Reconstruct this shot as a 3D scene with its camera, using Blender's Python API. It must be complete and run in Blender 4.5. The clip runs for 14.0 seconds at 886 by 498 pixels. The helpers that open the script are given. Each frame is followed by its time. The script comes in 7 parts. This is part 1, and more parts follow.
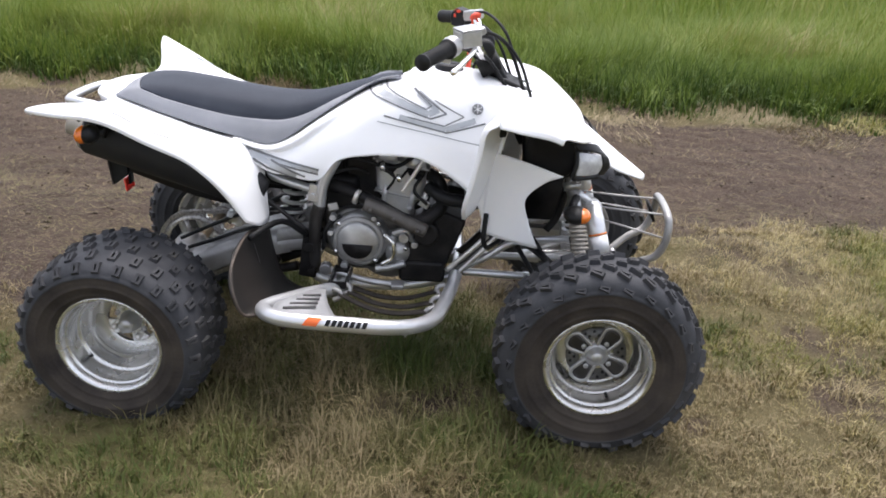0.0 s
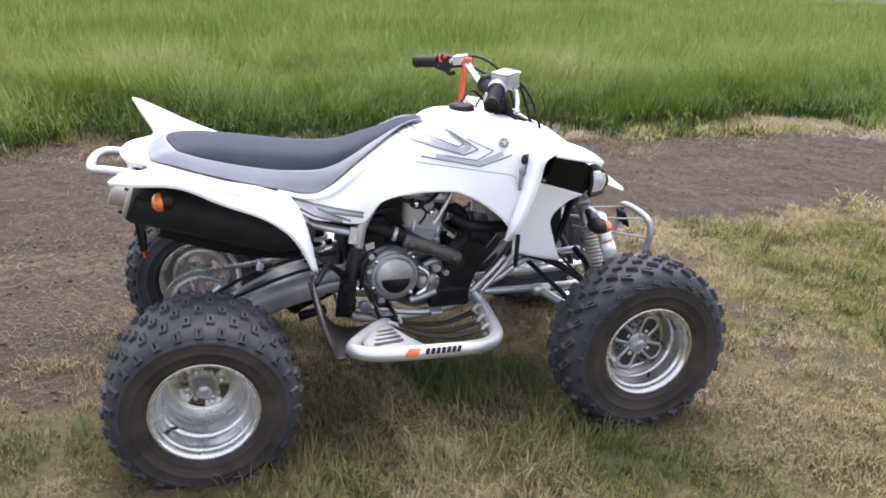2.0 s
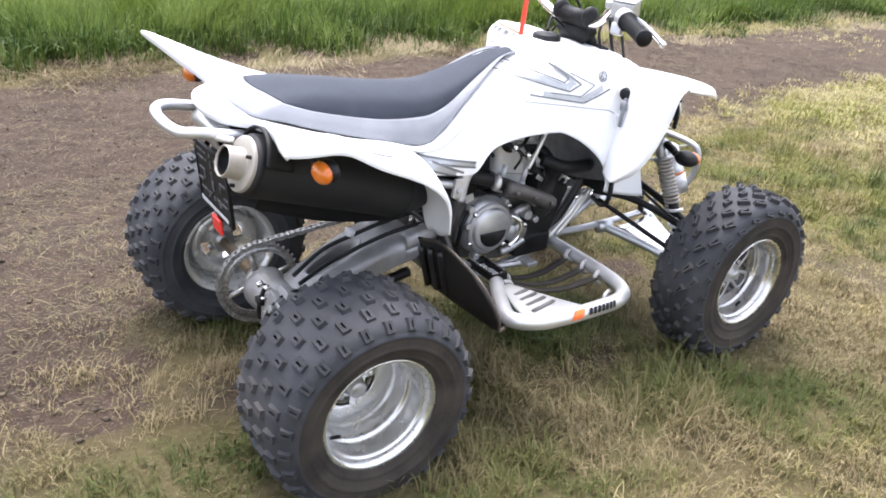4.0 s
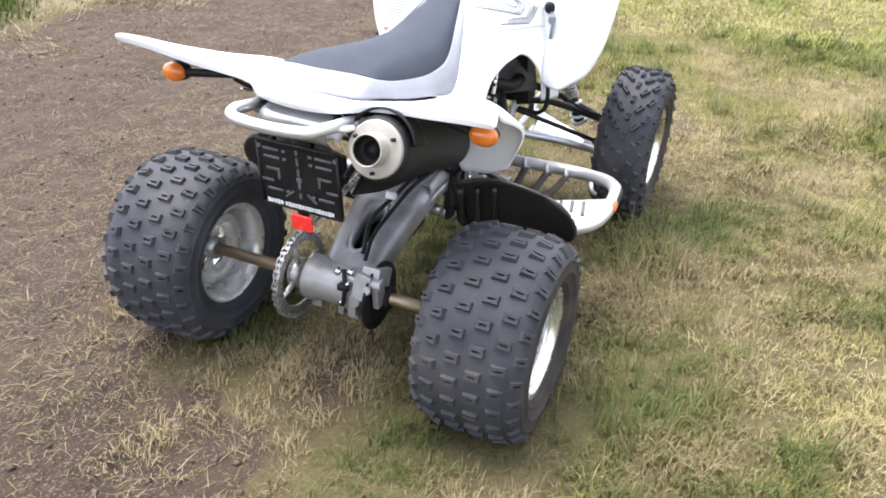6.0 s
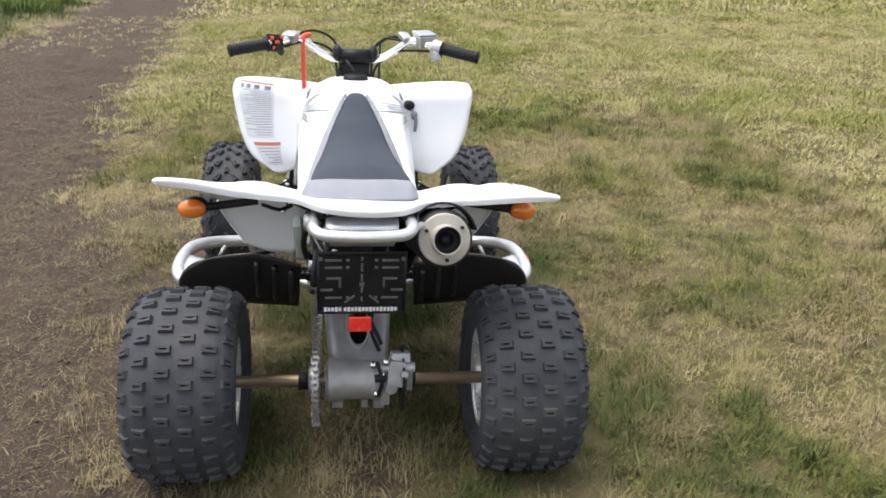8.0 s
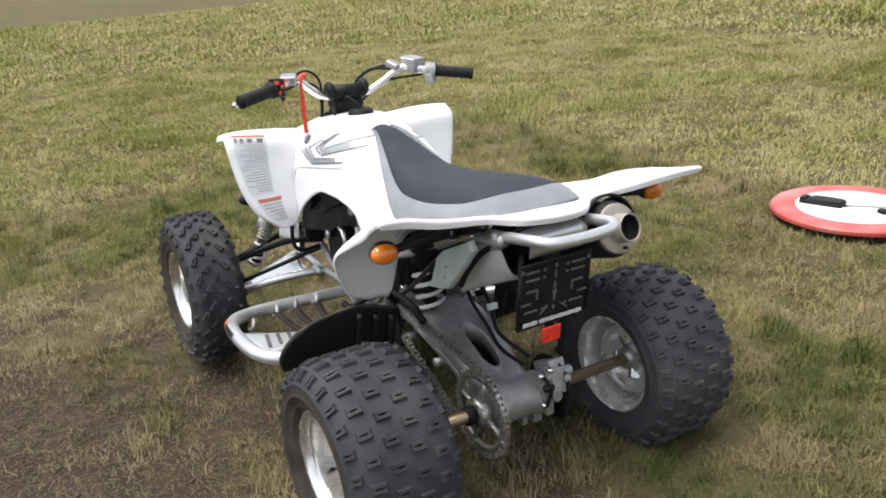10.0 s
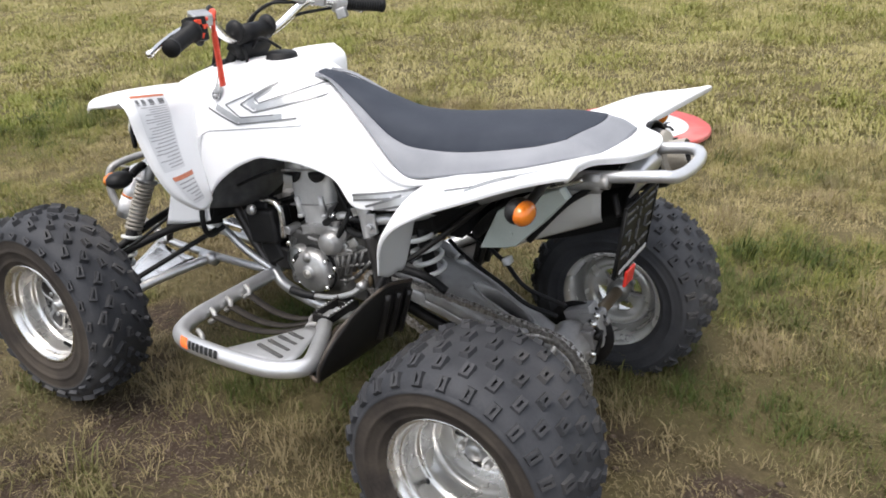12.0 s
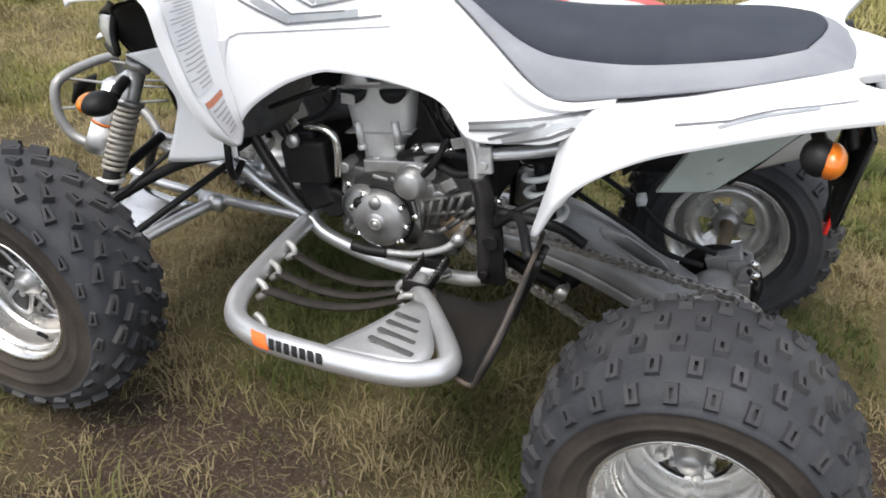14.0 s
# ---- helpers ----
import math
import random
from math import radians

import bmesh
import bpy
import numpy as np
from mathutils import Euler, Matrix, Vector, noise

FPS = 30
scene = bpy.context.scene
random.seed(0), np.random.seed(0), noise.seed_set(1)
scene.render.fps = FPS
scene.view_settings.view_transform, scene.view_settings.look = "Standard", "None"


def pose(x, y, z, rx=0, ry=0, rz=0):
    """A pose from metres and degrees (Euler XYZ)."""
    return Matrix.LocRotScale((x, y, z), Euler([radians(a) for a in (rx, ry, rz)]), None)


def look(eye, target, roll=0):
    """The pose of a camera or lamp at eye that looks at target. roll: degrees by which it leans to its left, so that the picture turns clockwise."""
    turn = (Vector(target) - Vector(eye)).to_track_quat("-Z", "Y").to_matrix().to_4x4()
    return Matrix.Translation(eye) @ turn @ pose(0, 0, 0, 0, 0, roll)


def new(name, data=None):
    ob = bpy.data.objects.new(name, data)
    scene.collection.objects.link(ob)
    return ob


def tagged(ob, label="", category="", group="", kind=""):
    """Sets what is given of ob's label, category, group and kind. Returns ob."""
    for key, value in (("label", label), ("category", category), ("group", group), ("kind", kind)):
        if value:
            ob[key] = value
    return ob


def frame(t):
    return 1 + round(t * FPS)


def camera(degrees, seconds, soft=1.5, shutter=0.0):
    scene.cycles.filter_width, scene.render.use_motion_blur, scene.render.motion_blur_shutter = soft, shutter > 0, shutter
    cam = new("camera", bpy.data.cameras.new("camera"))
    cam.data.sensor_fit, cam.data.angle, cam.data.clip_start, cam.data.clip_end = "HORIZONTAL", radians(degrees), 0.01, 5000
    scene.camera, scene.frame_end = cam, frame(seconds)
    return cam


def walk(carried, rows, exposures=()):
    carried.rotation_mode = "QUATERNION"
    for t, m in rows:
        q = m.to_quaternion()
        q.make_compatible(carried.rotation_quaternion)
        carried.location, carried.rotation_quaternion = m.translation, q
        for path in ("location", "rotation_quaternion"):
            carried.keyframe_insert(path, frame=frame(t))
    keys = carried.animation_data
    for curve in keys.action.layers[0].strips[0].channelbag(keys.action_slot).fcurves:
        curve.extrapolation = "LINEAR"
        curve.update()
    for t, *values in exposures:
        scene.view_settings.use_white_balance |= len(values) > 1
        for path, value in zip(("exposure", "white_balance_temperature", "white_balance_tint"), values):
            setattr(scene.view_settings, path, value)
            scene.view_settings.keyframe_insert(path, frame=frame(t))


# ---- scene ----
cam = camera(56.9, 14.0, 1.8)
PATH = [
    (0, (0.310, -2.417, 1.294), (0.232, -0.561, 0.554), 2.9),
    (0.5, (0.163, -2.559, 1.321), (0.210, -0.693, 0.603), 5.4),
    (1, (-0.095, -2.605, 1.290), (0.061, -0.741, 0.582), 2.9),
    (1.5, (-0.339, -2.563, 1.307), (-0.03, -0.717, 0.602), 3.5),
    (2, (-0.595, -2.519, 1.317), (-0.053, -0.704, 0.674), 1.8),
    (2.5, (-0.847, -2.395, 1.3), (-0.222, -0.633, 0.591), 3.6),
    (3, (-1.082, -2.181, 1.299), (-0.355, -0.488, 0.521), -0.9),
    (3.2, (-1.162, -2.111, 1.308), (-0.386, -0.45, 0.508), -0.0),
    (5.3, (-1.913, -1.318, 1.303), (-0.467, -0.276, 0.396), 1.5),
    (5.5, (-2.017, -1.229, 1.327), (-0.541, -0.26, 0.388), 0.5),
    (6, (-2.215, -0.983, 1.365), (-0.616, -0.277, 0.393), 0.8),
    (6.5, (-2.276, -0.705, 1.353), (-0.565, -0.224, 0.437), 1.1),
    (7, (-2.356, -0.488, 1.384), (-0.578, -0.105, 0.553), 0.6),
    (7.5, (-2.513, -0.24, 1.408), (-0.685, -0.216, 0.597), 0.1),
    (8, (-2.608, 0.02, 1.44), (-0.775, -0.203, 0.672), 0.8),
    (8.2, (-2.588, 0.132, 1.417), (-0.769, -0.11, 0.623), -0.7),
    (10.3, (-2.088, 1.227, 1.385), (-0.578, 0.151, 0.635), -3.7),
    (10.5, (-1.988, 1.299, 1.349), (-0.549, 0.156, 0.56), -2.7),
    (10.6, (-1.964, 1.35, 1.351), (-0.513, 0.209, 0.581), -2.2),
    (11, (-1.782, 1.476, 1.324), (-0.508, 0.16, 0.52), -1.3),
    (11.5, (-1.583, 1.615, 1.354), (-0.546, 0.116, 0.531), -2.4),
    (12, (-1.318, 1.64, 1.358), (-0.359, 0.107, 0.503), -2.3),
    (12.5, (-1.079, 1.589, 1.322), (0.012, 0.148, 0.465), -3.8),
    (13, (-0.891, 1.575, 1.28), (0.03, 0.103, 0.288), -1.9),
    (13.5, (-0.695, 1.567, 1.257), (0.049, -0.028, 0.307), -0.9),
    (14, (-0.569, 1.462, 1.247), (-0.003, -0.113, 0.152), 1.4),
]
EXPOSURE = [(0, 1.16, 6300, 14), (0.5, 1.66, 6250, 15), (1.5, 1.74, 6150, 18), (2, 1.47, 6050, 19), (2.5, 1.47, 6100, 18), (3, 1.60, 6150, 17), (5.5, 2.03, 6150, 14), (6.5, 2.03, 6300, 14), (7, 1.87, 6450, 13), (7.5, 1.12, 6450, 11), (8, 1.17, 6350, 11), (10.5, 0.84, 6500, 10), (11.5, 1.20, 6500, 11), (12.5, 0.64, 6450, 11), (13, 1.0, 6450, 11), (13.5, 0.98, 6450, 10), (14, 0.95, 6450, 10)]
walk(cam, [(t, look(e, g, r)) for t, e, g, r in PATH], EXPOSURE)

# ---- light ----
world = bpy.data.worlds.new("sky")
scene.world = world
world.use_nodes = True
wn = world.node_tree.nodes
sky = wn.new("ShaderNodeTexSky")
sky.sky_type = "NISHITA"
sky.sun_disc = False
SUN_EL, SUN_AZ = radians(73), radians(74)      # azimuth counted from +x towards +y
sky.sun_elevation = SUN_EL
sky.sun_rotation = radians(90) - SUN_AZ
sky.air_density, sky.dust_density, sky.ozone_density = 1.0, 3.0, 1.0
soften = wn.new("ShaderNodeHueSaturation")
soften.inputs["Saturation"].default_value = 0.35
world.node_tree.links.new(sky.outputs[0], soften.inputs["Color"])
world.node_tree.links.new(soften.outputs[0], wn["Background"].inputs["Color"])
wn["Background"].inputs["Strength"].default_value = 0.165
sun_data = bpy.data.lights.new("sun", "SUN")
sun_data.energy = 1.35
sun_data.angle = radians(40)
sun_data.color = (1.0, 0.95, 0.87)
sun = new("sun", sun_data)
sun_dir = Vector((math.cos(SUN_EL) * math.cos(SUN_AZ), math.cos(SUN_EL) * math.sin(SUN_AZ), math.sin(SUN_EL)))
sun.matrix_world = look(sun_dir * 30, (0, 0, 0))


# ---- materials ----
def material(name, c1, c2, scale=20.0, rough=0.5, metal=0.0, bump=0.1, fine=250.0, coat=0.0, rvar=0.12, transmission=0.0, dirt=None, dirt_amount=0.0, spec=0.5):
    """Two scales of tone, uneven gloss and fine relief; dirt: a colour that lies on it in patches."""
    m = bpy.data.materials.new(name)
    m.use_nodes = True
    n, l = m.node_tree.nodes, m.node_tree.links
    b = n["Principled BSDF"]
    tc = n.new("ShaderNodeTexCoord")
    big, small = n.new("ShaderNodeTexNoise"), n.new("ShaderNodeTexNoise")
    big.inputs["Scale"].default_value, small.inputs["Scale"].default_value = scale, fine
    big.inputs["Detail"].default_value, small.inputs["Detail"].default_value = 5.0, 3.0
    for t in (big, small):
        l.new(tc.outputs["Object"], t.inputs["Vector"])
    mix = n.new("ShaderNodeMix")
    mix.data_type = "RGBA"
    add = n.new("ShaderNodeMath")
    add.operation = "MULTIPLY_ADD"
    add.inputs[1].default_value, add.inputs[2].default_value = 0.35, -0.175
    l.new(small.outputs["Fac"], add.inputs[0])
    tone = n.new("ShaderNodeMath")
    tone.operation = "ADD"
    l.new(big.outputs["Fac"], tone.inputs[0])
    l.new(add.outputs[0], tone.inputs[1])
    ramp = n.new("ShaderNodeMapRange")
    ramp.inputs["From Min"].default_value, ramp.inputs["From Max"].default_value = 0.3, 0.7
    l.new(tone.outputs[0], ramp.inputs["Value"])
    l.new(ramp.outputs[0], mix.inputs["Factor"])
    mix.inputs["A"].default_value, mix.inputs["B"].default_value = (*c1, 1), (*c2, 1)
    colour = mix.outputs["Result"]
    if dirt:
        patch = n.new("ShaderNodeTexNoise")
        patch.inputs["Scale"].default_value, patch.inputs["Detail"].default_value = scale * 0.45, 8.0
        l.new(tc.outputs["Object"], patch.inputs["Vector"])
        pr = n.new("ShaderNodeMapRange")
        pr.inputs["From Min"].default_value, pr.inputs["From Max"].default_value = 0.46, 0.72
        pr.inputs["To Max"].default_value = dirt_amount
        l.new(patch.outputs["Fac"], pr.inputs["Value"])
        dm = n.new("ShaderNodeMix")
        dm.data_type = "RGBA"
        l.new(pr.outputs[0], dm.inputs["Factor"])
        l.new(colour, dm.inputs["A"])
        dm.inputs["B"].default_value = (*dirt, 1)
        colour = dm.outputs["Result"]
    l.new(colour, b.inputs["Base Color"])
    rr = n.new("ShaderNodeMapRange")
    rr.inputs["To Min"].default_value, rr.inputs["To Max"].default_value = max(0.03, rough - rvar), min(1.0, rough + rvar)
    l.new(big.outputs["Fac"], rr.inputs["Value"])
    l.new(rr.outputs[0], b.inputs["Roughness"])
    b.inputs["Metallic"].default_value = metal
    b.inputs["Specular IOR Level"].default_value = spec
    b.inputs["Coat Weight"].default_value = coat
    b.inputs["Coat Roughness"].default_value = 0.12
    b.inputs["Transmission Weight"].default_value = transmission
    if bump:
        bp = n.new("ShaderNodeBump")
        bp.inputs["Strength"].default_value, bp.inputs["Distance"].default_value = bump, 0.002
        l.new(small.outputs["Fac"], bp.inputs["Height"])
        l.new(bp.outputs[0], b.inputs["Normal"])
    return m


WHITE = material("white_plastic", (0.84, 0.845, 0.86), (0.88, 0.88, 0.885), 6, 0.38, 0, 0.03, 300, 0.35, 0.08, 0, (0.56, 0.53, 0.47), 0.10)
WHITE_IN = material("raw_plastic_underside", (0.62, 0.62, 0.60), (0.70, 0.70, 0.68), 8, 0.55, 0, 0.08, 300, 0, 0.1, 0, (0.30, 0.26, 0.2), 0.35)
SEAT = material("seat_vinyl", (0.029, 0.034, 0.046), (0.041, 0.047, 0.060), 14, 0.66, 0, 0.3, 700, 0, 0.08, spec=0.18)
SEAT_GREY = material("grey_vinyl", (0.205, 0.212, 0.232), (0.255, 0.262, 0.282), 12, 0.6, 0, 0.25, 700, 0, 0.08, spec=0.25)
RUBBER = material("tyre_rubber", (0.0252, 0.0266, 0.0308), (0.0476, 0.049, 0.0546), 12, 0.68, 0, 0.3, 180, 0, 0.1, 0, (0.070, 0.068, 0.068), 0.6, spec=0.3)
TREAD = material("worn_tread_rubber", (0.026, 0.027, 0.030), (0.048, 0.048, 0.052), 14, 0.7, 0, 0.3, 180, 0, 0.1, 0, (0.090, 0.083, 0.075), 0.5, spec=0.3)
SIDEWALL = material("dusty_sidewall", (0.026, 0.022, 0.020), (0.055, 0.046, 0.038), 14, 0.85, 0, 0.3, 140, 0, 0.08, 0, (0.085, 0.070, 0.056), 0.5, spec=0.2)
ALU = material("polished_aluminium", (0.74, 0.73, 0.71), (0.88, 0.87, 0.85), 16, 0.22, 1.0, 0.04, 220, 0, 0.1, 0, (0.40, 0.36, 0.30), 0.30)
RIM_DUSTY = material("dusty_aluminium_rim", (0.60, 0.59, 0.57), (0.78, 0.77, 0.75), 14, 0.27, 0.95, 0.06, 240, 0, 0.12, 0, (0.33, 0.29, 0.24), 0.35)
RIM_BRIGHT = material("bright_aluminium_rim", (0.66, 0.655, 0.64), (0.80, 0.795, 0.78), 16, 0.26, 0.85, 0.05, 220, 0, 0.1, 0, (0.42, 0.38, 0.32), 0.30)
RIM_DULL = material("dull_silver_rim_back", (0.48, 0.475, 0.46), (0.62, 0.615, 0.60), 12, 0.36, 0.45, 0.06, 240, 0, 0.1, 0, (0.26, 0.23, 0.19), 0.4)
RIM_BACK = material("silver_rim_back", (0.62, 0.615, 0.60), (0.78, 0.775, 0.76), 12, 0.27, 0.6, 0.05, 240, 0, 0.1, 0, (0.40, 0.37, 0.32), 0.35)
SILVER = material("silver_paint", (0.55, 0.56, 0.57), (0.70, 0.70, 0.71), 10, 0.33, 0.7, 0.05, 260, 0, 0.1, 0, (0.28, 0.25, 0.21), 0.25)
CAST = material("cast_aluminium", (0.36, 0.36, 0.36), (0.52, 0.52, 0.515), 24, 0.34, 0.72, 0.3, 420, 0, 0.12, 0, (0.12, 0.10, 0.085), 0.4)
GREYCAST = material("dusty_grey_casting", (0.28, 0.275, 0.27), (0.40, 0.395, 0.385), 18, 0.42, 0.40, 0.2, 320, 0, 0.12, 0, (0.13, 0.112, 0.095), 0.45)
PALECAST = material("pale_cast_aluminium", (0.57, 0.57, 0.565), (0.70, 0.70, 0.69), 24, 0.4, 0.42, 0.3, 420, 0, 0.12, 0, (0.20, 0.18, 0.16), 0.3)
CAPSTEEL = material("matt_steel_cap", (0.32, 0.295, 0.255), (0.42, 0.39, 0.34), 30, 0.5, 0.25, 0.1, 400, 0, 0.14, 0, (0.26, 0.21, 0.16), 0.3)
BLACK = material("black_plastic", (0.006, 0.006, 0.007), (0.015, 0.015, 0.015), 16, 0.5, 0, 0.15, 400, 0, 0.12, spec=0.22)
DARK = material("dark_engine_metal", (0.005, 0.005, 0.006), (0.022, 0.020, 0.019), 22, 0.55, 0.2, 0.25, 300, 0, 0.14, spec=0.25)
MUFFLER = material("black_muffler_paint", (0.012, 0.012, 0.014), (0.022, 0.022, 0.023), 9, 0.6, 0.0, 0.15, 500, 0, 0.1, spec=0.3)
STEEL = material("brushed_steel", (0.58, 0.56, 0.52), (0.74, 0.72, 0.68), 20, 0.38, 0.65, 0.05, 400, 0, 0.1)
AXLE = material("bronze_axle", (0.30, 0.22, 0.14), (0.42, 0.33, 0.22), 15, 0.4, 0.8, 0.1, 300, 0, 0.1)
CHAIN = material("chain_steel", (0.20, 0.19, 0.18), (0.58, 0.56, 0.53), 120, 0.36, 0.75, 0.1, 500)
ORANGE = material("amber_lens", (0.58, 0.13, 0.010), (0.72, 0.20, 0.018), 30, 0.2, 0, 0.02, 300, 0.4, 0.06)
EMBLEM = material("orange_emblem_print", (0.70, 0.12, 0.02), (0.78, 0.16, 0.03), 30, 0.45, 0, 0.02, 300)
RED = material("red_reflector", (0.75, 0.025, 0.02), (0.85, 0.05, 0.03), 60, 0.25, 0, 0.1, 600, 0.4, 0.06)
REDCORD = material("red_cord", (0.65, 0.05, 0.02), (0.8, 0.09, 0.04), 60, 0.4, 0, 0.1, 500)
SPRING = material("pale_spring_paint", (0.66, 0.67, 0.66), (0.78, 0.78, 0.76), 20, 0.35, 0.1, 0.03, 300, 0.3)
DECAL = material("silver_decal", (0.36, 0.37, 0.38), (0.46, 0.47, 0.48), 30, 0.35, 0.5, 0.02, 300, 0.3)
DECAL_DARK = material("dark_decal_line", (0.12, 0.125, 0.13), (0.18, 0.18, 0.185), 30, 0.4, 0.2, 0.02, 300, 0.3)
LABEL = material("pale_warning_label", (0.66, 0.67, 0.68), (0.72, 0.72, 0.73), 40, 0.4, 0, 0.02, 300, 0.3)
INK = material("printed_ink", (0.29, 0.29, 0.30), (0.37, 0.37, 0.38), 50, 0.5, 0, 0.02, 300)
LABEL_RED = material("orange_label_print", (0.50, 0.15, 0.075), (0.58, 0.20, 0.1), 50, 0.5, 0, 0.02, 300)
LENS = material("clear_headlight_lens", (0.40, 0.41, 0.43), (0.60, 0.61, 0.63), 40, 0.15, 0.1, 0.02, 200, 0.6)
TANK = material("translucent_grey_green_tank", (0.42, 0.48, 0.45), (0.52, 0.57, 0.53), 12, 0.4, 0, 0.03, 300, 0.1, 0.08, 0, (0.25, 0.22, 0.18), 0.3)
STRAP = material("dark_rubber_strap", (0.018, 0.016, 0.014), (0.036, 0.031, 0.027), 30, 0.8, 0, 0.3, 600, spec=0.2)
WORN = material("scuffed_black_edge", (0.030, 0.026, 0.023), (0.085, 0.070, 0.058), 18, 0.6, 0, 0.2, 240, 0, 0.1, 0, (0.16, 0.11, 0.075), 0.5, spec=0.3)
MUDGUARD = material("muddy_black_plate", (0.006, 0.006, 0.006), (0.014, 0.013, 0.012), 9, 0.6, 0, 0.2, 300, 0, 0.1, 0, (0.060, 0.040, 0.028), 0.22, spec=0.35)
SIGN_RED = material("sign_red", (0.40, 0.045, 0.040), (0.50, 0.085, 0.070), 9, 0.5, 0, 0.03, 200, 0.1, 0.1, 0, (0.58, 0.30, 0.27), 0.55)
SIGN_WHITE = material("sign_white", (0.78, 0.79, 0.78), (0.86, 0.86, 0.85), 9, 0.4, 0, 0.03, 200, 0.2, 0.1, 0, (0.55, 0.53, 0.48), 0.15)


def ground_material():
    m = bpy.data.materials.new("field_ground")
    m.use_nodes = True
    n, l = m.node_tree.nodes, m.node_tree.links
    b = n["Principled BSDF"]
    b.inputs["Roughness"].default_value = 0.95
    b.inputs["Specular IOR Level"].default_value = 0.15
    tc = n.new("ShaderNodeTexCoord")

    def noise_at(scale, detail=6.0, rough=0.6):
        t = n.new("ShaderNodeTexNoise")
        t.inputs["Scale"].default_value, t.inputs["Detail"].default_value, t.inputs["Roughness"].default_value = scale, detail, rough
        l.new(tc.outputs["Object"], t.inputs["Vector"])
        return t.outputs["Fac"]

    def mixed(fac, a, b_, lo=0.3, hi=0.7):
        r = n.new("ShaderNodeMapRange")
        r.inputs["From Min"].default_value, r.inputs["From Max"].default_value = lo, hi
        l.new(fac, r.inputs["Value"])
        x = n.new("ShaderNodeMix")
        x.data_type = "RGBA"
        l.new(r.outputs[0], x.inputs["Factor"])
        for s, v in (("A", a), ("B", b_)):
            if isinstance(v, tuple):
                x.inputs[s].default_value = (*v, 1)
            else:
                l.new(v, x.inputs[s])
        return x.outputs["Result"]

    soil = mixed(noise_at(2.2), (0.038, 0.0262, 0.0190), (0.068, 0.0480, 0.0350))
    soil = mixed(noise_at(55.0, 5.0), soil, (0.122, 0.088, 0.063), 0.52, 0.82)
    soil = mixed(noise_at(17.0, 7.0, 0.7), soil, (0.030, 0.021, 0.015), 0.50, 0.70)
    soil = mixed(noise_at(130.0, 3.0), soil, (0.20, 0.162, 0.122), 0.54, 0.74)
    lanes = n.new("ShaderNodeMapping")                 # wheel lanes worn along the track
    lanes.inputs["Scale"].default_value = (0.35, 4.5, 1.0)
    l.new(tc.outputs["Object"], lanes.inputs["Vector"])
    streak = n.new("ShaderNodeTexNoise")
    streak.inputs["Scale"].default_value, streak.inputs["Detail"].default_value = 1.0, 5.0
    l.new(lanes.outputs[0], streak.inputs["Vector"])
    worn = mixed(noise_at(40.0, 4.0), (0.046, 0.032, 0.023), (0.098, 0.071, 0.052))
    soil = mixed(streak.outputs["Fac"], soil, worn, 0.50, 0.66)
    turf = mixed(noise_at(4.0), (0.078, 0.066, 0.031), (0.132, 0.108, 0.054))
    turf = mixed(noise_at(70.0, 4.0), turf, (0.17, 0.135, 0.07), 0.5, 0.8)
    green = mixed(noise_at(8.0), (0.044, 0.058, 0.014), (0.074, 0.090, 0.023))
    cover = n.new("ShaderNodeAttribute")
    cover.attribute_name = "bare"
    lush_shade = n.new("ShaderNodeAttribute")
    lush_shade.attribute_name = "lush_shade"
    col = mixed(lush_shade.outputs["Fac"], turf, green, 0.3, 1.2)
    col = mixed(cover.outputs["Fac"], col, soil, 0.25, 0.75)
    l.new(col, b.inputs["Base Color"])
    bp = n.new("ShaderNodeBump")
    bp.inputs["Strength"].default_value, bp.inputs["Distance"].default_value = 1.0, 0.018
    l.new(noise_at(45.0, 8.0, 0.7), bp.inputs["Height"])
    l.new(bp.outputs[0], b.inputs["Normal"])
    return m


def blade_material(name, stops, rough=0.6, trans=0.25):
    """Grass: the tone of each blade comes from its own dryness."""
    m = bpy.data.materials.new(name)
    m.use_nodes = True
    n, l = m.node_tree.nodes, m.node_tree.links
    b = n["Principled BSDF"]
    b.inputs["Roughness"].default_value = rough
    b.inputs["Specular IOR Level"].default_value = 0.25
    at = n.new("ShaderNodeAttribute")
    at.attribute_name = "dry"
    ramp = n.new("ShaderNodeValToRGB")
    el = ramp.color_ramp.elements
    while len(el) < len(stops):
        el.new(0.5)
    for e, (p, c) in zip(el, stops):
        e.position, e.color = p, (*c, 1)
    l.new(at.outputs["Fac"], ramp.inputs["Fac"])
    l.new(ramp.outputs["Color"], b.inputs["Base Color"])
    tr = n.new("ShaderNodeBsdfTranslucent")
    l.new(ramp.outputs["Color"], tr.inputs["Color"])
    mx = n.new("ShaderNodeMixShader")
    mx.inputs["Fac"].default_value = trans
    l.new(b.outputs[0], mx.inputs[1])
    l.new(tr.outputs[0], mx.inputs[2])
    l.new(mx.outputs[0], n["Material Output"].inputs["Surface"])
    return m


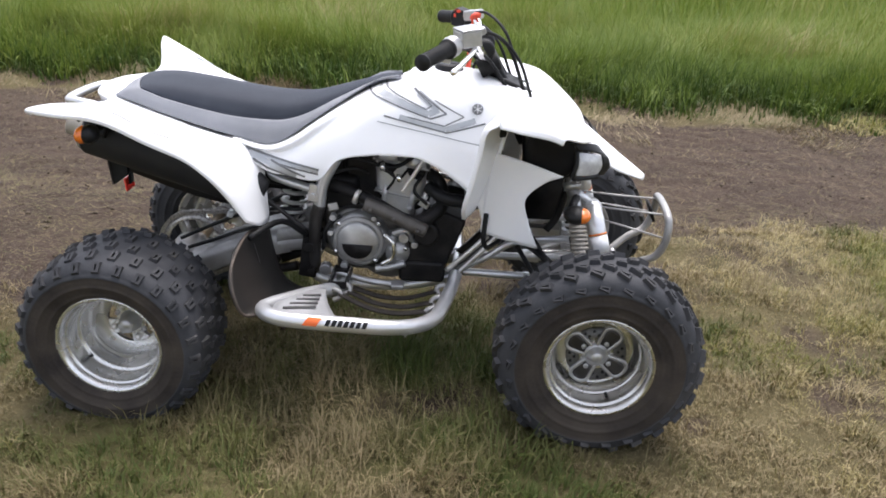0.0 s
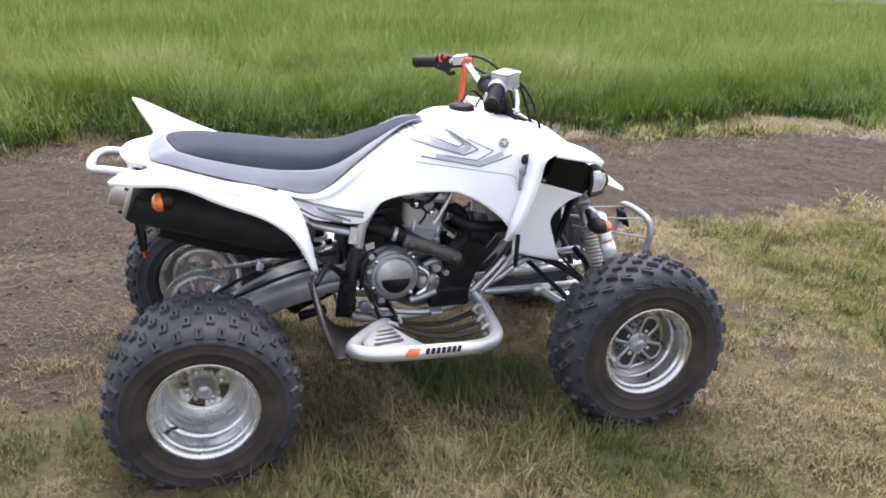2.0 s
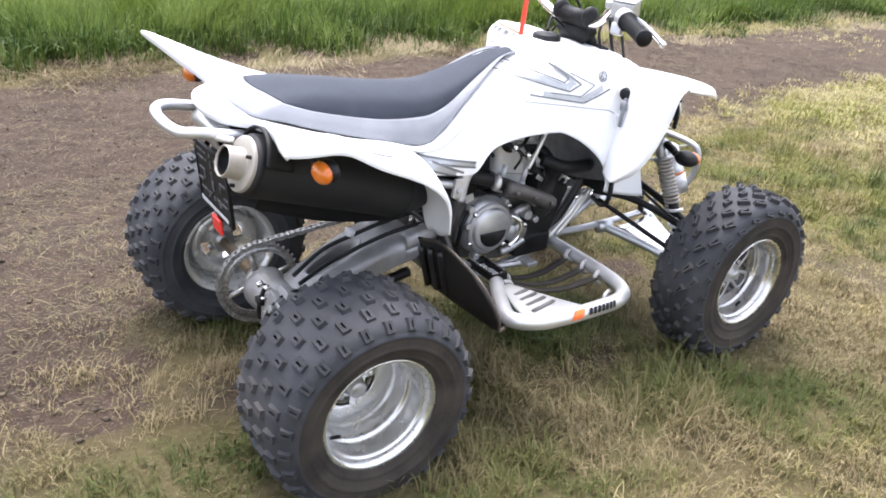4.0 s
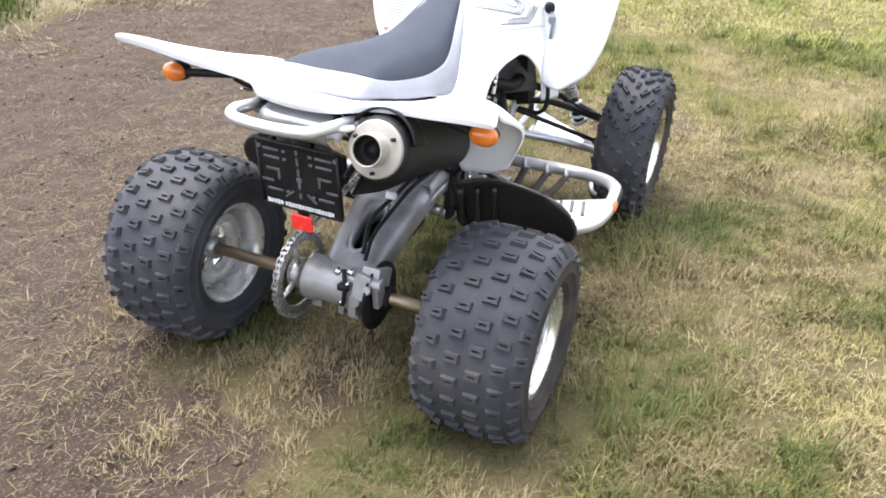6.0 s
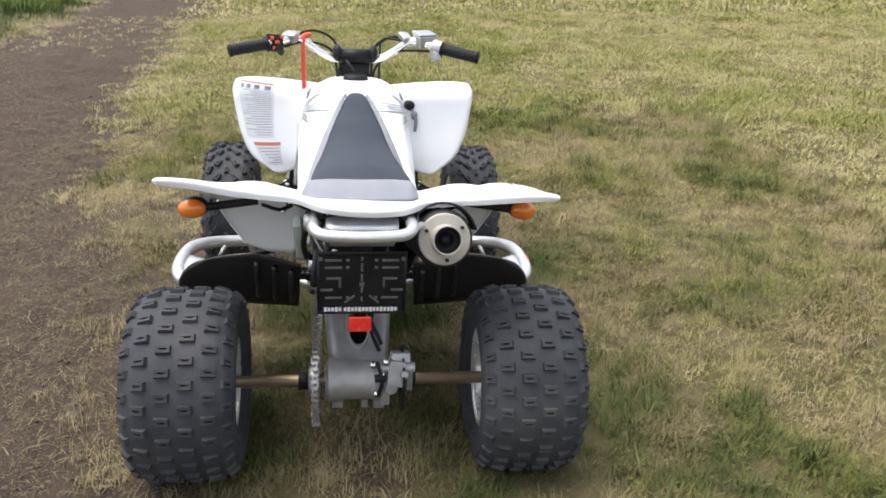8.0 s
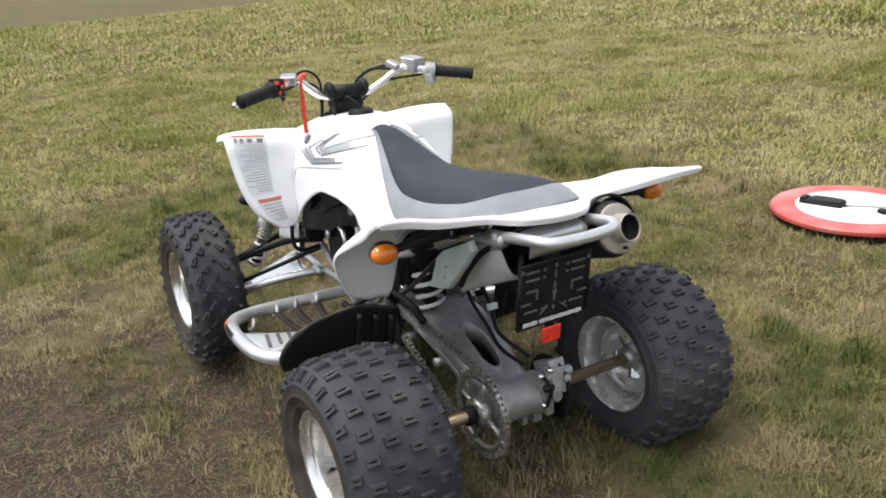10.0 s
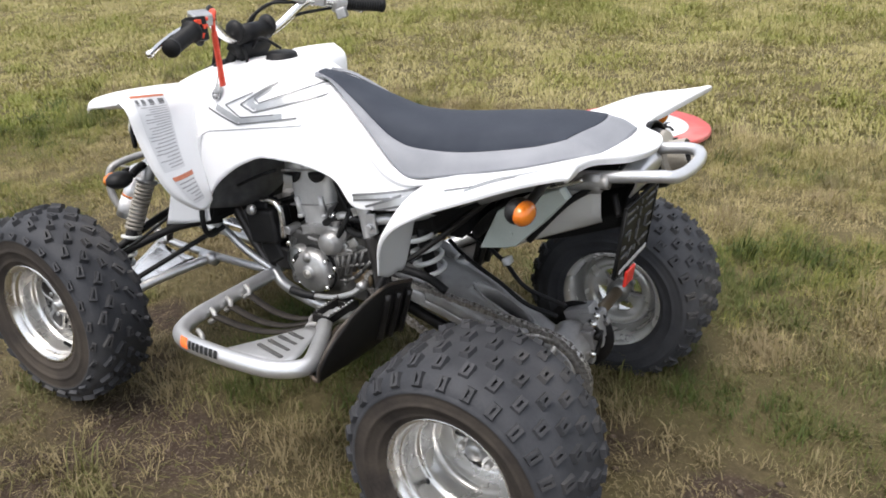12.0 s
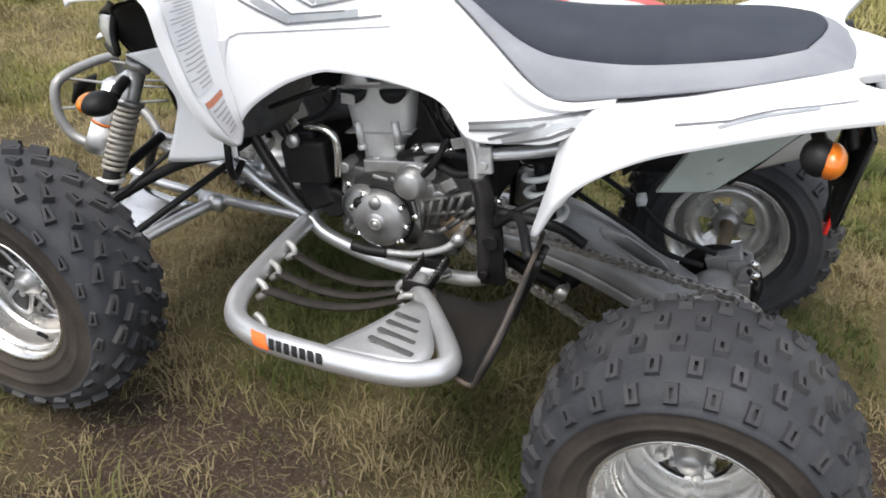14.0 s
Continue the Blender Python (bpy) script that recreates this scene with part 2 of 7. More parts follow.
GROUND = ground_material()
TURF = blade_material("field_grass", [(0.0, (0.054, 0.078, 0.015)), (0.35, (0.100, 0.108, 0.030)), (0.62, (0.154, 0.133, 0.058)), (1.0, (0.251, 0.200, 0.110))], 0.6, 0.2)
MEADOW = blade_material("yellowing_meadow_grass", [(0.0, (0.104, 0.129, 0.023)), (0.35, (0.176, 0.177, 0.044)), (0.65, (0.265, 0.226, 0.092)), (1.0, (0.376, 0.311, 0.162))], 0.6, 0.2)
TALL = blade_material("tall_grass", [(0.0, (0.060, 0.104, 0.013)), (0.5, (0.152, 0.212, 0.034)), (0.85, (0.25, 0.28, 0.070)), (1.0, (0.36, 0.315, 0.15))], 0.55, 0.25)
CLOD = material("earth_clods", (0.060, 0.045, 0.034), (0.135, 0.104, 0.080), 25, 0.95, 0, 0.6, 120, 0, 0.04, spec=0.15)
FIELD = blade_material("dry_field_grass", [(0.0, (0.150, 0.175, 0.034)), (0.35, (0.217, 0.224, 0.056)), (0.65, (0.299, 0.273, 0.100)), (1.0, (0.386, 0.337, 0.165))], 0.6, 0.2)
VERGE = blade_material("mown_verge_straw", [(0.0, (0.10, 0.105, 0.035)), (0.5, (0.20, 0.165, 0.085)), (1.0, (0.33, 0.265, 0.170))], 0.65, 0.15)
WEED = blade_material("dark_verge_grass", [(0.0, (0.030, 0.062, 0.010)), (0.6, (0.060, 0.105, 0.018)), (1.0, (0.13, 0.16, 0.04))], 0.55, 0.2)
CRANK = material("dirty_crankcase", (0.09, 0.09, 0.088), (0.18, 0.175, 0.168), 20, 0.45, 0.6, 0.3, 320, 0, 0.12, 0, (0.035, 0.03, 0.025), 0.6)
SHIELD = material("smoked_heat_shield", (0.060, 0.055, 0.050), (0.115, 0.106, 0.098), 16, 0.45, 0.3, 0.15, 300, 0, 0.1, spec=0.3)
UPRIGHT = material("dark_grey_frame_paint", (0.028, 0.026, 0.026), (0.062, 0.058, 0.056), 12, 0.4, 0.5, 0.1, 300, 0, 0.1)
PLATE_GREY = material("embossed_black_plastic", (0.075, 0.075, 0.078), (0.14, 0.14, 0.142), 30, 0.5, 0, 0.1, 300, spec=0.3)


# ---- mesh helpers ----
def part(name, data, mat, parent=None, label="", smooth=True, thick=0.0, bevel=0.0):
    """One mesh object out of (verts, faces) or a bmesh, under parent."""
    me = bpy.data.meshes.new(name)
    if isinstance(data, bmesh.types.BMesh):
        data.to_mesh(me)
        data.free()
    else:
        me.from_pydata([tuple(map(float, v)) for v in data[0]], [], data[1])
    me.materials.append(mat)
    if smooth:
        me.shade_smooth()
    ob = new(name, me)
    if parent is not None:
        ob.parent = parent
    if label:
        tagged(ob, label)
    if thick:
        s = ob.modifiers.new("thickness", "SOLIDIFY")
        s.thickness, s.offset = thick, 0.0
    if bevel:
        bv = ob.modifiers.new("edges", "BEVEL")
        bv.width, bv.segments, bv.limit_method, bv.angle_limit = bevel, 2, "ANGLE", radians(35)
        bv.harden_normals = True
    return ob


def spline(P, m):
    """Catmull-Rom through the points, m samples."""
    P = np.asarray(P, float)
    k = len(P)
    if k == 2:
        s = np.linspace(0, 1, m)[:, None]
        return P[0] * (1 - s) + P[1] * s
    Q = np.vstack([2 * P[0] - P[1], P, 2 * P[-1] - P[-2]])
    u = np.linspace(0, k - 1, m)
    i = np.minimum(u.astype(int), k - 2)
    f = (u - i)[:, None]
    a, b, c, d = Q[i], Q[i + 1], Q[i + 2], Q[i + 3]
    return 0.5 * (2 * b + (c - a) * f + (2 * a - 5 * b + 4 * c - d) * f ** 2 + (3 * b - a - 3 * c + d) * f ** 3)


def sheet(rows, nu, nv):
    """A smooth surface through rows of points: array nu x nv x 3."""
    A = np.array([spline(r, nv) for r in rows])
    return np.stack([spline(A[:, j], nu) for j in range(nv)], 1)


def grid(S):
    nu, nv = S.shape[:2]
    f = [(i * nv + j, (i + 1) * nv + j, (i + 1) * nv + j + 1, i * nv + j + 1) for i in range(nu - 1) for j in range(nv - 1)]
    return S.reshape(-1, 3), f


def both(row):
    """A row from the middle outwards, and its mirror image before it."""
    row = [tuple(p) for p in row]
    rest = row[1:] if abs(row[0][1]) < 1e-6 else row
    return [(x, -y, z) for x, y, z in reversed(rest)] + row


def flip(V, F):
    V = np.array(V, float).copy()
    V[:, 1] *= -1
    return V, [tuple(reversed(f)) for f in F]


def joined(*meshes):
    V, F, k = [], [], 0
    for v, f in meshes:
        V.append(np.asarray(v, float))
        F += [tuple(i + k for i in g) for g in f]
        k += len(v)
    return np.vstack(V), F


def tube(P, r, sides=10, m=None, caps=True, r2=None, smooth_path=True):
    """A round bar along the points."""
    P = np.asarray(P, float)
    if smooth_path:
        P = spline(P, m or max(2, (len(P) - 1) * 8 + 1))
    k = len(P)
    T = np.gradient(P, axis=0) if k > 2 else np.repeat((P[-1:] - P[:1]), 2, 0)
    T /= np.linalg.norm(T, axis=1)[:, None] + 1e-12
    up = np.array((0, 0, 1.0)) if abs(T[0][2]) < 0.9 else np.array((1.0, 0, 0))
    N = np.cross(T[0], up)
    N /= np.linalg.norm(N)
    V = []
    ang = np.linspace(0, 2 * math.pi, sides, endpoint=False)
    for i in range(k):
        N = N - T[i] * (N @ T[i])
        N /= np.linalg.norm(N)
        B = np.cross(T[i], N)
        rad = r if r2 is None else r + (r2 - r) * i / (k - 1)
        V += [P[i] + rad * (math.cos(a) * N + math.sin(a) * B) for a in ang]
    F = [(i * sides + j, i * sides + (j + 1) % sides, (i + 1) * sides + (j + 1) % sides, (i + 1) * sides + j) for i in range(k - 1) for j in range(sides)]
    if caps:
        F += [tuple(reversed(range(sides))), tuple(range((k - 1) * sides, k * sides))]
    return np.array(V), F


def lathe(profile, centre=(0, 0, 0), sides=48, axis="y"):
    """Turns (radius, along) about an axis through centre."""
    V = []
    for r, h in profile:
        for i in range(sides):
            a = 2 * math.pi * i / sides
            c, s = r * math.cos(a), r * math.sin(a)
            V.append({"y": (c, h, s), "z": (c, s, h), "x": (h, c, s)}[axis])
    k = len(profile)
    F = [(i * sides + j, (i + 1) * sides + j, (i + 1) * sides + (j + 1) % sides, i * sides + (j + 1) % sides) for i in range(k - 1) for j in range(sides)]
    return np.array(V) + np.array(centre), F


def box(c, s, m=None):
    """A block about c with full sizes s, turned by the 3 x 3 matrix m."""
    V = np.array([(x, y, z) for x in (-.5, .5) for y in (-.5, .5) for z in (-.5, .5)]) * np.array(s)
    if m is not None:
        V = V @ np.array(m).T
    F = [(0, 1, 3, 2), (4, 6, 7, 5), (0, 4, 5, 1), (2, 3, 7, 6), (0, 2, 6, 4), (1, 5, 7, 3)]
    return V + np.array(c), F


def disc_between(a, b, r, sides=24, r2=None):
    return tube([a, b], r, sides, 2, True, r2, False)


def turn(rx=0, ry=0, rz=0):
    return np.array(Euler([radians(a) for a in (rx, ry, rz)]).to_matrix())


def ball(c, s, nu=10, nv=14):
    V, F = [], []
    for i in range(nu + 1):
        p = math.pi * i / nu
        for j in range(nv):
            a = 2 * math.pi * j / nv
            V.append((c[0] + s[0] * math.sin(p) * math.cos(a), c[1] + s[1] * math.sin(p) * math.sin(a), c[2] + s[2] * math.cos(p)))
    for i in range(nu):
        for j in range(nv):
            F.append((i * nv + j, i * nv + (j + 1) % nv, (i + 1) * nv + (j + 1) % nv, (i + 1) * nv + j))
    return np.array(V), F


def coil(a, b, r, wire, turns, sides=6):
    a, b = np.array(a, float), np.array(b, float)
    d = b - a
    t = d / np.linalg.norm(d)
    n1 = np.cross(t, (0, 1, 0))
    n1 /= np.linalg.norm(n1)
    n2 = np.cross(t, n1)
    k = int(turns * 14) + 1
    P = [a + d * i / (k - 1) + r * (math.cos(2 * math.pi * turns * i / (k - 1)) * n1 + math.sin(2 * math.pi * turns * i / (k - 1)) * n2) for i in range(k)]
    return tube(P, wire, sides, None, True, None, False)


def on_sheet(S, uv, lift):
    """Points of a sheet's surface at (u, v) in 0..1, lifted off it outwards (away from the machine's middle line)."""
    nu, nv = S.shape[:2]
    du = np.gradient(S, axis=0)
    dv = np.gradient(S, axis=1)
    N = np.cross(du, dv)
    N /= np.linalg.norm(N, axis=2)[:, :, None] + 1e-12
    out = []
    for u, v in uv:
        a, b = u * (nu - 1), v * (nv - 1)
        i, j = min(int(a), nu - 2), min(int(b), nv - 2)
        f, g = a - i, b - j
        def at(A):
            return A[i, j] * (1 - f) * (1 - g) + A[i + 1, j] * f * (1 - g) + A[i, j + 1] * (1 - f) * g + A[i + 1, j + 1] * f * g
        p, q = at(S), at(N)
        out.append(p + q * lift)
    return out


def stripe(S, path, w, lift, m=10):
    """A strip that follows a sheet along the (u, v) path."""
    L, R = [], []
    for (a, b) in zip(path[:-1], path[1:]):
        a, b = np.array(a), np.array(b)
        t = b - a
        nrm = np.array((-t[1], t[0])) / (np.linalg.norm(t) + 1e-9)
        for s in np.linspace(0, 1, m):
            p = a + t * s
            L.append(p + nrm * w / 2)
            R.append(p - nrm * w / 2)
    V = np.array(on_sheet(S, L, lift) + on_sheet(S, R, lift))
    k = len(L)
    return V, [(i, i + 1, k + i + 1, k + i) for i in range(k - 1) if (i + 1) % m]


def patch(S, a, b, c, d, lift, n=8):
    """A four-cornered area on a sheet: corners in (u, v)."""
    a, b, c, d = map(np.array, (a, b, c, d))
    uv = [(a * (1 - s) + b * s) * (1 - t) + (d * (1 - s) + c * s) * t for s in np.linspace(0, 1, n) for t in np.linspace(0, 1, n)]
    return grid(np.array(on_sheet(S, uv, lift)).reshape(n, n, 3))


def each(name, meshes, mat, parent, label="", **kw):
    """Alike pieces, an object for each."""
    return [part(name, m, mat, parent, label, **kw) for m in meshes]


def find_uv(S, x, z):
    """Where a sheet's left half passes through (x, z), seen from the side."""
    nu, nv = S.shape[:2]
    half = nv // 2
    d = (S[:, half:, 0] - x) ** 2 + (S[:, half:, 2] - z) ** 2
    i, j = np.unravel_index(np.argmin(d), d.shape)
    j += half
    i, j = min(max(i, 1), nu - 2), min(max(j, half + 1), nv - 2)
    du = (S[i + 1, j] - S[i - 1, j])[[0, 2]] / 2
    dv = (S[i, j + 1] - S[i, j - 1])[[0, 2]] / 2
    r = np.array((x, z)) - S[i, j][[0, 2]]
    st = np.linalg.lstsq(np.stack([du, dv], 1), r, rcond=None)[0]
    st = np.clip(st, -1.2, 1.2)
    return min(max((i + st[0]) / (nu - 1), 0.0), 1.0), min(max((j + st[1]) / (nv - 1), 0.5), 1.0)


def strip_xz(S, path, w, lift, s, m=14):
    """A strip w metres wide on a sheet's left side along points (x, z); s = -1: its mirror image on the right."""
    P = []
    for a, b in zip(path[:-1], path[1:]):
        for t in np.linspace(0, 1, m):
            P.append((a[0] + (b[0] - a[0]) * t, a[1] + (b[1] - a[1]) * t, (b[0] - a[0], b[1] - a[1])))
    L, Rr = [], []
    for x, z, t in P:
        k = math.hypot(*t)
        nx_, nz_ = -t[1] / k * w / 2, t[0] / k * w / 2
        L.append(find_uv(S, x + nx_, z + nz_))
        Rr.append(find_uv(S, x - nx_, z - nz_))
    V = np.array(on_sheet(S, L, lift) + on_sheet(S, Rr, lift))
    k = len(P)
    data = V, [(i, i + 1, k + i + 1, k + i) for i in range(k - 1) if (i + 1) % m]
    return data if s > 0 else flip(*data)


# ---- the quad bike ----
# x runs to its front, y to its left, z up; it leans a little to its right.
quad = new("quad_bike")
quad.matrix_world = pose(0, 0.018, 0, 2.0, 0, 0)
tagged(quad, "white sport quad bike with black seat, parked on grass", "quad bike")
REAR_X, FRONT_X, REAR_Z, FRONT_Z = -0.640, 0.648, 0.232, 0.270


def mirrored(fn):
    """Runs fn for the left (1) and the right (-1) side."""
    for s in (1, -1):
        fn(s)


def sided(data, s):
    return data if s > 0 else flip(*data)


# wheels
def tyre_mesh(R, rim, half, lug_rows, count, lug, vee):
    """A balloon tyre about the y axis; outer side at +half."""
    prof = [(rim, -half * 0.80), (rim + 0.012, -half * 0.90), (rim + (R - rim) * 0.45, -half * 1.0), (rim + (R - rim) * 0.80, -half * 0.93),
            (R * 0.985, -half * 0.70), (R, -half * 0.35), (R, half * 0.35), (R * 0.985, half * 0.70),
            (rim + (R - rim) * 0.80, half * 0.93), (rim + (R - rim) * 0.45, half * 1.0), (rim + 0.012, half * 0.90), (rim, half * 0.80)]
    prof = spline([(r, h, 0) for r, h in prof], 120)[:, :2].copy()
    for f in (0.16, 0.40, 0.66):                       # raised rings on both sidewalls
        ring = 0.004 * np.exp(-((prof[:, 0] - rim - (R - rim) * f) / 0.0035) ** 2)
        prof[:, 1] += np.sign(prof[:, 1]) * ring
    carcass, meshes = lathe(prof, sides=64), []
    for k, (yo, tilt, lw, ll, off) in enumerate(lug_rows):
        y = yo * half
        r = float(np.interp(abs(y), [0, half * 0.35, half * 0.70, half * 0.93, half], [R, R, R * 0.985, rim + (R - rim) * 0.80, rim + (R - rim) * 0.5]))
        slope = 0.0 if abs(yo) < 0.4 else math.copysign(min(70, 95 * max(0.0, abs(yo) - 0.42)), yo)
        for i in range(count):
            a = 2 * math.pi * (i + off) / count
            c = np.array((0, y, r + lug * 0.35))
            pieces = []
            if vee:
                # a slanted lug with a groove along it: two bars closed at both ends
                m = turn(0, 0, tilt)
                for sy in (-1, 1):
                    pieces.append(box(m @ np.array((0, sy * lw * 0.33, 0)), (ll, lw * 0.36, lug), turn(0, 0, tilt - sy * 7)))
                    pieces.append(box(m @ np.array((sy * ll * 0.42, 0, 0)), (ll * 0.18, lw * 0.7, lug * 0.96), m))
            else:
                # a block with a deep slot across it
                for sx in (-1, 1):
                    pieces.append(box((sx * ll * 0.32, 0, 0), (ll * 0.36, lw, lug)))
                    pieces.append(box((0, sx * lw * 0.38, -lug * 0.06), (ll * 0.36, lw * 0.24, lug * 0.88)))
            for v, f in pieces:
                v = v * np.where(v[:, 2:3] > 0, np.array((0.86, 0.86, 1.0)), 1.0)
                v = v @ turn(-slope, 0, 0).T + c
                ca, sa = math.cos(a), math.sin(a)
                v = np.stack([v[:, 0] * ca + v[:, 2] * sa, v[:, 1], -v[:, 0] * sa + v[:, 2] * ca], 1)
                meshes.append((v, f))
    return carcass, joined(*meshes)


def wheel(front, s):
    x, z = (FRONT_X, FRONT_Z) if front else (REAR_X, REAR_Z)
    half = 0.092 if front else 0.137
    yc = s * (0.487 if front else 0.452)
    R = 0.262 if front else 0.250
    hub = part("wheel", joined(lathe([(0.0, 0.030), (0.014, 0.030), (0.017, 0.026), (0.020, 0.016), (0.030, 0.010), (0.030, -0.05), (0.0, -0.05)] if front else [(0.0, 0.012), (0.018, 0.012), (0.022, 0.006), (0.028, -0.02), (0.032, -0.03), (0.032, -0.06), (0.0, -0.06)], sides=20),
                               *[lathe([(0.0, 0.018 if front else -0.018), (0.007, 0.018 if front else -0.018), (0.008, -0.03), (0.0, -0.03)], (0.042 * math.cos(a), -0.005, 0.042 * math.sin(a)), 8)
                                 for a in np.arange(4) * math.pi / 2 + 0.6]), CAST, quad)
    hub.matrix_basis = pose(x, yc, z, 0, 0, 0) @ (Matrix.Identity(4) if s > 0 else Matrix.Rotation(math.pi, 4, "Z"))
    # on its own axes the outer face looks along +y
    if front:
        rows = [(-0.95, 16, 0.014, 0.028, 0.25), (-0.68, 26, 0.017, 0.036, 0.5), (-0.34, 32, 0.017, 0.036, 0.0), (0.0, 0, 0.015, 0.028, 0.5),
                (0.34, -32, 0.017, 0.036, 0.0), (0.68, -26, 0.017, 0.036, 0.5), (0.95, -16, 0.014, 0.028, 0.25)]
        carcass, lugs = tyre_mesh(R, 0.139, half, rows, 25, 0.015, True)
        tyre = part("tyre", carcass, RUBBER, hub, "black front tyre with V-shaped lugs")
    else:
        rows = [(-0.90, 0, 0.032, 0.021, 0.5), (-0.60, 0, 0.037, 0.0225, 0.0), (-0.20, 0, 0.038, 0.0225, 0.5), (0.20, 0, 0.038, 0.0225, 0.0),
                (0.60, 0, 0.037, 0.0225, 0.5), (0.90, 0, 0.032, 0.021, 0.0)]
        carcass, lugs = tyre_mesh(R, 0.139, half, rows, 27, 0.012, False)
        tyre = part("tyre", carcass, RUBBER, hub, "wide black rear tyre with slotted block lugs")
    tagged(part("tread", lugs, TREAD, tyre, smooth=False), "moulded rubber tread lugs", kind="stuff")
    tyre.data.materials.append(SIDEWALL)
    # dust outside only; inner sidewalls stay darker rubber to stand in for shade
    for p in tyre.data.polygons:
        c = p.center
        if c.y > 0 and math.hypot(c.x, c.z) < 0.139 + (R - 0.139) * 0.62:
            p.material_index = 1
    h = half * 0.80
    lip = [(0.128, h - 0.012), (0.135, h + 0.004), (0.1425, h + 0.008), (0.145, h + 0.002), (0.1405, h - 0.004)]
    if front:
        dish = [(0.030, 0.002), (0.055, 0.004), (0.072, 0.000), (0.082, -0.018), (0.100, -0.022), (0.108, -0.012), (0.112, 0.01), (0.118, 0.02), (0.121, h - 0.022), (0.128, h - 0.014)]
        back = [(0.1405, h - 0.004), (0.131, h - 0.02), (0.131, -h + 0.016), (0.142, -h), (0.1455, -h - 0.006), (0.138, -h - 0.006), (0.124, -h + 0.014), (0.116, -0.030), (0.100, -0.034), (0.03, -0.02)]
    else:
        dish = [(0.030, -0.030), (0.062, -0.030), (0.070, -0.036), (0.076, -0.052), (0.090, -0.060), (0.098, -0.050), (0.102, -0.015), (0.110, 0.0), (0.112, 0.035), (0.121, 0.045), (0.122, h - 0.022), (0.128, h - 0.014)]
        back = [(0.1405, h - 0.004), (0.131, h - 0.02), (0.131, -h + 0.016), (0.142, -h), (0.1455, -h - 0.006), (0.138, -h - 0.006), (0.124, -h + 0.014), (0.1225, -0.060), (0.1215, -0.030), (0.1165, -0.010), (0.108, -0.020), (0.1035, -0.056), (0.098, -0.064), (0.088, -0.066), (0.074, -0.058), (0.066, -0.040), (0.03, -0.040)]
    profile = [tuple(p[:2]) for p in spline([(a, b, 0) for a, b in dish], 40)] + lip + back
    rv, rf = lathe(profile, sides=64)
    if not front:
        # four openings round the hub
        def solid(f):
            m = rv[list(f)].mean(0)
            rr, aa = math.hypot(m[0], m[2]), math.atan2(m[2], m[0]) - 0.4
            off = (aa + math.pi / 4) % (math.pi / 2) - math.pi / 4
            return not (0.040 < rr < 0.066 and abs(off) < 0.42 and abs(m[1]) < 0.08)
        rf = [f for f in rf if solid(f)]
    rim = part("rim", (rv, rf), RIM_DUSTY if front else RIM_BRIGHT, hub, "polished dished aluminium rim" if not front else "dusty aluminium rim with a spoked centre")
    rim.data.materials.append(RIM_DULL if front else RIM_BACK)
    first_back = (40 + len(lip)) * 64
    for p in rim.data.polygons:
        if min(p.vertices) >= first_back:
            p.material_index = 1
    if front:
        # drilled brake disc behind a spider of four rounded lobes
        spider = part("spider", lathe([(0.018, 0.013), (0.033, 0.012), (0.034, 0.002), (0.018, 0.002)], sides=28), CAST, hub)
        loops, webs = [], []
        for k in range(4):
            q = math.pi / 2 * k + 0.55
            shape = [(0.030, -0.55), (0.055, -0.40), (0.078, -0.33), (0.088, -0.18), (0.090, 0.0), (0.088, 0.18), (0.078, 0.33), (0.055, 0.40), (0.030, 0.55)]
            loops.append(tube([(r * math.cos(q + d), 0.008, r * math.sin(q + d)) for r, d in shape], 0.0055, 6, 30))
            webs.append(grid(np.array([[(r * math.cos(q + d * u), 0.009, r * math.sin(q + d * u)) for u in (-1, -0.5, 0, 0.5, 1)] for r, d in ((0.030, 0.5), (0.055, 0.36), (0.076, 0.30), (0.086, 0.2))])))
        each("spider_arm", loops, CAST, spider)
        # dark sheets inside the lobes, coloured as the shade of their recesses
        each("recess_shade", webs, UPRIGHT, spider, thick=0.002)
        holes = [lathe([(0.0, 0.0085), (0.0042, 0.0085), (0.0042, 0.006), (0.0, 0.006)], (r * math.cos(a), 0, r * math.sin(a)), 8)
                 for r, n in ((0.058, 14), (0.070, 18)) for a in np.arange(n) * 2 * math.pi / n + r * 20]
        part("brake_disc", joined(lathe([(0.045, 0.004), (0.080, 0.006), (0.080, 0.002), (0.045, 0.0)], sides=32)), CRANK, hub)
        tagged(part("drilled_holes", joined(*holes), BLACK, hub), kind="stuff")
        va = -1.9
    else:
        nuts = [lathe([(0.0, -0.012), (0.007, -0.014), (0.010, -0.018), (0.010, -0.03)], (0.05 * math.cos(a), 0, 0.05 * math.sin(a)), 6) for a in np.arange(4) * math.pi / 2 + 0.4 + math.pi / 4]
        each("wheel_nut", nuts, STEEL, hub)
        va = -0.7
    d = np.array((math.cos(va), 0, math.sin(va)))
    part("valve", tube([d * 0.117 + (0, h * 0.45, 0), d * 0.098 + (0, h * 0.62, 0)], 0.0045, 8, 2, True, None, False), BLACK, hub)
    return hub


for is_front in (False, True):
    for sd in (1, -1):
        wheel(is_front, sd)

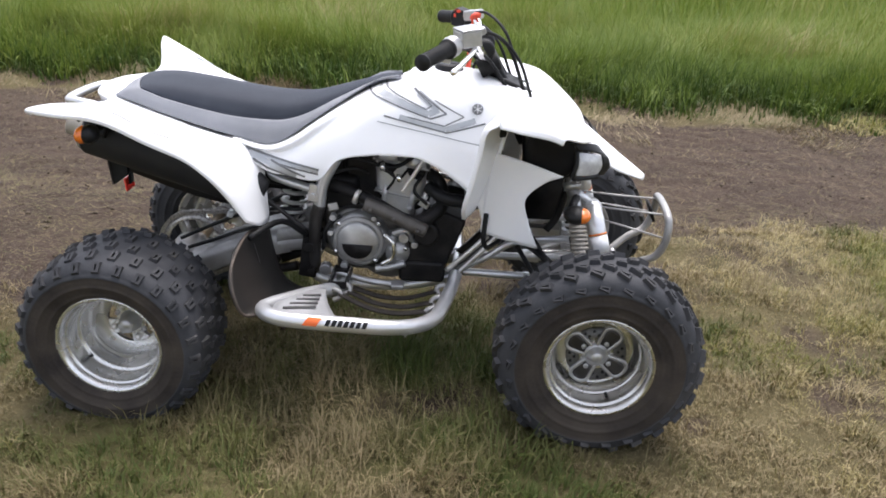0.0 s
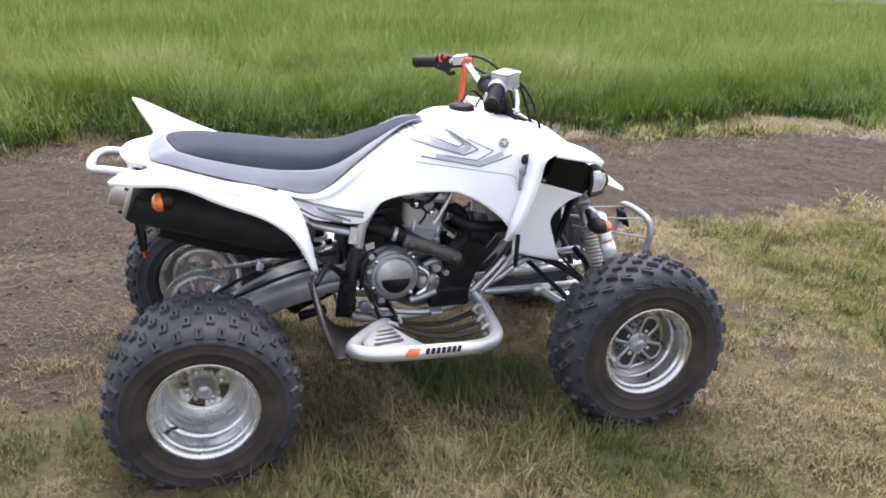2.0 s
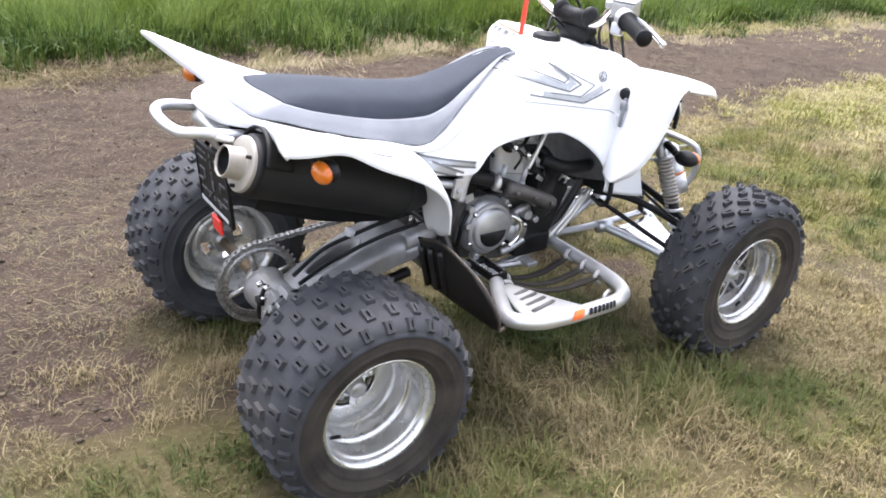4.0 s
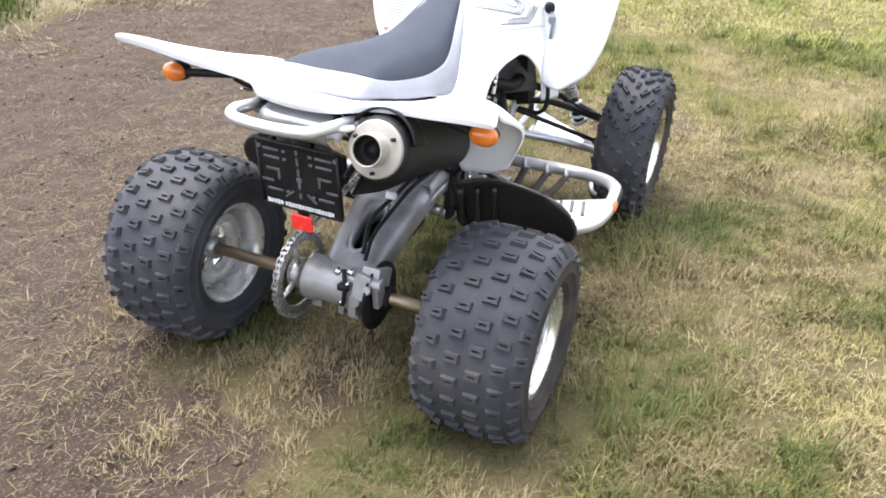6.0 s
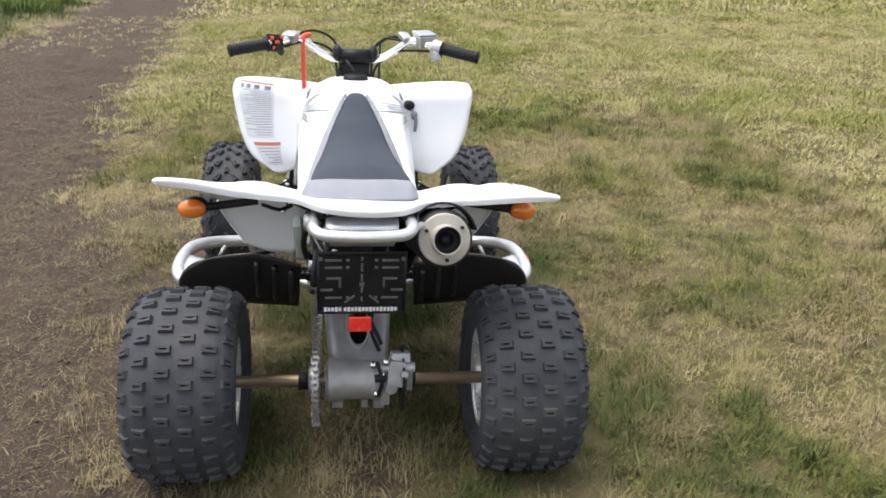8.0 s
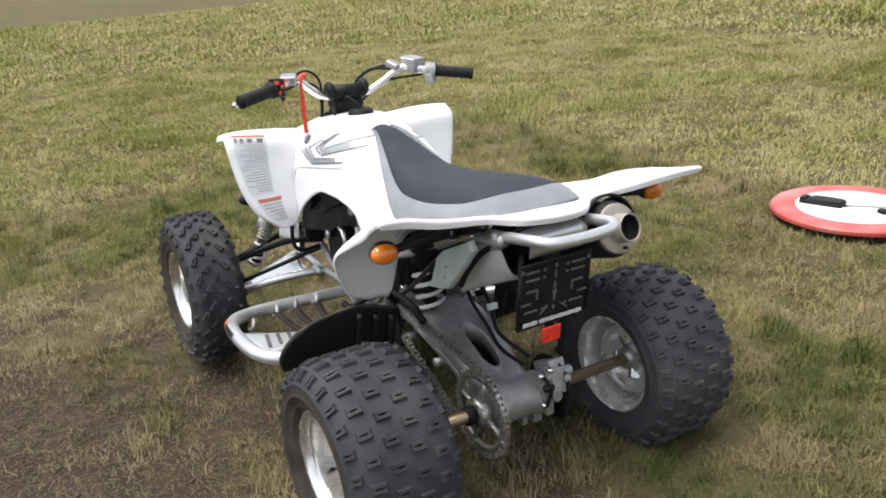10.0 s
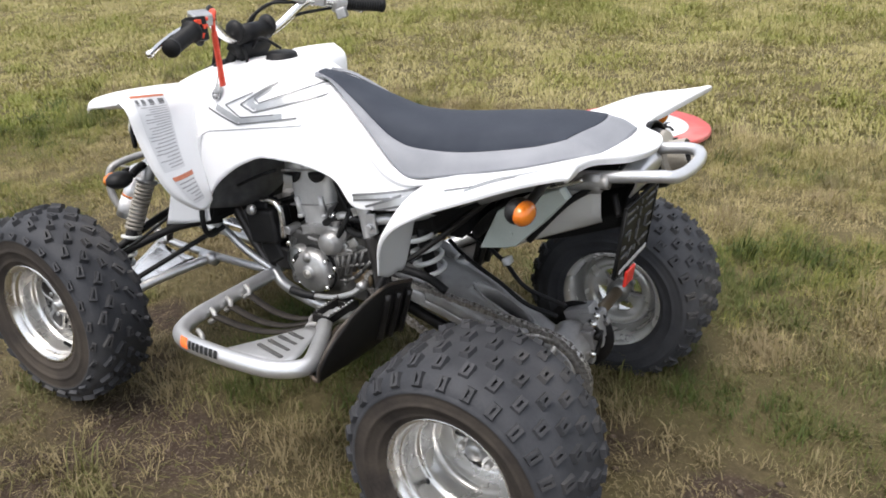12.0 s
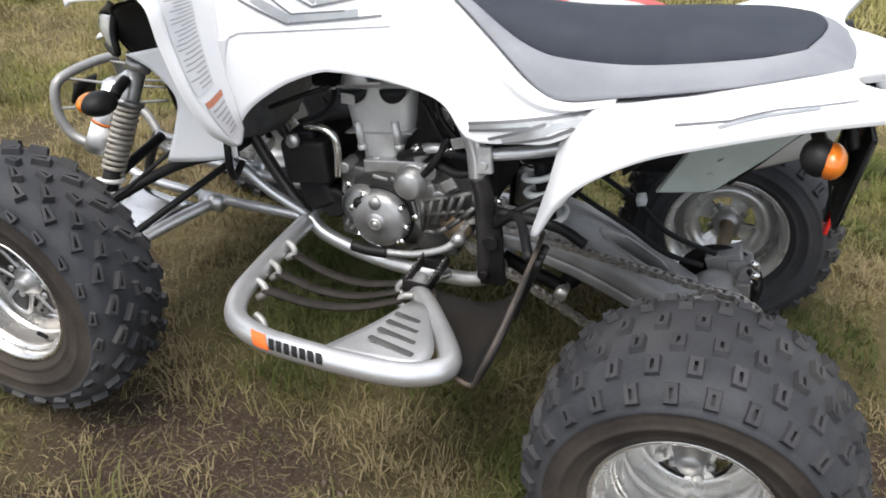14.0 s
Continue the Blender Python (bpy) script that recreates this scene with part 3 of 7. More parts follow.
# rear axle, carrier, sprocket, chain, brake
ax = (REAR_X, REAR_Z)
axle = part("rear_axle", joined(disc_between((ax[0], -0.43, ax[1]), (ax[0], 0.43, ax[1]), 0.0165, 20)), AXLE, quad, "bronze-coloured steel rear axle")
each("axle_nut", [disc_between((ax[0], 0.135, ax[1]), (ax[0], 0.165, ax[1]), 0.026, 8), disc_between((ax[0], -0.135, ax[1]), (ax[0], -0.155, ax[1]), 0.03, 8)], DARK, axle)
part("axle_carrier", joined(lathe([(0.0, -0.085), (0.045, -0.085), (0.058, -0.078), (0.060, -0.05), (0.054, -0.03), (0.054, 0.04), (0.062, 0.06), (0.062, 0.085), (0.045, 0.092), (0.0, 0.092)], (ax[0], 0, ax[1]), 32),
                            box((ax[0] - 0.01, -0.055, ax[1] - 0.065), (0.03, 0.03, 0.03)), box((ax[0] - 0.01, -0.015, ax[1] - 0.067), (0.022, 0.018, 0.024)),
                            box((ax[0] - 0.005, 0.06, ax[1] - 0.065), (0.03, 0.03, 0.028))), GREYCAST, quad, "dusty cast aluminium axle carrier", bevel=0.003)


def sprocket(y):
    R, n = 0.112, 38
    ms = [lathe([(0.092, -0.003), (R, -0.003), (R, 0.003), (0.092, 0.003), (0.092, -0.003)], sides=n * 2)]
    for i in range(n):
        a = 2 * math.pi * i / n
        ms.append(box((0, 0, 0), (0.010, 0.005, 0.010)))
        v, f = ms[-1]
        v = v * np.where(v[:, 2:3] > 0, np.array((0.45, 1, 1)), 1.0) + (0, 0, R + 0.003)
        ms[-1] = (np.stack([v[:, 0] * math.cos(a) + v[:, 2] * math.sin(a), v[:, 1], -v[:, 0] * math.sin(a) + v[:, 2] * math.cos(a)], 1), f)
    for i in range(4):
        a = 2 * math.pi * i / 4 + 0.3
        ms.append(tube([(0.03 * math.cos(a), 0, 0.03 * math.sin(a)), (0.095 * math.cos(a), 0, 0.095 * math.sin(a))], 0.010, 6, 2, True, 0.007, False))
    ms.append(lathe([(0.0, 0.02), (0.04, 0.02), (0.042, -0.01), (0.0, -0.01)], sides=24))
    v, f = joined(*ms)
    return v + np.array((ax[0], y, ax[1])), f


part("sprocket", sprocket(0.118), CHAIN, quad, "worn steel rear sprocket")
front_sprocket = np.array((-0.165, 0.118, 0.365))


def chain_path():
    """A closed loop round both sprockets."""
    c0, c1, R0, R1 = np.array((ax[0], ax[1])), front_sprocket[[0, 2]], 0.119, 0.036
    d = c1 - c0
    L = np.linalg.norm(d)
    base = math.atan2(d[1], d[0])
    off = math.acos((R0 - R1) / L)
    pts = []
    for a in np.linspace(base + off, base + 2 * math.pi - off, 40):
        pts.append(c0 + R0 * np.array((math.cos(a), math.sin(a))))
    for a in np.linspace(base - off, base + off, 10):
        pts.append(c1 + R1 * np.array((math.cos(a), math.sin(a))))
    pts.append(pts[0])
    P = np.array(pts)
    s = np.concatenate([[0], np.cumsum(np.linalg.norm(np.diff(P, axis=0), axis=1))])
    n = int(s[-1] / 0.0159) // 2 * 2
    t = np.linspace(0, s[-1], n + 1)
    return np.stack([np.interp(t, s, P[:, 0]), np.interp(t, s, P[:, 1])], 1)


links = []
CP = chain_path()
for i in range(len(CP) - 1):
    a, b = CP[i], CP[i + 1]
    ang = math.degrees(math.atan2(b[1] - a[1], b[0] - a[0]))
    wide = 0.0085 if i % 2 else 0.005
    mid = ((a[0] + b[0]) / 2, 0, (a[1] + b[1]) / 2)
    for sgn in (-1, 1):
        links.append(box((mid[0], 0.118 + sgn * wide, mid[2]), (0.021, 0.0022, 0.012), turn(0, -ang, 0)))
    links.append(box((a[0], 0.118, a[1]), (0.008, 0.012, 0.008), turn(0, -ang, 0)))
part("drive_chain", joined(*links), CHAIN, quad, "oily drive chain", smooth=False)
part("rear_brake_disc", lathe([(0.035, -0.003), (0.092, -0.003), (0.092, 0.003), (0.035, 0.003), (0.035, -0.003)], (ax[0], -0.118, ax[1]), 40), DARK, quad)
cal = part("brake_caliper", joined(box((ax[0] - 0.005, -0.112, ax[1] + 0.060), (0.075, 0.052, 0.050), turn(0, 24, 0)), box((ax[0] - 0.040, -0.098, ax[1] + 0.045), (0.050, 0.046, 0.070), turn(8, 15, 0)),
                                   box((ax[0] - 0.048, -0.055, ax[1] + 0.030), (0.030, 0.030, 0.055), turn(-10, 10, 0)), box((ax[0] - 0.035, -0.135, ax[1] + 0.030), (0.040, 0.018, 0.075), turn(0, -8, 0)),
                                   disc_between((ax[0] - 0.045, -0.150, ax[1] + 0.062), (ax[0] - 0.045, -0.050, ax[1] + 0.062), 0.014, 14), disc_between((ax[0] - 0.052, -0.085, ax[1] + 0.010), (ax[0] - 0.075, -0.085, ax[1] + 0.012), 0.017, 14),
                                   box((ax[0] - 0.050, -0.070, ax[1] - 0.022), (0.022, 0.024, 0.050)), disc_between((ax[0] - 0.06, -0.12, ax[1] + 0.05), (ax[0] - 0.075, -0.12, ax[1] + 0.055), 0.012, 10)), GREYCAST, quad, "dusty grey rear brake caliper", bevel=0.005)
part("parking_brake_arm", joined(tube([(ax[0] - 0.05, -0.045, ax[1] + 0.085), (ax[0] - 0.075, -0.06, ax[1] + 0.04), (ax[0] - 0.07, -0.05, ax[1] - 0.01)], 0.006, 6), box((ax[0] - 0.072, -0.055, ax[1] + 0.045), (0.014, 0.03, 0.016))), DARK, cal)
each("caliper_bolt", [disc_between((ax[0] - 0.07 + dx, yy, ax[1] + 0.05 + dz), (ax[0] - 0.055 + dx, yy, ax[1] + 0.055 + dz), 0.008, 8)
                               for dx, yy, dz in ((0, -0.06, 0), (0, -0.035, 0.03), (0.005, -0.07, 0.035), (0.0, -0.045, -0.06))], ALU, cal)
part("brake_hose", tube([(ax[0] + 0.02, -0.06, ax[1] + 0.10), (-0.52, -0.03, 0.375), (-0.44, -0.06, 0.42), (-0.33, -0.085, 0.46), (-0.22, -0.09, 0.47)], 0.006, 8), BLACK, cal)
part("hose_clip", joined(box((-0.455, -0.055, 0.425), (0.018, 0.026, 0.018), turn(0, 20, 0))), LABEL, cal, "white plastic hose clip")

# swingarm
ARM = [(-0.26, 0.398, 0.102, 0.072), (-0.36, 0.378, 0.100, 0.078), (-0.46, 0.338, 0.090, 0.080), (-0.56, 0.288, 0.082, 0.080), (-0.632, 0.256, 0.078, 0.085)]
OVAL_X, OVAL_R, OVAL_W = -0.475, 0.082, 0.034


def arm_top(x):
    return float(np.interp(-x, [-q[0] for q in ARM], [q[1] for q in ARM]))


def arm_shell():
    """A flattened hollow beam, its top pierced by a long oval."""
    rows = []
    for x, zt, hw, h in ARM:
        ring = []
        for q in np.linspace(0.0, 2 * math.pi, 41):
            cy, cz = math.cos(q), math.sin(q)
            ring.append((x, hw * math.copysign(abs(cy) ** 0.35, cy), zt - h / 2 + h / 2 * math.copysign(abs(cz) ** 0.45, cz) - 0.010 * cy * cy))
        rows.append(ring)
    V, F = grid(sheet(rows, 48, 81))
    def whole_face(f):
        m = V[list(f)].mean(0)
        return not (((m[0] - OVAL_X) / OVAL_R) ** 2 + (m[1] / OVAL_W) ** 2 < 1.0 and m[2] > arm_top(m[0]) - 0.03)
    return V, [f for f in F if whole_face(f)]


def oval_rim():
    rows = []
    for k, dz in ((1.12, 0.0005), (1.08, 0.003), (0.98, 0.003), (0.92, -0.004), (0.90, -0.05)):
        rows.append([(OVAL_X + OVAL_R * k * math.cos(q), OVAL_W * k * math.sin(q), arm_top(OVAL_X + OVAL_R * k * math.cos(q)) + dz) for q in np.linspace(0, 2 * math.pi, 49)])
    return grid(np.array(rows))


def arm_leg(s):
    rows = []
    for x, y, z, w, h in ((-0.185, 0.094, 0.385, 0.026, 0.080), (-0.24, 0.086, 0.378, 0.024, 0.080), (-0.30, 0.080, 0.362, 0.024, 0.070)):
        rows.append([(x, s * (y + w * math.copysign(abs(math.cos(q)) ** 0.5, math.cos(q))), z + h / 2 * math.copysign(abs(math.sin(q)) ** 0.5, math.sin(q))) for q in np.linspace(0, 2 * math.pi, 25)])
    return grid(sheet(rows, 10, 33))


sw = part("swingarm", joined(arm_shell(), oval_rim(), arm_leg(1), arm_leg(-1)), GREYCAST, quad, "dusty cast aluminium swingarm with an oval opening", thick=0.003)
part("arm_cable", tube([(-0.60, -0.055, 0.30), (-0.52, -0.035, 0.325), (-0.44, -0.045, 0.362), (-0.34, -0.06, 0.40), (-0.26, -0.09, 0.43)], 0.006, 8), BLACK, sw)
part("swingarm_gusset", grid(sheet([[(-0.30, -0.05, 0.335), (-0.30, 0.05, 0.335)], [(-0.43, -0.045, 0.285), (-0.43, 0.045, 0.285)], [(-0.57, -0.04, 0.235), (-0.57, 0.04, 0.235)]], 10, 6)), DARK, sw, thick=0.004)
part("chain_guide", tube([(-0.20, 0.125, 0.43), (-0.32, 0.128, 0.425), (-0.38, 0.13, 0.40)], 0.011, 8), BLACK, sw)
part("swingarm_bolt", disc_between((-0.335, 0.02, 0.235), (-0.335, 0.075, 0.235), 0.014, 12), STEEL, sw)
part("shock_linkage", joined(tube([(-0.20, 0.05, 0.285), (-0.335, 0.04, 0.235)], 0.016, 8), tube([(-0.335, -0.04, 0.235), (-0.25, -0.05, 0.26)], 0.016, 8),
                             tube([(-0.335, 0.02, 0.235), (-0.40, 0.0, 0.30)], 0.02, 8)), DARK, sw)

# rear shock
shock = part("rear_shock", joined(disc_between((-0.243, 0.05, 0.62), (-0.296, 0.048, 0.35), 0.018, 16), disc_between((-0.254, 0.05, 0.555), (-0.260, 0.05, 0.528), 0.040, 20), disc_between((-0.291, 0.048, 0.380), (-0.293, 0.048, 0.366), 0.040, 20)), DARK, quad, "rear shock absorber")
part("shock_clevis", joined(box((-0.195, 0.085, 0.42), (0.028, 0.008, 0.045), turn(0, 10, 0)), box((-0.205, 0.085, 0.385), (0.04, 0.01, 0.03))), CAST, shock, "cast shock bracket", bevel=0.002)
each("chrome_bolt", [disc_between((bx, 0.085, bz), (bx, 0.10, bz), 0.0085, 10) for bx, bz in ((-0.204, 0.362), (-0.226, 0.366), (-0.192, 0.435))], ALU, shock)
part("spring", coil((-0.262, 0.05, 0.520), (-0.290, 0.048, 0.385), 0.038, 0.0068, 4.2, 8), SPRING, shock, "pale painted coil spring")

# frame
def frame_tubes(s):
    t = [tube([(0.255, s * 0.06, 0.285), (0.20, s * 0.075, 0.255), (0.05, s * 0.095, 0.235), (-0.14, s * 0.105, 0.245), (-0.20, s * 0.10, 0.275)], 0.0165, 10),
         tube([(0.26, s * 0.065, 0.285), (0.48, s * 0.075, 0.288), (0.70, s * 0.072, 0.300), (0.76, s * 0.06, 0.335)], 0.012, 10),
         tube([(0.255, s * 0.065, 0.290), (0.34, s * 0.085, 0.345), (0.44, s * 0.09, 0.41), (0.62, s * 0.09, 0.43)], 0.0115, 8),
         tube([(-0.16, s * 0.130, 0.545), (-0.30, s * 0.122, 0.582), (-0.45, s * 0.11, 0.65), (-0.66, s * 0.10, 0.745)], 0.0135, 8),
         tube([(-0.115, s * 0.145, 0.655), (0.05, s * 0.10, 0.72), (0.25, s * 0.06, 0.77), (0.42, s * 0.03, 0.80)], 0.016, 8),
         tube([(-0.108, s * 0.145, 0.655), (-0.148, s * 0.138, 0.575), (-0.160, s * 0.132, 0.50)], 0.0185, 10)]
    return joined(*t)


frame_ob = part("frame", joined(frame_tubes(1), frame_tubes(-1), tube([(0.255, -0.06, 0.285), (0.255, 0.06, 0.285)], 0.015, 8), tube([(-0.20, -0.10, 0.275), (-0.20, 0.10, 0.275)], 0.016, 8)), SILVER, quad, "silver painted tubular steel frame")


def dark_tubes(s):
    part("frame_upright", joined(tube([(-0.159, s * 0.133, 0.505), (-0.172, s * 0.128, 0.46), (-0.180, s * 0.120, 0.38), (-0.182, s * 0.112, 0.28)], 0.020, 10), tube([(-0.19, s * 0.115, 0.40), (-0.32, s * 0.11, 0.50), (-0.52, s * 0.10, 0.68)], 0.007, 8)), UPRIGHT, frame_ob, "dark grey frame upright")
    part("front_downtube", joined(tube([(0.255, s * 0.06, 0.285), (0.33, s * 0.055, 0.37), (0.40, s * 0.05, 0.47), (0.45, s * 0.045, 0.58), (0.44, s * 0.04, 0.74)], 0.0145, 10), tube([(0.62, s * 0.09, 0.43), (0.66, s * 0.08, 0.36), (0.68, s * 0.075, 0.30)], 0.011, 8)), UPRIGHT, frame_ob, "dark grey front downtube")


mirrored(dark_tubes)


def foot_plate(s):
    part("pivot_plate", joined(box((-0.193, s * 0.125, 0.34), (0.055, 0.012, 0.16), turn(0, 8, 0)), disc_between((-0.195, s * 0.13, 0.365), (-0.195, s * 0.145, 0.365), 0.017, 14),
                               disc_between((-0.185, s * 0.13, 0.29), (-0.185, s * 0.15, 0.29), 0.011, 12)), DARK, frame_ob, bevel=0.004)
    part("seat_bracket", joined(box((-0.172, s * 0.145, 0.545), (0.035, 0.012, 0.055), turn(0, 8, 0)), disc_between((-0.175, s * 0.15, 0.538), (-0.175, s * 0.161, 0.538), 0.009, 10)), SILVER, frame_ob, bevel=0.003)


mirrored(foot_plate)
# engine
eng = part("engine", joined(box((0.02, 0.0, 0.37), (0.27, 0.20, 0.17)), box((-0.09, 0.0, 0.42), (0.12, 0.19, 0.12)), disc_between((0.046, -0.10, 0.365), (0.046, 0.10, 0.365), 0.105, 32),
                            disc_between((-0.06, -0.11, 0.40), (-0.06, 0.09, 0.40), 0.09, 28)), CRANK, quad, "dusty silver single-cylinder engine", bevel=0.012)


TILT = np.array((0.987, 0.0, -0.155))      # the cylinder leans a little to the front


def cyl_rows():
    out = []
    for (x0, z0), (x1, z1), d in (((0.112, 0.415), (0.036, 0.430), 0.15), ((0.113, 0.445), (0.033, 0.460), 0.155), ((0.119, 0.492), (0.020, 0.510), 0.160), ((0.136, 0.512), (0.004, 0.536), 0.165),
                                  ((0.143, 0.530), (-0.001, 0.555), 0.165), ((0.152, 0.575), (-0.004, 0.600), 0.170), ((0.158, 0.625), (-0.005, 0.651), 0.172)):
        c, w = np.array(((x0 + x1) / 2, 0, (z0 + z1) / 2)), math.hypot(x0 - x1, z0 - z1)
        out.append([tuple(c + TILT * (w / 2 * math.copysign(abs(math.cos(q)) ** 0.4, math.cos(q))) + np.array((0, d / 2 * math.copysign(abs(math.sin(q)) ** 0.4, math.sin(q)), 0))) for q in np.linspace(0, 2 * math.pi, 33)])
    return out


part("cylinder", grid(sheet(cyl_rows(), 28, 65)), PALECAST, eng, "bare aluminium cylinder and head")
TIPPED = turn(0, 9, 0)
studs = []
for px, pz in ((0.112, 0.522), (0.030, 0.536), (0.070, 0.452)):
    for s in (1, -1):
        studs.append(joined(disc_between((px - 0.005, s * 0.084, pz - 0.026), (px + 0.005, s * 0.086, pz + 0.026), 0.0085, 10), disc_between((px - 0.006, s * 0.084, pz - 0.032), (px - 0.004, s * 0.084, pz - 0.022), 0.011, 8)))
each("cylinder_stud", studs, PALECAST, eng)
each("gasket_line", [box((0.071, 0, 0.531), (0.150, 0.172, 0.004), TIPPED), box((0.077, 0, 0.630), (0.172, 0.178, 0.006), TIPPED)], GREYCAST, eng, bevel=0.001)
part("cam_cover", joined(*[lathe([(0.0, -0.087), (0.028, -0.087), (0.032, -0.082), (0.032, 0.082), (0.028, 0.087), (0.0, 0.087)], (cx, 0, cz), 28) for cx, cz in ((0.037, 0.640), (0.122, 0.626))], box((0.08, 0, 0.645), (0.11, 0.14, 0.045), TIPPED)), CAST, eng)
plugs = []
for cx, cz in ((0.037, 0.630), (0.122, 0.616)):
    half_disc = [(cx + 0.028 * math.cos(q), 0.0905, cz - 0.16 * 0.028 * math.cos(q) + 0.028 * math.sin(q) * (1 if q > math.pi else 0.05)) for q in np.linspace(0, 2 * math.pi, 24, endpoint=False)]
    plugs += [(np.array(half_disc), [tuple(range(24))]), flip(np.array(half_disc), [tuple(range(24))])]
each("cam_plug", plugs, BLACK, eng, "black half-moon rubber plug", thick=0.006)
gen = part("generator_cover", joined(lathe([(0.0, 0.142), (0.019, 0.142), (0.021, 0.138), (0.023, 0.137), (0.048, 0.135), (0.058, 0.128), (0.064, 0.115), (0.066, 0.08)], (0.055, 0, 0.352), 48),
                               lathe([(0.0, 0.139), (0.013, 0.139), (0.014, 0.128)], (0.058, 0, 0.396), 18), lathe([(0.040, 0.124), (0.044, 0.118), (0.046, 0.08)], (0.098, 0, 0.372), 32), lathe([(0.0, 0.118), (0.038, 0.117), (0.044, 0.11), (0.046, 0.08)], (0.098, 0, 0.372), 28)), CAST, eng, "cast aluminium generator cover")
part("cover_bolt", joined(lathe([(0.010, 0.1425), (0.013, 0.1425), (0.013, 0.1445), (0.010, 0.1445)], (0.055, 0, 0.352), 24), lathe([(0.0, 0.144), (0.007, 0.144), (0.007, 0.14)], (0.055, 0, 0.352), 6)), STEEL, gen)
each("cover_screw", [disc_between((0.055 + 0.063 * math.cos(a), 0.112, 0.352 + 0.063 * math.sin(a)), (0.055 + 0.063 * math.cos(a), 0.128, 0.352 + 0.063 * math.sin(a)), 0.0062, 8) for a in (0.3, 1.0, 2.5, 3.2, 3.9, 4.7, 5.5)], ALU, gen)
part("cover_seam", lathe([(0.070, 0.092), (0.0705, 0.104), (0.066, 0.106), (0.064, 0.092)], (0.055, 0, 0.352), 40), DARK, gen)
part("timing_plug", lathe([(0.0, 0.1325), (0.011, 0.1325), (0.013, 0.128), (0.013, 0.12), (0.0, 0.12)], (0.098, 0, 0.384), 20), BLACK, gen)
each("crankcase_rib", [box((x0, 0.098, z0), (0.007, 0.012, l0), turn(0, r0, 0)) for x0, z0, l0, r0 in ((0.125, 0.345, 0.075, -25), (0.112, 0.325, 0.06, -40), (-0.022, 0.372, 0.06, 20), (-0.030, 0.345, 0.05, 35), (0.02, 0.435, 0.04, 60), (0.06, 0.440, 0.035, 85))], CAST, eng, bevel=0.002)
part("balancer_cover", joined(lathe([(0.0, 0.137), (0.022, 0.136), (0.029, 0.131), (0.031, 0.12), (0.034, 0.118), (0.034, 0.08)], (-0.012, 0, 0.448), 32), lathe([(0.030, 0.105), (0.038, 0.103), (0.040, 0.08)], (-0.012, 0, 0.448), 32)), CAST, eng, "round cast side cover")
crank = [box((0.02, 0.085, 0.47), (0.16, 0.03, 0.03), turn(0, 9, 0)), box((-0.045, 0.09, 0.40), (0.05, 0.03, 0.09), turn(0, 15, 0)), box((0.135, 0.085, 0.40), (0.03, 0.03, 0.07), turn(0, -10, 0)), disc_between((-0.05, 0.08, 0.48), (-0.05, 0.115, 0.48), 0.018, 14),
         disc_between((0.135, 0.07, 0.455), (0.135, 0.12, 0.455), 0.013, 12), tube([(-0.02, 0.10, 0.50), (-0.055, 0.11, 0.53), (-0.10, 0.105, 0.53)], 0.013, 10), disc_between((-0.075, 0.09, 0.43), (-0.075, 0.12, 0.43), 0.015, 12), box((-0.03, 0.10, 0.52), (0.04, 0.02, 0.022), turn(0, 20, 0))]
each("engine_boss", crank, CAST, eng, bevel=0.004)
# slotted cast plate over the front sprocket
outline = [(-0.045, 0.423), (-0.100, 0.440), (-0.152, 0.462), (-0.156, 0.432), (-0.128, 0.400), (-0.100, 0.372), (-0.075, 0.355), (-0.048, 0.352), (-0.045, 0.423)]
plate_bars = [tube([(p[0], 0.128, p[1]), (q[0], 0.128, q[1])], 0.0062, 6, 2, True, None, False) for p, q in zip(outline[:-1], outline[1:])]
plate_bars += [tube([(-0.066 - 0.022 * i, 0.129, 0.430 + 0.008 * i), (-0.056 - 0.020 * i, 0.129, 0.366 + 0.012 * i)], 0.0058, 6, 2, True, None, False) for i in range(4)]
plate_bars.append(tube([(-0.048, 0.129, 0.392), (-0.135, 0.129, 0.418)], 0.005, 6, 2, True, None, False))
sprocket_guard = part("sprocket_guard", plate_bars[0], CRANK, eng, "slotted cast chain guard plate")
each("guard_bar", plate_bars[1:], CRANK, sprocket_guard)
part("front_sprocket", lathe([(0.0, 0.122), (0.030, 0.122), (0.034, 0.118), (0.030, 0.114), (0.0, 0.114)], (-0.115, 0, 0.372), 20), AXLE, eng)
part("shift_lever", joined(tube([(0.026, 0.155, 0.298), (-0.039, 0.153, 0.308), (-0.10, 0.148, 0.333), (-0.128, 0.140, 0.358)], 0.0085, 8), disc_between((-0.128, 0.125, 0.358), (-0.128, 0.15, 0.358), 0.013, 12)), CAST, eng, "worn metal shift lever")
part("shift_toe", tube([(0.098, 0.165, 0.304), (0.060, 0.162, 0.299), (0.022, 0.156, 0.298)], 0.0115, 8), BLACK, eng, "black rubber shift toe")
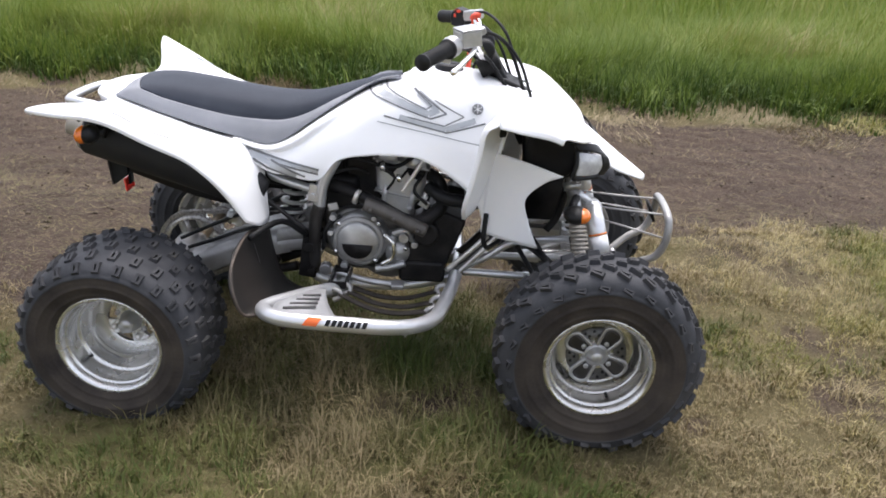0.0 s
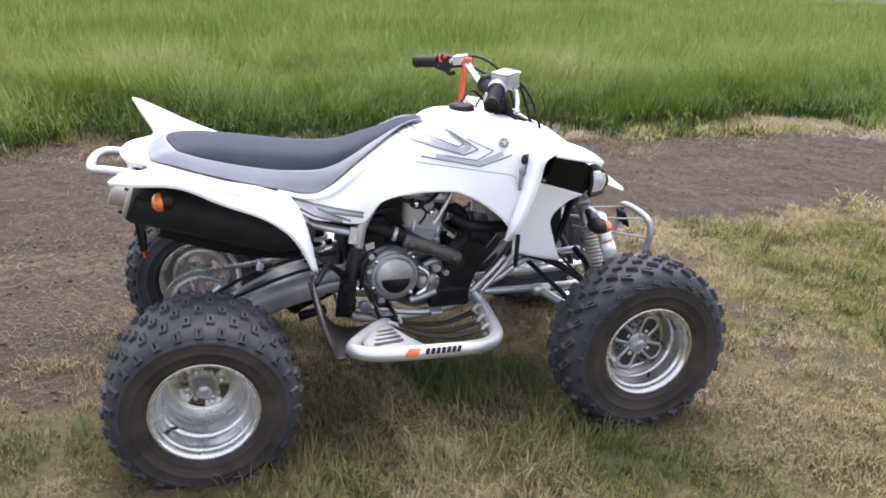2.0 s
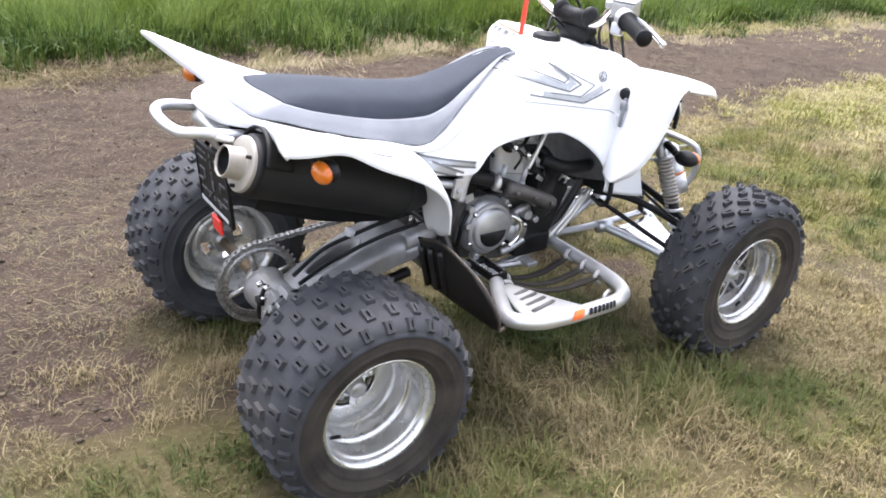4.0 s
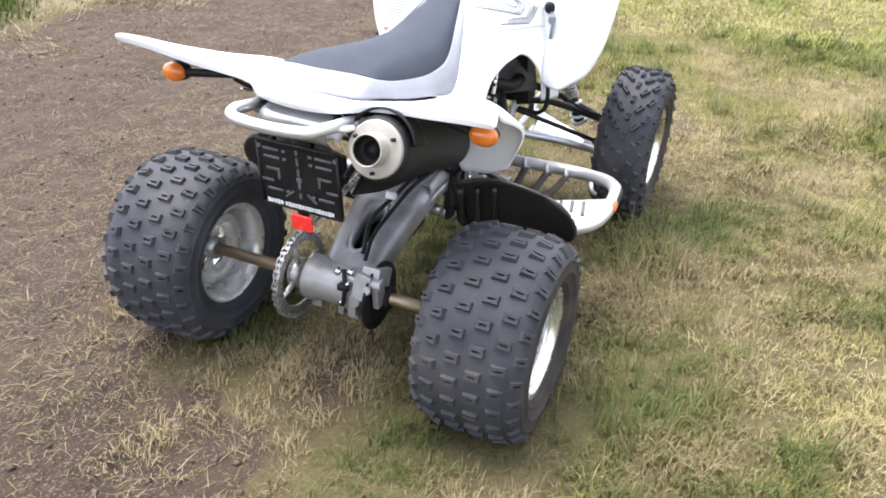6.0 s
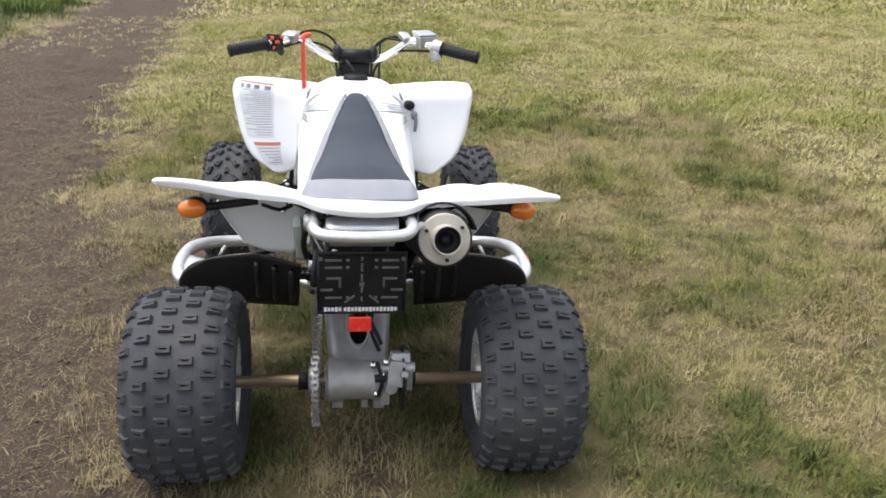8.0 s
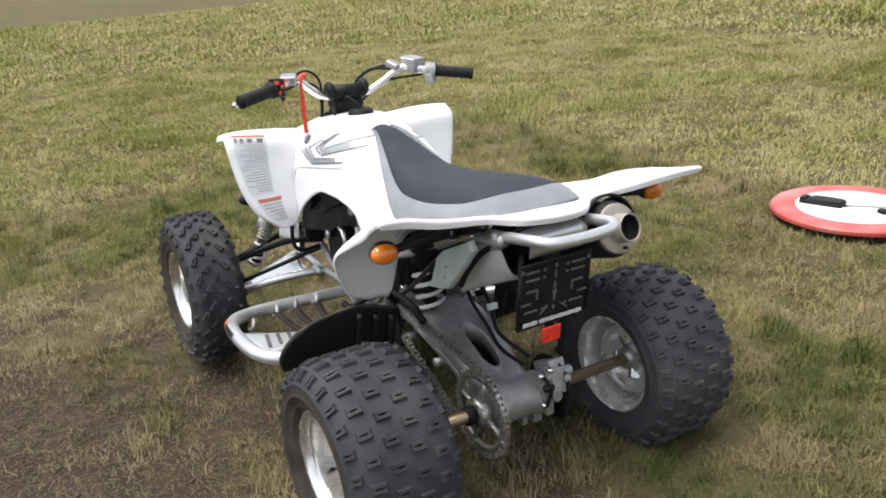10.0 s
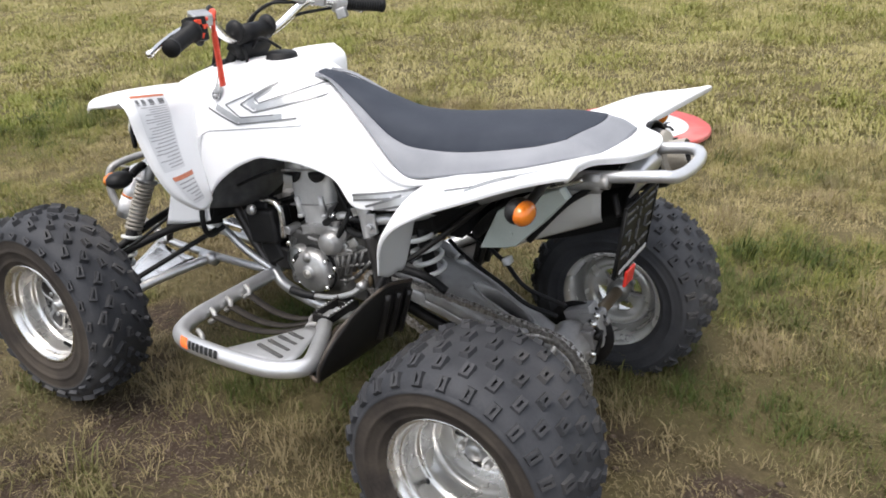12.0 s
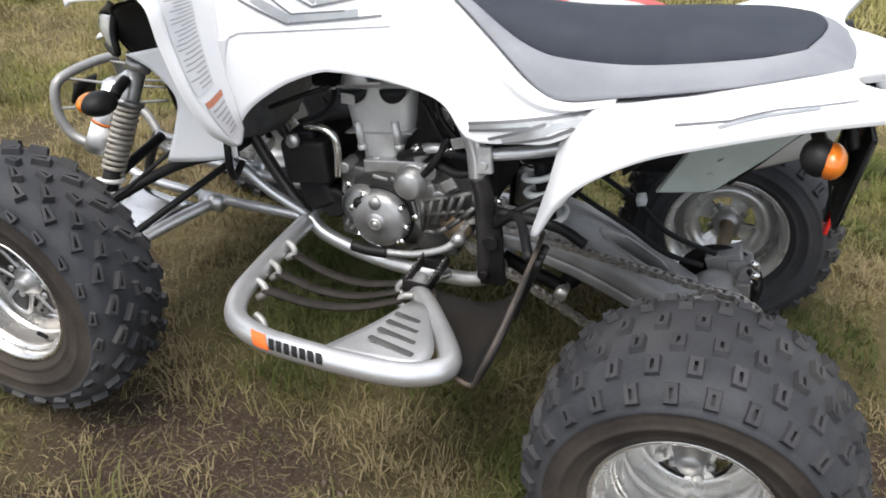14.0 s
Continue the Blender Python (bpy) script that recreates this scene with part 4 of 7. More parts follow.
# right side: clutch cover with a dark window, pipe shield, water pump
part("clutch_cover", joined(lathe([(0.0, -0.158), (0.058, -0.158), (0.064, -0.154), (0.066, -0.145), (0.074, -0.138), (0.085, -0.132), (0.09, -0.10)], (-0.042, 0, 0.397), 48),
                            lathe([(0.0, -0.142), (0.016, -0.142), (0.019, -0.13), (0.02, -0.1)], (0.055, 0, 0.405), 20), lathe([(0.0, -0.135), (0.035, -0.132), (0.04, -0.1)], (0.075, 0, 0.36), 24),
                            tube([(0.10, -0.13, 0.33), (0.05, -0.135, 0.315), (0.01, -0.14, 0.31)], 0.012, 8), tube([(0.06, -0.12, 0.42), (0.10, -0.125, 0.435), (0.12, -0.11, 0.40)], 0.012, 8)), CAST, eng, "cast aluminium clutch cover")
wnd = [(-0.042 + 0.046 * math.cos(a), -0.1595, 0.393 + 0.046 * math.sin(a) * (1 if a > math.pi else 0.0)) for a in np.linspace(math.pi, 2 * math.pi, 16)]
part("cover_window", (np.array(wnd), [tuple(range(16))]), DARK, eng, thick=0.002)
part("exhaust_header", joined(tube([(0.13, -0.03, 0.60), (0.19, -0.07, 0.575), (0.20, -0.11, 0.51), (0.12, -0.15, 0.475), (0.0, -0.14, 0.525), (-0.08, -0.115, 0.550), (-0.18, -0.085, 0.560), (-0.28, -0.095, 0.565), (-0.36, -0.15, 0.592)], 0.020, 12)), DARK, eng, "dark exhaust header pipe")
part("pipe_shield", joined(tube([(0.16, -0.165, 0.455), (0.11, -0.172, 0.478), (0.04, -0.172, 0.51), (-0.02, -0.17, 0.53)], 0.022, 8), *[disc_between((px, -0.19, pz), (px, -0.20, pz), 0.007, 8) for px, pz in ((0.14, 0.463), (0.07, 0.495), (0.0, 0.52))]), SHIELD, eng, "dark grey exhaust heat shield")
part("pipe_clamp", disc_between((-0.040, -0.15, 0.541), (-0.050, -0.148, 0.544), 0.0225, 18), STEEL, eng)
part("intake", joined(tube([(0.01, 0.02, 0.60), (-0.06, 0.02, 0.61), (-0.13, 0.0, 0.63)], 0.03, 12), box((-0.075, 0.03, 0.585), (0.07, 0.11, 0.09)), tube([(-0.05, 0.08, 0.60), (-0.08, 0.09, 0.55), (-0.03, 0.1, 0.50)], 0.008, 6)), DARK, eng, bevel=0.005)
hoses = [tube([(0.02, 0.09, 0.49), (-0.03, 0.11, 0.52), (-0.10, 0.11, 0.53), (-0.15, 0.10, 0.52)], 0.010, 8), tube([(-0.02, 0.10, 0.45), (-0.06, 0.12, 0.50), (-0.09, 0.11, 0.56)], 0.008, 8),
         tube([(0.12, -0.08, 0.66), (0.05, -0.12, 0.63), (-0.08, -0.13, 0.665)], 0.006, 6), tube([(0.16, -0.10, 0.57), (0.22, -0.14, 0.55), (0.33, -0.13, 0.54)], 0.020, 10), tube([(0.10, -0.10, 0.62), (0.07, -0.13, 0.60), (0.02, -0.13, 0.64)], 0.004, 6)]
each("hose", hoses, BLACK, eng)
part("coolant_pipe", tube([(0.225, 0.11, 0.528), (0.185, 0.12, 0.536), (0.156, 0.122, 0.525), (0.146, 0.122, 0.495), (0.148, 0.12, 0.435)], 0.0085, 10), ALU, eng, "bright curved coolant pipe")
part("oil_tank", joined(box((0.222, 0.09, 0.452), (0.105, 0.08, 0.10), turn(0, 8, 0)), box((0.235, 0.085, 0.505), (0.06, 0.06, 0.03), turn(0, 12, 0)), box((0.205, 0.10, 0.375), (0.07, 0.03, 0.07), turn(0, 30, 0))), BLACK, eng, bevel=0.012)
part("tank_plug", disc_between((0.236, 0.135, 0.505), (0.238, 0.148, 0.507), 0.014, 14), CAST, eng)
each("engine_bolt", [disc_between((bx, by, bz), (bx, by * 1.05, bz), 0.0075, 8) for bx, by, bz in ((0.115, 0.135, 0.43), (0.10, 0.12, 0.33), (0.0, 0.125, 0.315), (-0.03, 0.125, 0.38), (0.01, -0.145, 0.34), (-0.11, -0.14, 0.36), (-0.10, -0.14, 0.45), (0.02, -0.14, 0.46), (0.10, -0.13, 0.38))], ALU, eng)
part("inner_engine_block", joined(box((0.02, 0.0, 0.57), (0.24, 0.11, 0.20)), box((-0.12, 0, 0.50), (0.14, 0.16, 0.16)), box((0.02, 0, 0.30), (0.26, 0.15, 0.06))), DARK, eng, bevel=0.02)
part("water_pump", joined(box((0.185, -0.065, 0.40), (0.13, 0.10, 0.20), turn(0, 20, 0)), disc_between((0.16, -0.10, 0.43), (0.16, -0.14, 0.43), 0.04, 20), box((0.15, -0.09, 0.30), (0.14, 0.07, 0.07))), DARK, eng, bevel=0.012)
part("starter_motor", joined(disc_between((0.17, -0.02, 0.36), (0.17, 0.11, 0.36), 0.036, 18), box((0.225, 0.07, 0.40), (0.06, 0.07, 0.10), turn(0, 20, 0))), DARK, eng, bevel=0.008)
each("engine_stay", [tube([(0.150, -0.115, 0.665), (0.105, -0.125, 0.590), (0.085, -0.128, 0.560)], 0.0065, 8), tube([(-0.095, -0.135, 0.655), (-0.02, -0.130, 0.672), (0.06, -0.118, 0.690)], 0.004, 6),
                     tube([(0.265, -0.10, 0.300), (0.330, -0.105, 0.375), (0.385, -0.10, 0.440)], 0.009, 8), tube([(0.225, -0.11, 0.305), (0.290, -0.115, 0.372), (0.345, -0.11, 0.430)], 0.008, 8)], STEEL, eng)
each("pipe_fitting", [disc_between((fx, -0.125, fz), (fx, -0.150, fz), fr, 12) for fx, fz, fr in ((0.115, 0.455, 0.012), (0.095, 0.418, 0.015), (0.128, 0.398, 0.010), (0.150, 0.478, 0.009), (-0.118, 0.470, 0.010), (-0.125, 0.420, 0.009), (-0.085, 0.315, 0.011), (0.005, 0.475, 0.008))], CAST, eng, bevel=0.002)
part("clutch_rim", lathe([(0.066, -0.146), (0.074, -0.146), (0.078, -0.140), (0.079, -0.130)], (-0.042, 0, 0.397), 48), GREYCAST, eng)
part("oil_line", tube([(0.035, -0.140, 0.425), (0.065, -0.150, 0.400), (0.062, -0.150, 0.355), (0.03, -0.150, 0.330)], 0.007, 8), ALU, eng)
# wiring and small lines round the engine
lines = [tube([(-0.03, 0.10, 0.62), (-0.06, 0.115, 0.585), (-0.085, 0.11, 0.54)], 0.005, 6), tube([(-0.05, 0.09, 0.66), (-0.07, 0.11, 0.60), (-0.12, 0.115, 0.55)], 0.006, 6), tube([(-0.06, 0.105, 0.50), (-0.11, 0.12, 0.492), (-0.15, 0.115, 0.50)], 0.009, 8),
         tube([(0.17, 0.10, 0.62), (0.22, 0.12, 0.60), (0.30, 0.12, 0.56)], 0.005, 6), tube([(-0.02, -0.09, 0.60), (-0.06, -0.12, 0.62), (-0.13, -0.125, 0.60)], 0.006, 6), tube([(0.14, -0.095, 0.60), (0.12, -0.115, 0.56), (0.16, -0.12, 0.52)], 0.005, 6),
         tube([(0.02, -0.10, 0.64), (0.06, -0.12, 0.60), (0.04, -0.12, 0.56)], 0.004, 6), tube([(-0.10, -0.12, 0.47), (-0.14, -0.14, 0.43), (-0.15, -0.135, 0.36)], 0.006, 6)]
each("wire", lines, BLACK, eng)
each("carburettor", [joined(box((-0.085, 0.055, 0.60), (0.05, 0.06, 0.06), turn(0, 10, 0)), disc_between((-0.085, 0.06, 0.545), (-0.085, 0.06, 0.575), 0.026, 18), disc_between((-0.07, 0.075, 0.60), (-0.07, 0.10, 0.60), 0.016, 14))], GREYCAST, eng, bevel=0.004)
each("hose_clamp", [disc_between((x0, y0, z0), (x0 + 0.012, y0, z0 + 0.003), 0.0125, 12) for x0, y0, z0 in ((-0.03, 0.105, 0.52), (-0.10, 0.105, 0.53), (0.17, -0.11, 0.565), (0.07, -0.13, 0.60), (0.02, -0.125, 0.63))], ALU, eng)
each("bracket", [box((x0, y0, z0), (0.03, 0.006, 0.022), turn(0, r0, 0)) for x0, y0, z0, r0 in ((-0.115, 0.125, 0.56, 20), (-0.12, -0.13, 0.50, -15), (0.15, -0.115, 0.52, 30), (0.13, 0.10, 0.60, 0), (-0.10, 0.13, 0.47, 35))], CAST, eng, bevel=0.002)

# radiator behind the front shrouds
rad = part("radiator", box((0.375, 0, 0.56), (0.045, 0.30, 0.24), turn(0, -18, 0)), BLACK, quad, "black radiator behind the front panels", smooth=False)
part("cooling_fins", joined(*[box((0.352 - 0.0 + (z - 0.56) * -0.32, 0, z), (0.004, 0.27, 0.003)) for z in np.arange(0.46, 0.66, 0.011)]), DARK, rad, smooth=False)
part("inner_splash_panel", joined(grid(sheet([[(0.30, 0.15, 0.66), (0.345, 0.17, 0.60), (0.37, 0.185, 0.50)], [(0.28, 0.05, 0.69), (0.33, 0.05, 0.62), (0.35, 0.05, 0.47)], [(0.28, -0.05, 0.69), (0.33, -0.05, 0.62), (0.35, -0.05, 0.47)], [(0.30, -0.15, 0.66), (0.345, -0.17, 0.60), (0.37, -0.185, 0.50)]], 16, 12))), PLATE_GREY, quad, thick=0.004)

# bodywork
BODY = [
    both([(-0.40, 0.146, 0.702), (-0.40, 0.160, 0.698), (-0.395, 0.170, 0.692), (-0.39, 0.176, 0.686), (-0.385, 0.180, 0.680)]),
    both([(-0.31, 0.146, 0.682), (-0.31, 0.160, 0.668), (-0.31, 0.171, 0.652), (-0.31, 0.178, 0.636), (-0.31, 0.178, 0.620)]),
    both([(-0.24, 0.138, 0.704), (-0.24, 0.162, 0.674), (-0.24, 0.175, 0.650), (-0.24, 0.183, 0.628), (-0.24, 0.183, 0.606)]),
    both([(-0.16, 0.112, 0.758), (-0.16, 0.144, 0.722), (-0.16, 0.166, 0.682), (-0.155, 0.178, 0.640), (-0.152, 0.182, 0.598)]),
    both([(-0.08, 0.082, 0.808), (-0.08, 0.126, 0.779), (-0.08, 0.155, 0.740), (-0.085, 0.172, 0.701), (-0.095, 0.184, 0.660)]),
    both([(0.00, 0.050, 0.850), (0.00, 0.108, 0.834), (0.00, 0.146, 0.790), (0.00, 0.168, 0.735), (0.00, 0.186, 0.682)]),
    both([(0.068, 0.030, 0.868), (0.07, 0.095, 0.862), (0.07, 0.144, 0.818), (0.07, 0.169, 0.748), (0.07, 0.190, 0.686)]),
    both([(0.095, 0.030, 0.890), (0.10, 0.092, 0.878), (0.10, 0.146, 0.824), (0.10, 0.170, 0.750), (0.10, 0.191, 0.686)]),
    both([(0.15, 0.030, 0.900), (0.15, 0.098, 0.886), (0.15, 0.148, 0.833), (0.15, 0.173, 0.755), (0.145, 0.194, 0.680)]),
    both([(0.25, 0.030, 0.897), (0.25, 0.100, 0.884), (0.25, 0.153, 0.833), (0.245, 0.184, 0.742), (0.225, 0.200, 0.640)]),
    both([(0.34, 0.030, 0.884), (0.34, 0.100, 0.870), (0.335, 0.155, 0.820), (0.325, 0.195, 0.705), (0.302, 0.208, 0.572)]),
    both([(0.41, 0.030, 0.868), (0.41, 0.095, 0.855), (0.395, 0.155, 0.815), (0.355, 0.205, 0.665), (0.338, 0.214, 0.475)]),
]
body_S = sheet(BODY, 90, 81)
body = part("tank_cover", grid(body_S), WHITE, quad, "glossy white plastic tank and side cover", thick=0.004)

FENDER = [
    both([(-0.827, 0, 0.781), (-0.807, 0.09, 0.782), (-0.753, 0.155, 0.784), (-0.749, 0.225, 0.790), (-0.769, 0.300, 0.804), (-0.799, 0.385, 0.829), (-0.815, 0.448, 0.842), (-0.814, 0.455, 0.842)]),
    both([(-0.824, 0, 0.800), (-0.804, 0.09, 0.801), (-0.750, 0.155, 0.801), (-0.746, 0.225, 0.807), (-0.765, 0.300, 0.823), (-0.795, 0.385, 0.848), (-0.814, 0.454, 0.857), (-0.814, 0.459, 0.847)]),
    both([(-0.70, 0, 0.786), (-0.70, 0.09, 0.784), (-0.70, 0.150, 0.784), (-0.70, 0.23, 0.794), (-0.70, 0.300, 0.806), (-0.70, 0.365, 0.815), (-0.705, 0.420, 0.815), (-0.705, 0.424, 0.804)]),
    both([(-0.58, 0, 0.745), (-0.58, 0.09, 0.744), (-0.58, 0.150, 0.746), (-0.58, 0.21, 0.760), (-0.58, 0.280, 0.773), (-0.585, 0.335, 0.778), (-0.59, 0.386, 0.764), (-0.59, 0.390, 0.750)]),
    both([(-0.46, 0, 0.705), (-0.46, 0.09, 0.703), (-0.46, 0.150, 0.705), (-0.46, 0.20, 0.726), (-0.465, 0.260, 0.744), (-0.472, 0.320, 0.742), (-0.480, 0.372, 0.714), (-0.482, 0.376, 0.702)]),
    both([(-0.38, 0, 0.680), (-0.38, 0.09, 0.680), (-0.38, 0.150, 0.690), (-0.38, 0.19, 0.692), (-0.385, 0.250, 0.698), (-0.393, 0.325, 0.692), (-0.405, 0.382, 0.670), (-0.412, 0.387, 0.660)]),
    both([(-0.34, 0, 0.660), (-0.34, 0.09, 0.662), (-0.335, 0.150, 0.660), (-0.328, 0.178, 0.615), (-0.333, 0.240, 0.612), (-0.343, 0.315, 0.604), (-0.360, 0.370, 0.610), (-0.369, 0.373, 0.606)]),
    both([(-0.325, 0, 0.650), (-0.325, 0.09, 0.655), (-0.318, 0.150, 0.630), (-0.300, 0.186, 0.482), (-0.298, 0.222, 0.474), (-0.303, 0.265, 0.479), (-0.318, 0.318, 0.506), (-0.327, 0.330, 0.514)]),
]
fender_S = sheet(FENDER, 60, 73)
# the right wing is bent down a little
lean_y = fender_S[:, :, 1] / 0.45
fender_S[:, :, 2] += (0.016 * lean_y - 0.009 * np.abs(lean_y)) * np.clip((-fender_S[:, :, 0] - 0.45) / 0.35, 0, 1)
# and bowed up in its middle
fender_S[:, :, 2] += 0.020 * np.exp(-((fender_S[:, :, 0] + 0.665) / 0.085) ** 2) * np.clip((-fender_S[:, :, 1] - 0.19) / 0.14, 0, 1)
FENDER_LIFT = 0.004
fender = part("rear_fender", grid(fender_S), WHITE, quad, "white plastic rear fender with upswept wing tips", thick=0.005)
fender.data.materials.append(WHITE_IN)
fender.modifiers["thickness"].material_offset = 0

HOOD = [
    both([(0.40, 0, 0.876), (0.40, 0.075, 0.868), (0.40, 0.125, 0.846), (0.40, 0.162, 0.815)]),
    both([(0.47, 0, 0.850), (0.47, 0.072, 0.843), (0.47, 0.120, 0.832), (0.47, 0.150, 0.815)]),
    both([(0.54, 0, 0.808), (0.54, 0.065, 0.802), (0.54, 0.112, 0.793), (0.54, 0.145, 0.780)]),
    both([(0.62, 0, 0.752), (0.62, 0.058, 0.746), (0.62, 0.100, 0.735), (0.62, 0.130, 0.715)]),
    both([(0.71, 0, 0.685), (0.71, 0.042, 0.680), (0.708, 0.070, 0.671), (0.700, 0.090, 0.655)]),
    both([(0.805, 0, 0.617), (0.803, 0.014, 0.616), (0.800, 0.025, 0.614), (0.795, 0.034, 0.611)]),
]
part("nose_cowl", grid(sheet(HOOD, 36, 33)), WHITE, quad, "white plastic nose cowl", thick=0.004)


def front_fender(s):
    shield = [
        [(0.390, 0.150, 0.826), (0.365, 0.26, 0.846), (0.346, 0.36, 0.862), (0.346, 0.405, 0.866), (0.353, 0.420, 0.852)],
        [(0.378, 0.158, 0.796), (0.345, 0.262, 0.812), (0.319, 0.36, 0.826), (0.312, 0.410, 0.833), (0.322, 0.424, 0.830)],
        [(0.365, 0.175, 0.750), (0.337, 0.265, 0.755), (0.310, 0.355, 0.762), (0.302, 0.402, 0.768), (0.312, 0.416, 0.766)],
        [(0.345, 0.195, 0.670), (0.318, 0.270, 0.670), (0.293, 0.345, 0.676), (0.285, 0.385, 0.682), (0.295, 0.398, 0.681)],
        [(0.320, 0.210, 0.600), (0.296, 0.265, 0.597), (0.276, 0.320, 0.600), (0.270, 0.350, 0.606), (0.280, 0.362, 0.606)],
        [(0.300, 0.218, 0.550), (0.285, 0.248, 0.543), (0.274, 0.272, 0.544), (0.270, 0.288, 0.550), (0.280, 0.297, 0.552)],
    ]
    S = sheet(shield, 40, 33)
    brow = [
        [(0.390, 0.150, 0.826), (0.365, 0.26, 0.846), (0.346, 0.36, 0.862), (0.348, 0.408, 0.866), (0.352, 0.424, 0.846)],
        [(0.430, 0.140, 0.838), (0.415, 0.245, 0.852), (0.405, 0.345, 0.860), (0.405, 0.406, 0.856), (0.408, 0.422, 0.834)],
        [(0.500, 0.125, 0.815), (0.500, 0.215, 0.826), (0.492, 0.315, 0.838), (0.480, 0.394, 0.840), (0.478, 0.408, 0.819)],
        [(0.622, 0.112, 0.738), (0.610, 0.185, 0.760), (0.578, 0.280, 0.782), (0.525, 0.376, 0.814), (0.512, 0.392, 0.803)],
    ]
    panel = [
        [(0.330, 0.196, 0.722), (0.43, 0.217, 0.702), (0.540, 0.238, 0.672)],
        [(0.335, 0.203, 0.680), (0.41, 0.218, 0.660), (0.488, 0.231, 0.646)],
        [(0.330, 0.210, 0.600), (0.385, 0.222, 0.598), (0.442, 0.228, 0.595)],
        [(0.325, 0.214, 0.540), (0.385, 0.223, 0.535), (0.455, 0.228, 0.53)],
        [(0.322, 0.215, 0.484), (0.41, 0.222, 0.462), (0.488, 0.226, 0.447)],
    ]
    ob = part("front_fender", sided(grid(S), s), WHITE, quad, "white front fender shield" + (" with printed warning labels" if s > 0 else " with a black choke knob"), thick=0.004)
    part("fender_brow", sided(grid(sheet(brow, 20, 20)), s), WHITE, ob, thick=0.004)
    part("side_shroud", sided(grid(sheet(panel, 24, 16)), s), WHITE, ob, thick=0.004)
    part("fender_stay", sided(tube([(0.335, 0.228, 0.545), (0.332, 0.232, 0.47), (0.345, 0.20, 0.43), (0.38, 0.12, 0.42)], 0.0075, 8), s), BLACK, ob)
    if s > 0:
        # two warning labels with orange heads and lines of print
        def lab(u0, u1, v0, v1, lines):
            part("warning_label", patch(S, (u0, v0), (u1, v0), (u1, v1), (u0, v1), -0.0035, 10), LABEL, ob, "pale printed warning label")
            hu = u0 + min(0.030, (u1 - u0) * 0.13)
            part("label_heading", patch(S, (u0, v0), (hu, v0), (hu, v1), (u0, v1), -0.0042, 6), LABEL_RED, ob)
            bars = []
            step = (u1 - hu) / (lines + 1)
            rnd = random.Random(lines)
            for k in range(5 if lines > 20 else 0, lines):
                a = hu + step * (k + 0.7)
                end = v0 + (v1 - v0) * (rnd.uniform(0.45, 0.92))
                bars.append(patch(S, (a, v0 + 0.02), (a + step * 0.30, v0 + 0.02), (a + step * 0.30, end), (a, end), -0.0042, 3))
            tagged(part("print_line", joined(*bars), INK, ob), kind="stuff")
        lab(0.035, 0.62, 0.31, 0.70, 26)
        icons = [patch(S, (0.095, 0.335 + 0.092 * k), (0.145, 0.335 + 0.092 * k), (0.145, 0.385 + 0.092 * k), (0.095, 0.385 + 0.092 * k), -0.0047, 3) for k in range(4)]
        icons += [patch(S, (0.152, 0.340 + 0.092 * k), (0.162, 0.340 + 0.092 * k), (0.162, 0.392 + 0.092 * k), (0.152, 0.392 + 0.092 * k), -0.0047, 3) for k in range(4)]
        each("pictogram", icons, DECAL_DARK, ob)
        lab(0.66, 0.90, 0.24, 0.60, 6)
    else:
        knob = part("choke_knob", joined(lathe([(0.0, -0.022), (0.014, -0.022), (0.018, -0.017), (0.018, 0.004), (0.0, 0.004)], (0, 0, 0), 20)), BLACK, ob)
        knob.matrix_basis = pose(0.366, -0.198, 0.780, 0, 0, -70)
        part("choke_cable", tube([(0.350, -0.210, 0.768), (0.334, -0.222, 0.74), (0.330, -0.222, 0.71), (0.332, -0.220, 0.69)], 0.0055, 8), SEAT_GREY, ob)
        part("choke_boot", ball((0.338, -0.217, 0.748), (0.010, 0.012, 0.017), 8, 12), SEAT_GREY, ob)
    # headlight under the brow
    hl = part("headlight", sided(joined(grid(sheet([[(0.43, 0.075, 0.80), (0.43, 0.16, 0.80), (0.44, 0.225, 0.795)], [(0.53, 0.07, 0.775), (0.53, 0.16, 0.77), (0.55, 0.235, 0.765)], [(0.585, 0.07, 0.748), (0.585, 0.15, 0.743), (0.58, 0.212, 0.735)],
                                                    [(0.59, 0.07, 0.695), (0.59, 0.15, 0.69), (0.575, 0.210, 0.69)], [(0.555, 0.075, 0.65), (0.555, 0.14, 0.645), (0.54, 0.195, 0.65)], [(0.46, 0.08, 0.62), (0.46, 0.15, 0.62), (0.46, 0.196, 0.63)]], 24, 14)),
                                    grid(sheet([[(0.44, 0.225, 0.795), (0.43, 0.206, 0.72), (0.46, 0.196, 0.63)], [(0.54, 0.228, 0.768), (0.54, 0.214, 0.71), (0.51, 0.196, 0.645)], [(0.58, 0.212, 0.735), (0.58, 0.210, 0.70), (0.54, 0.195, 0.65)]], 10, 10))), s), BLACK, ob, "black headlight housing", thick=0.003)
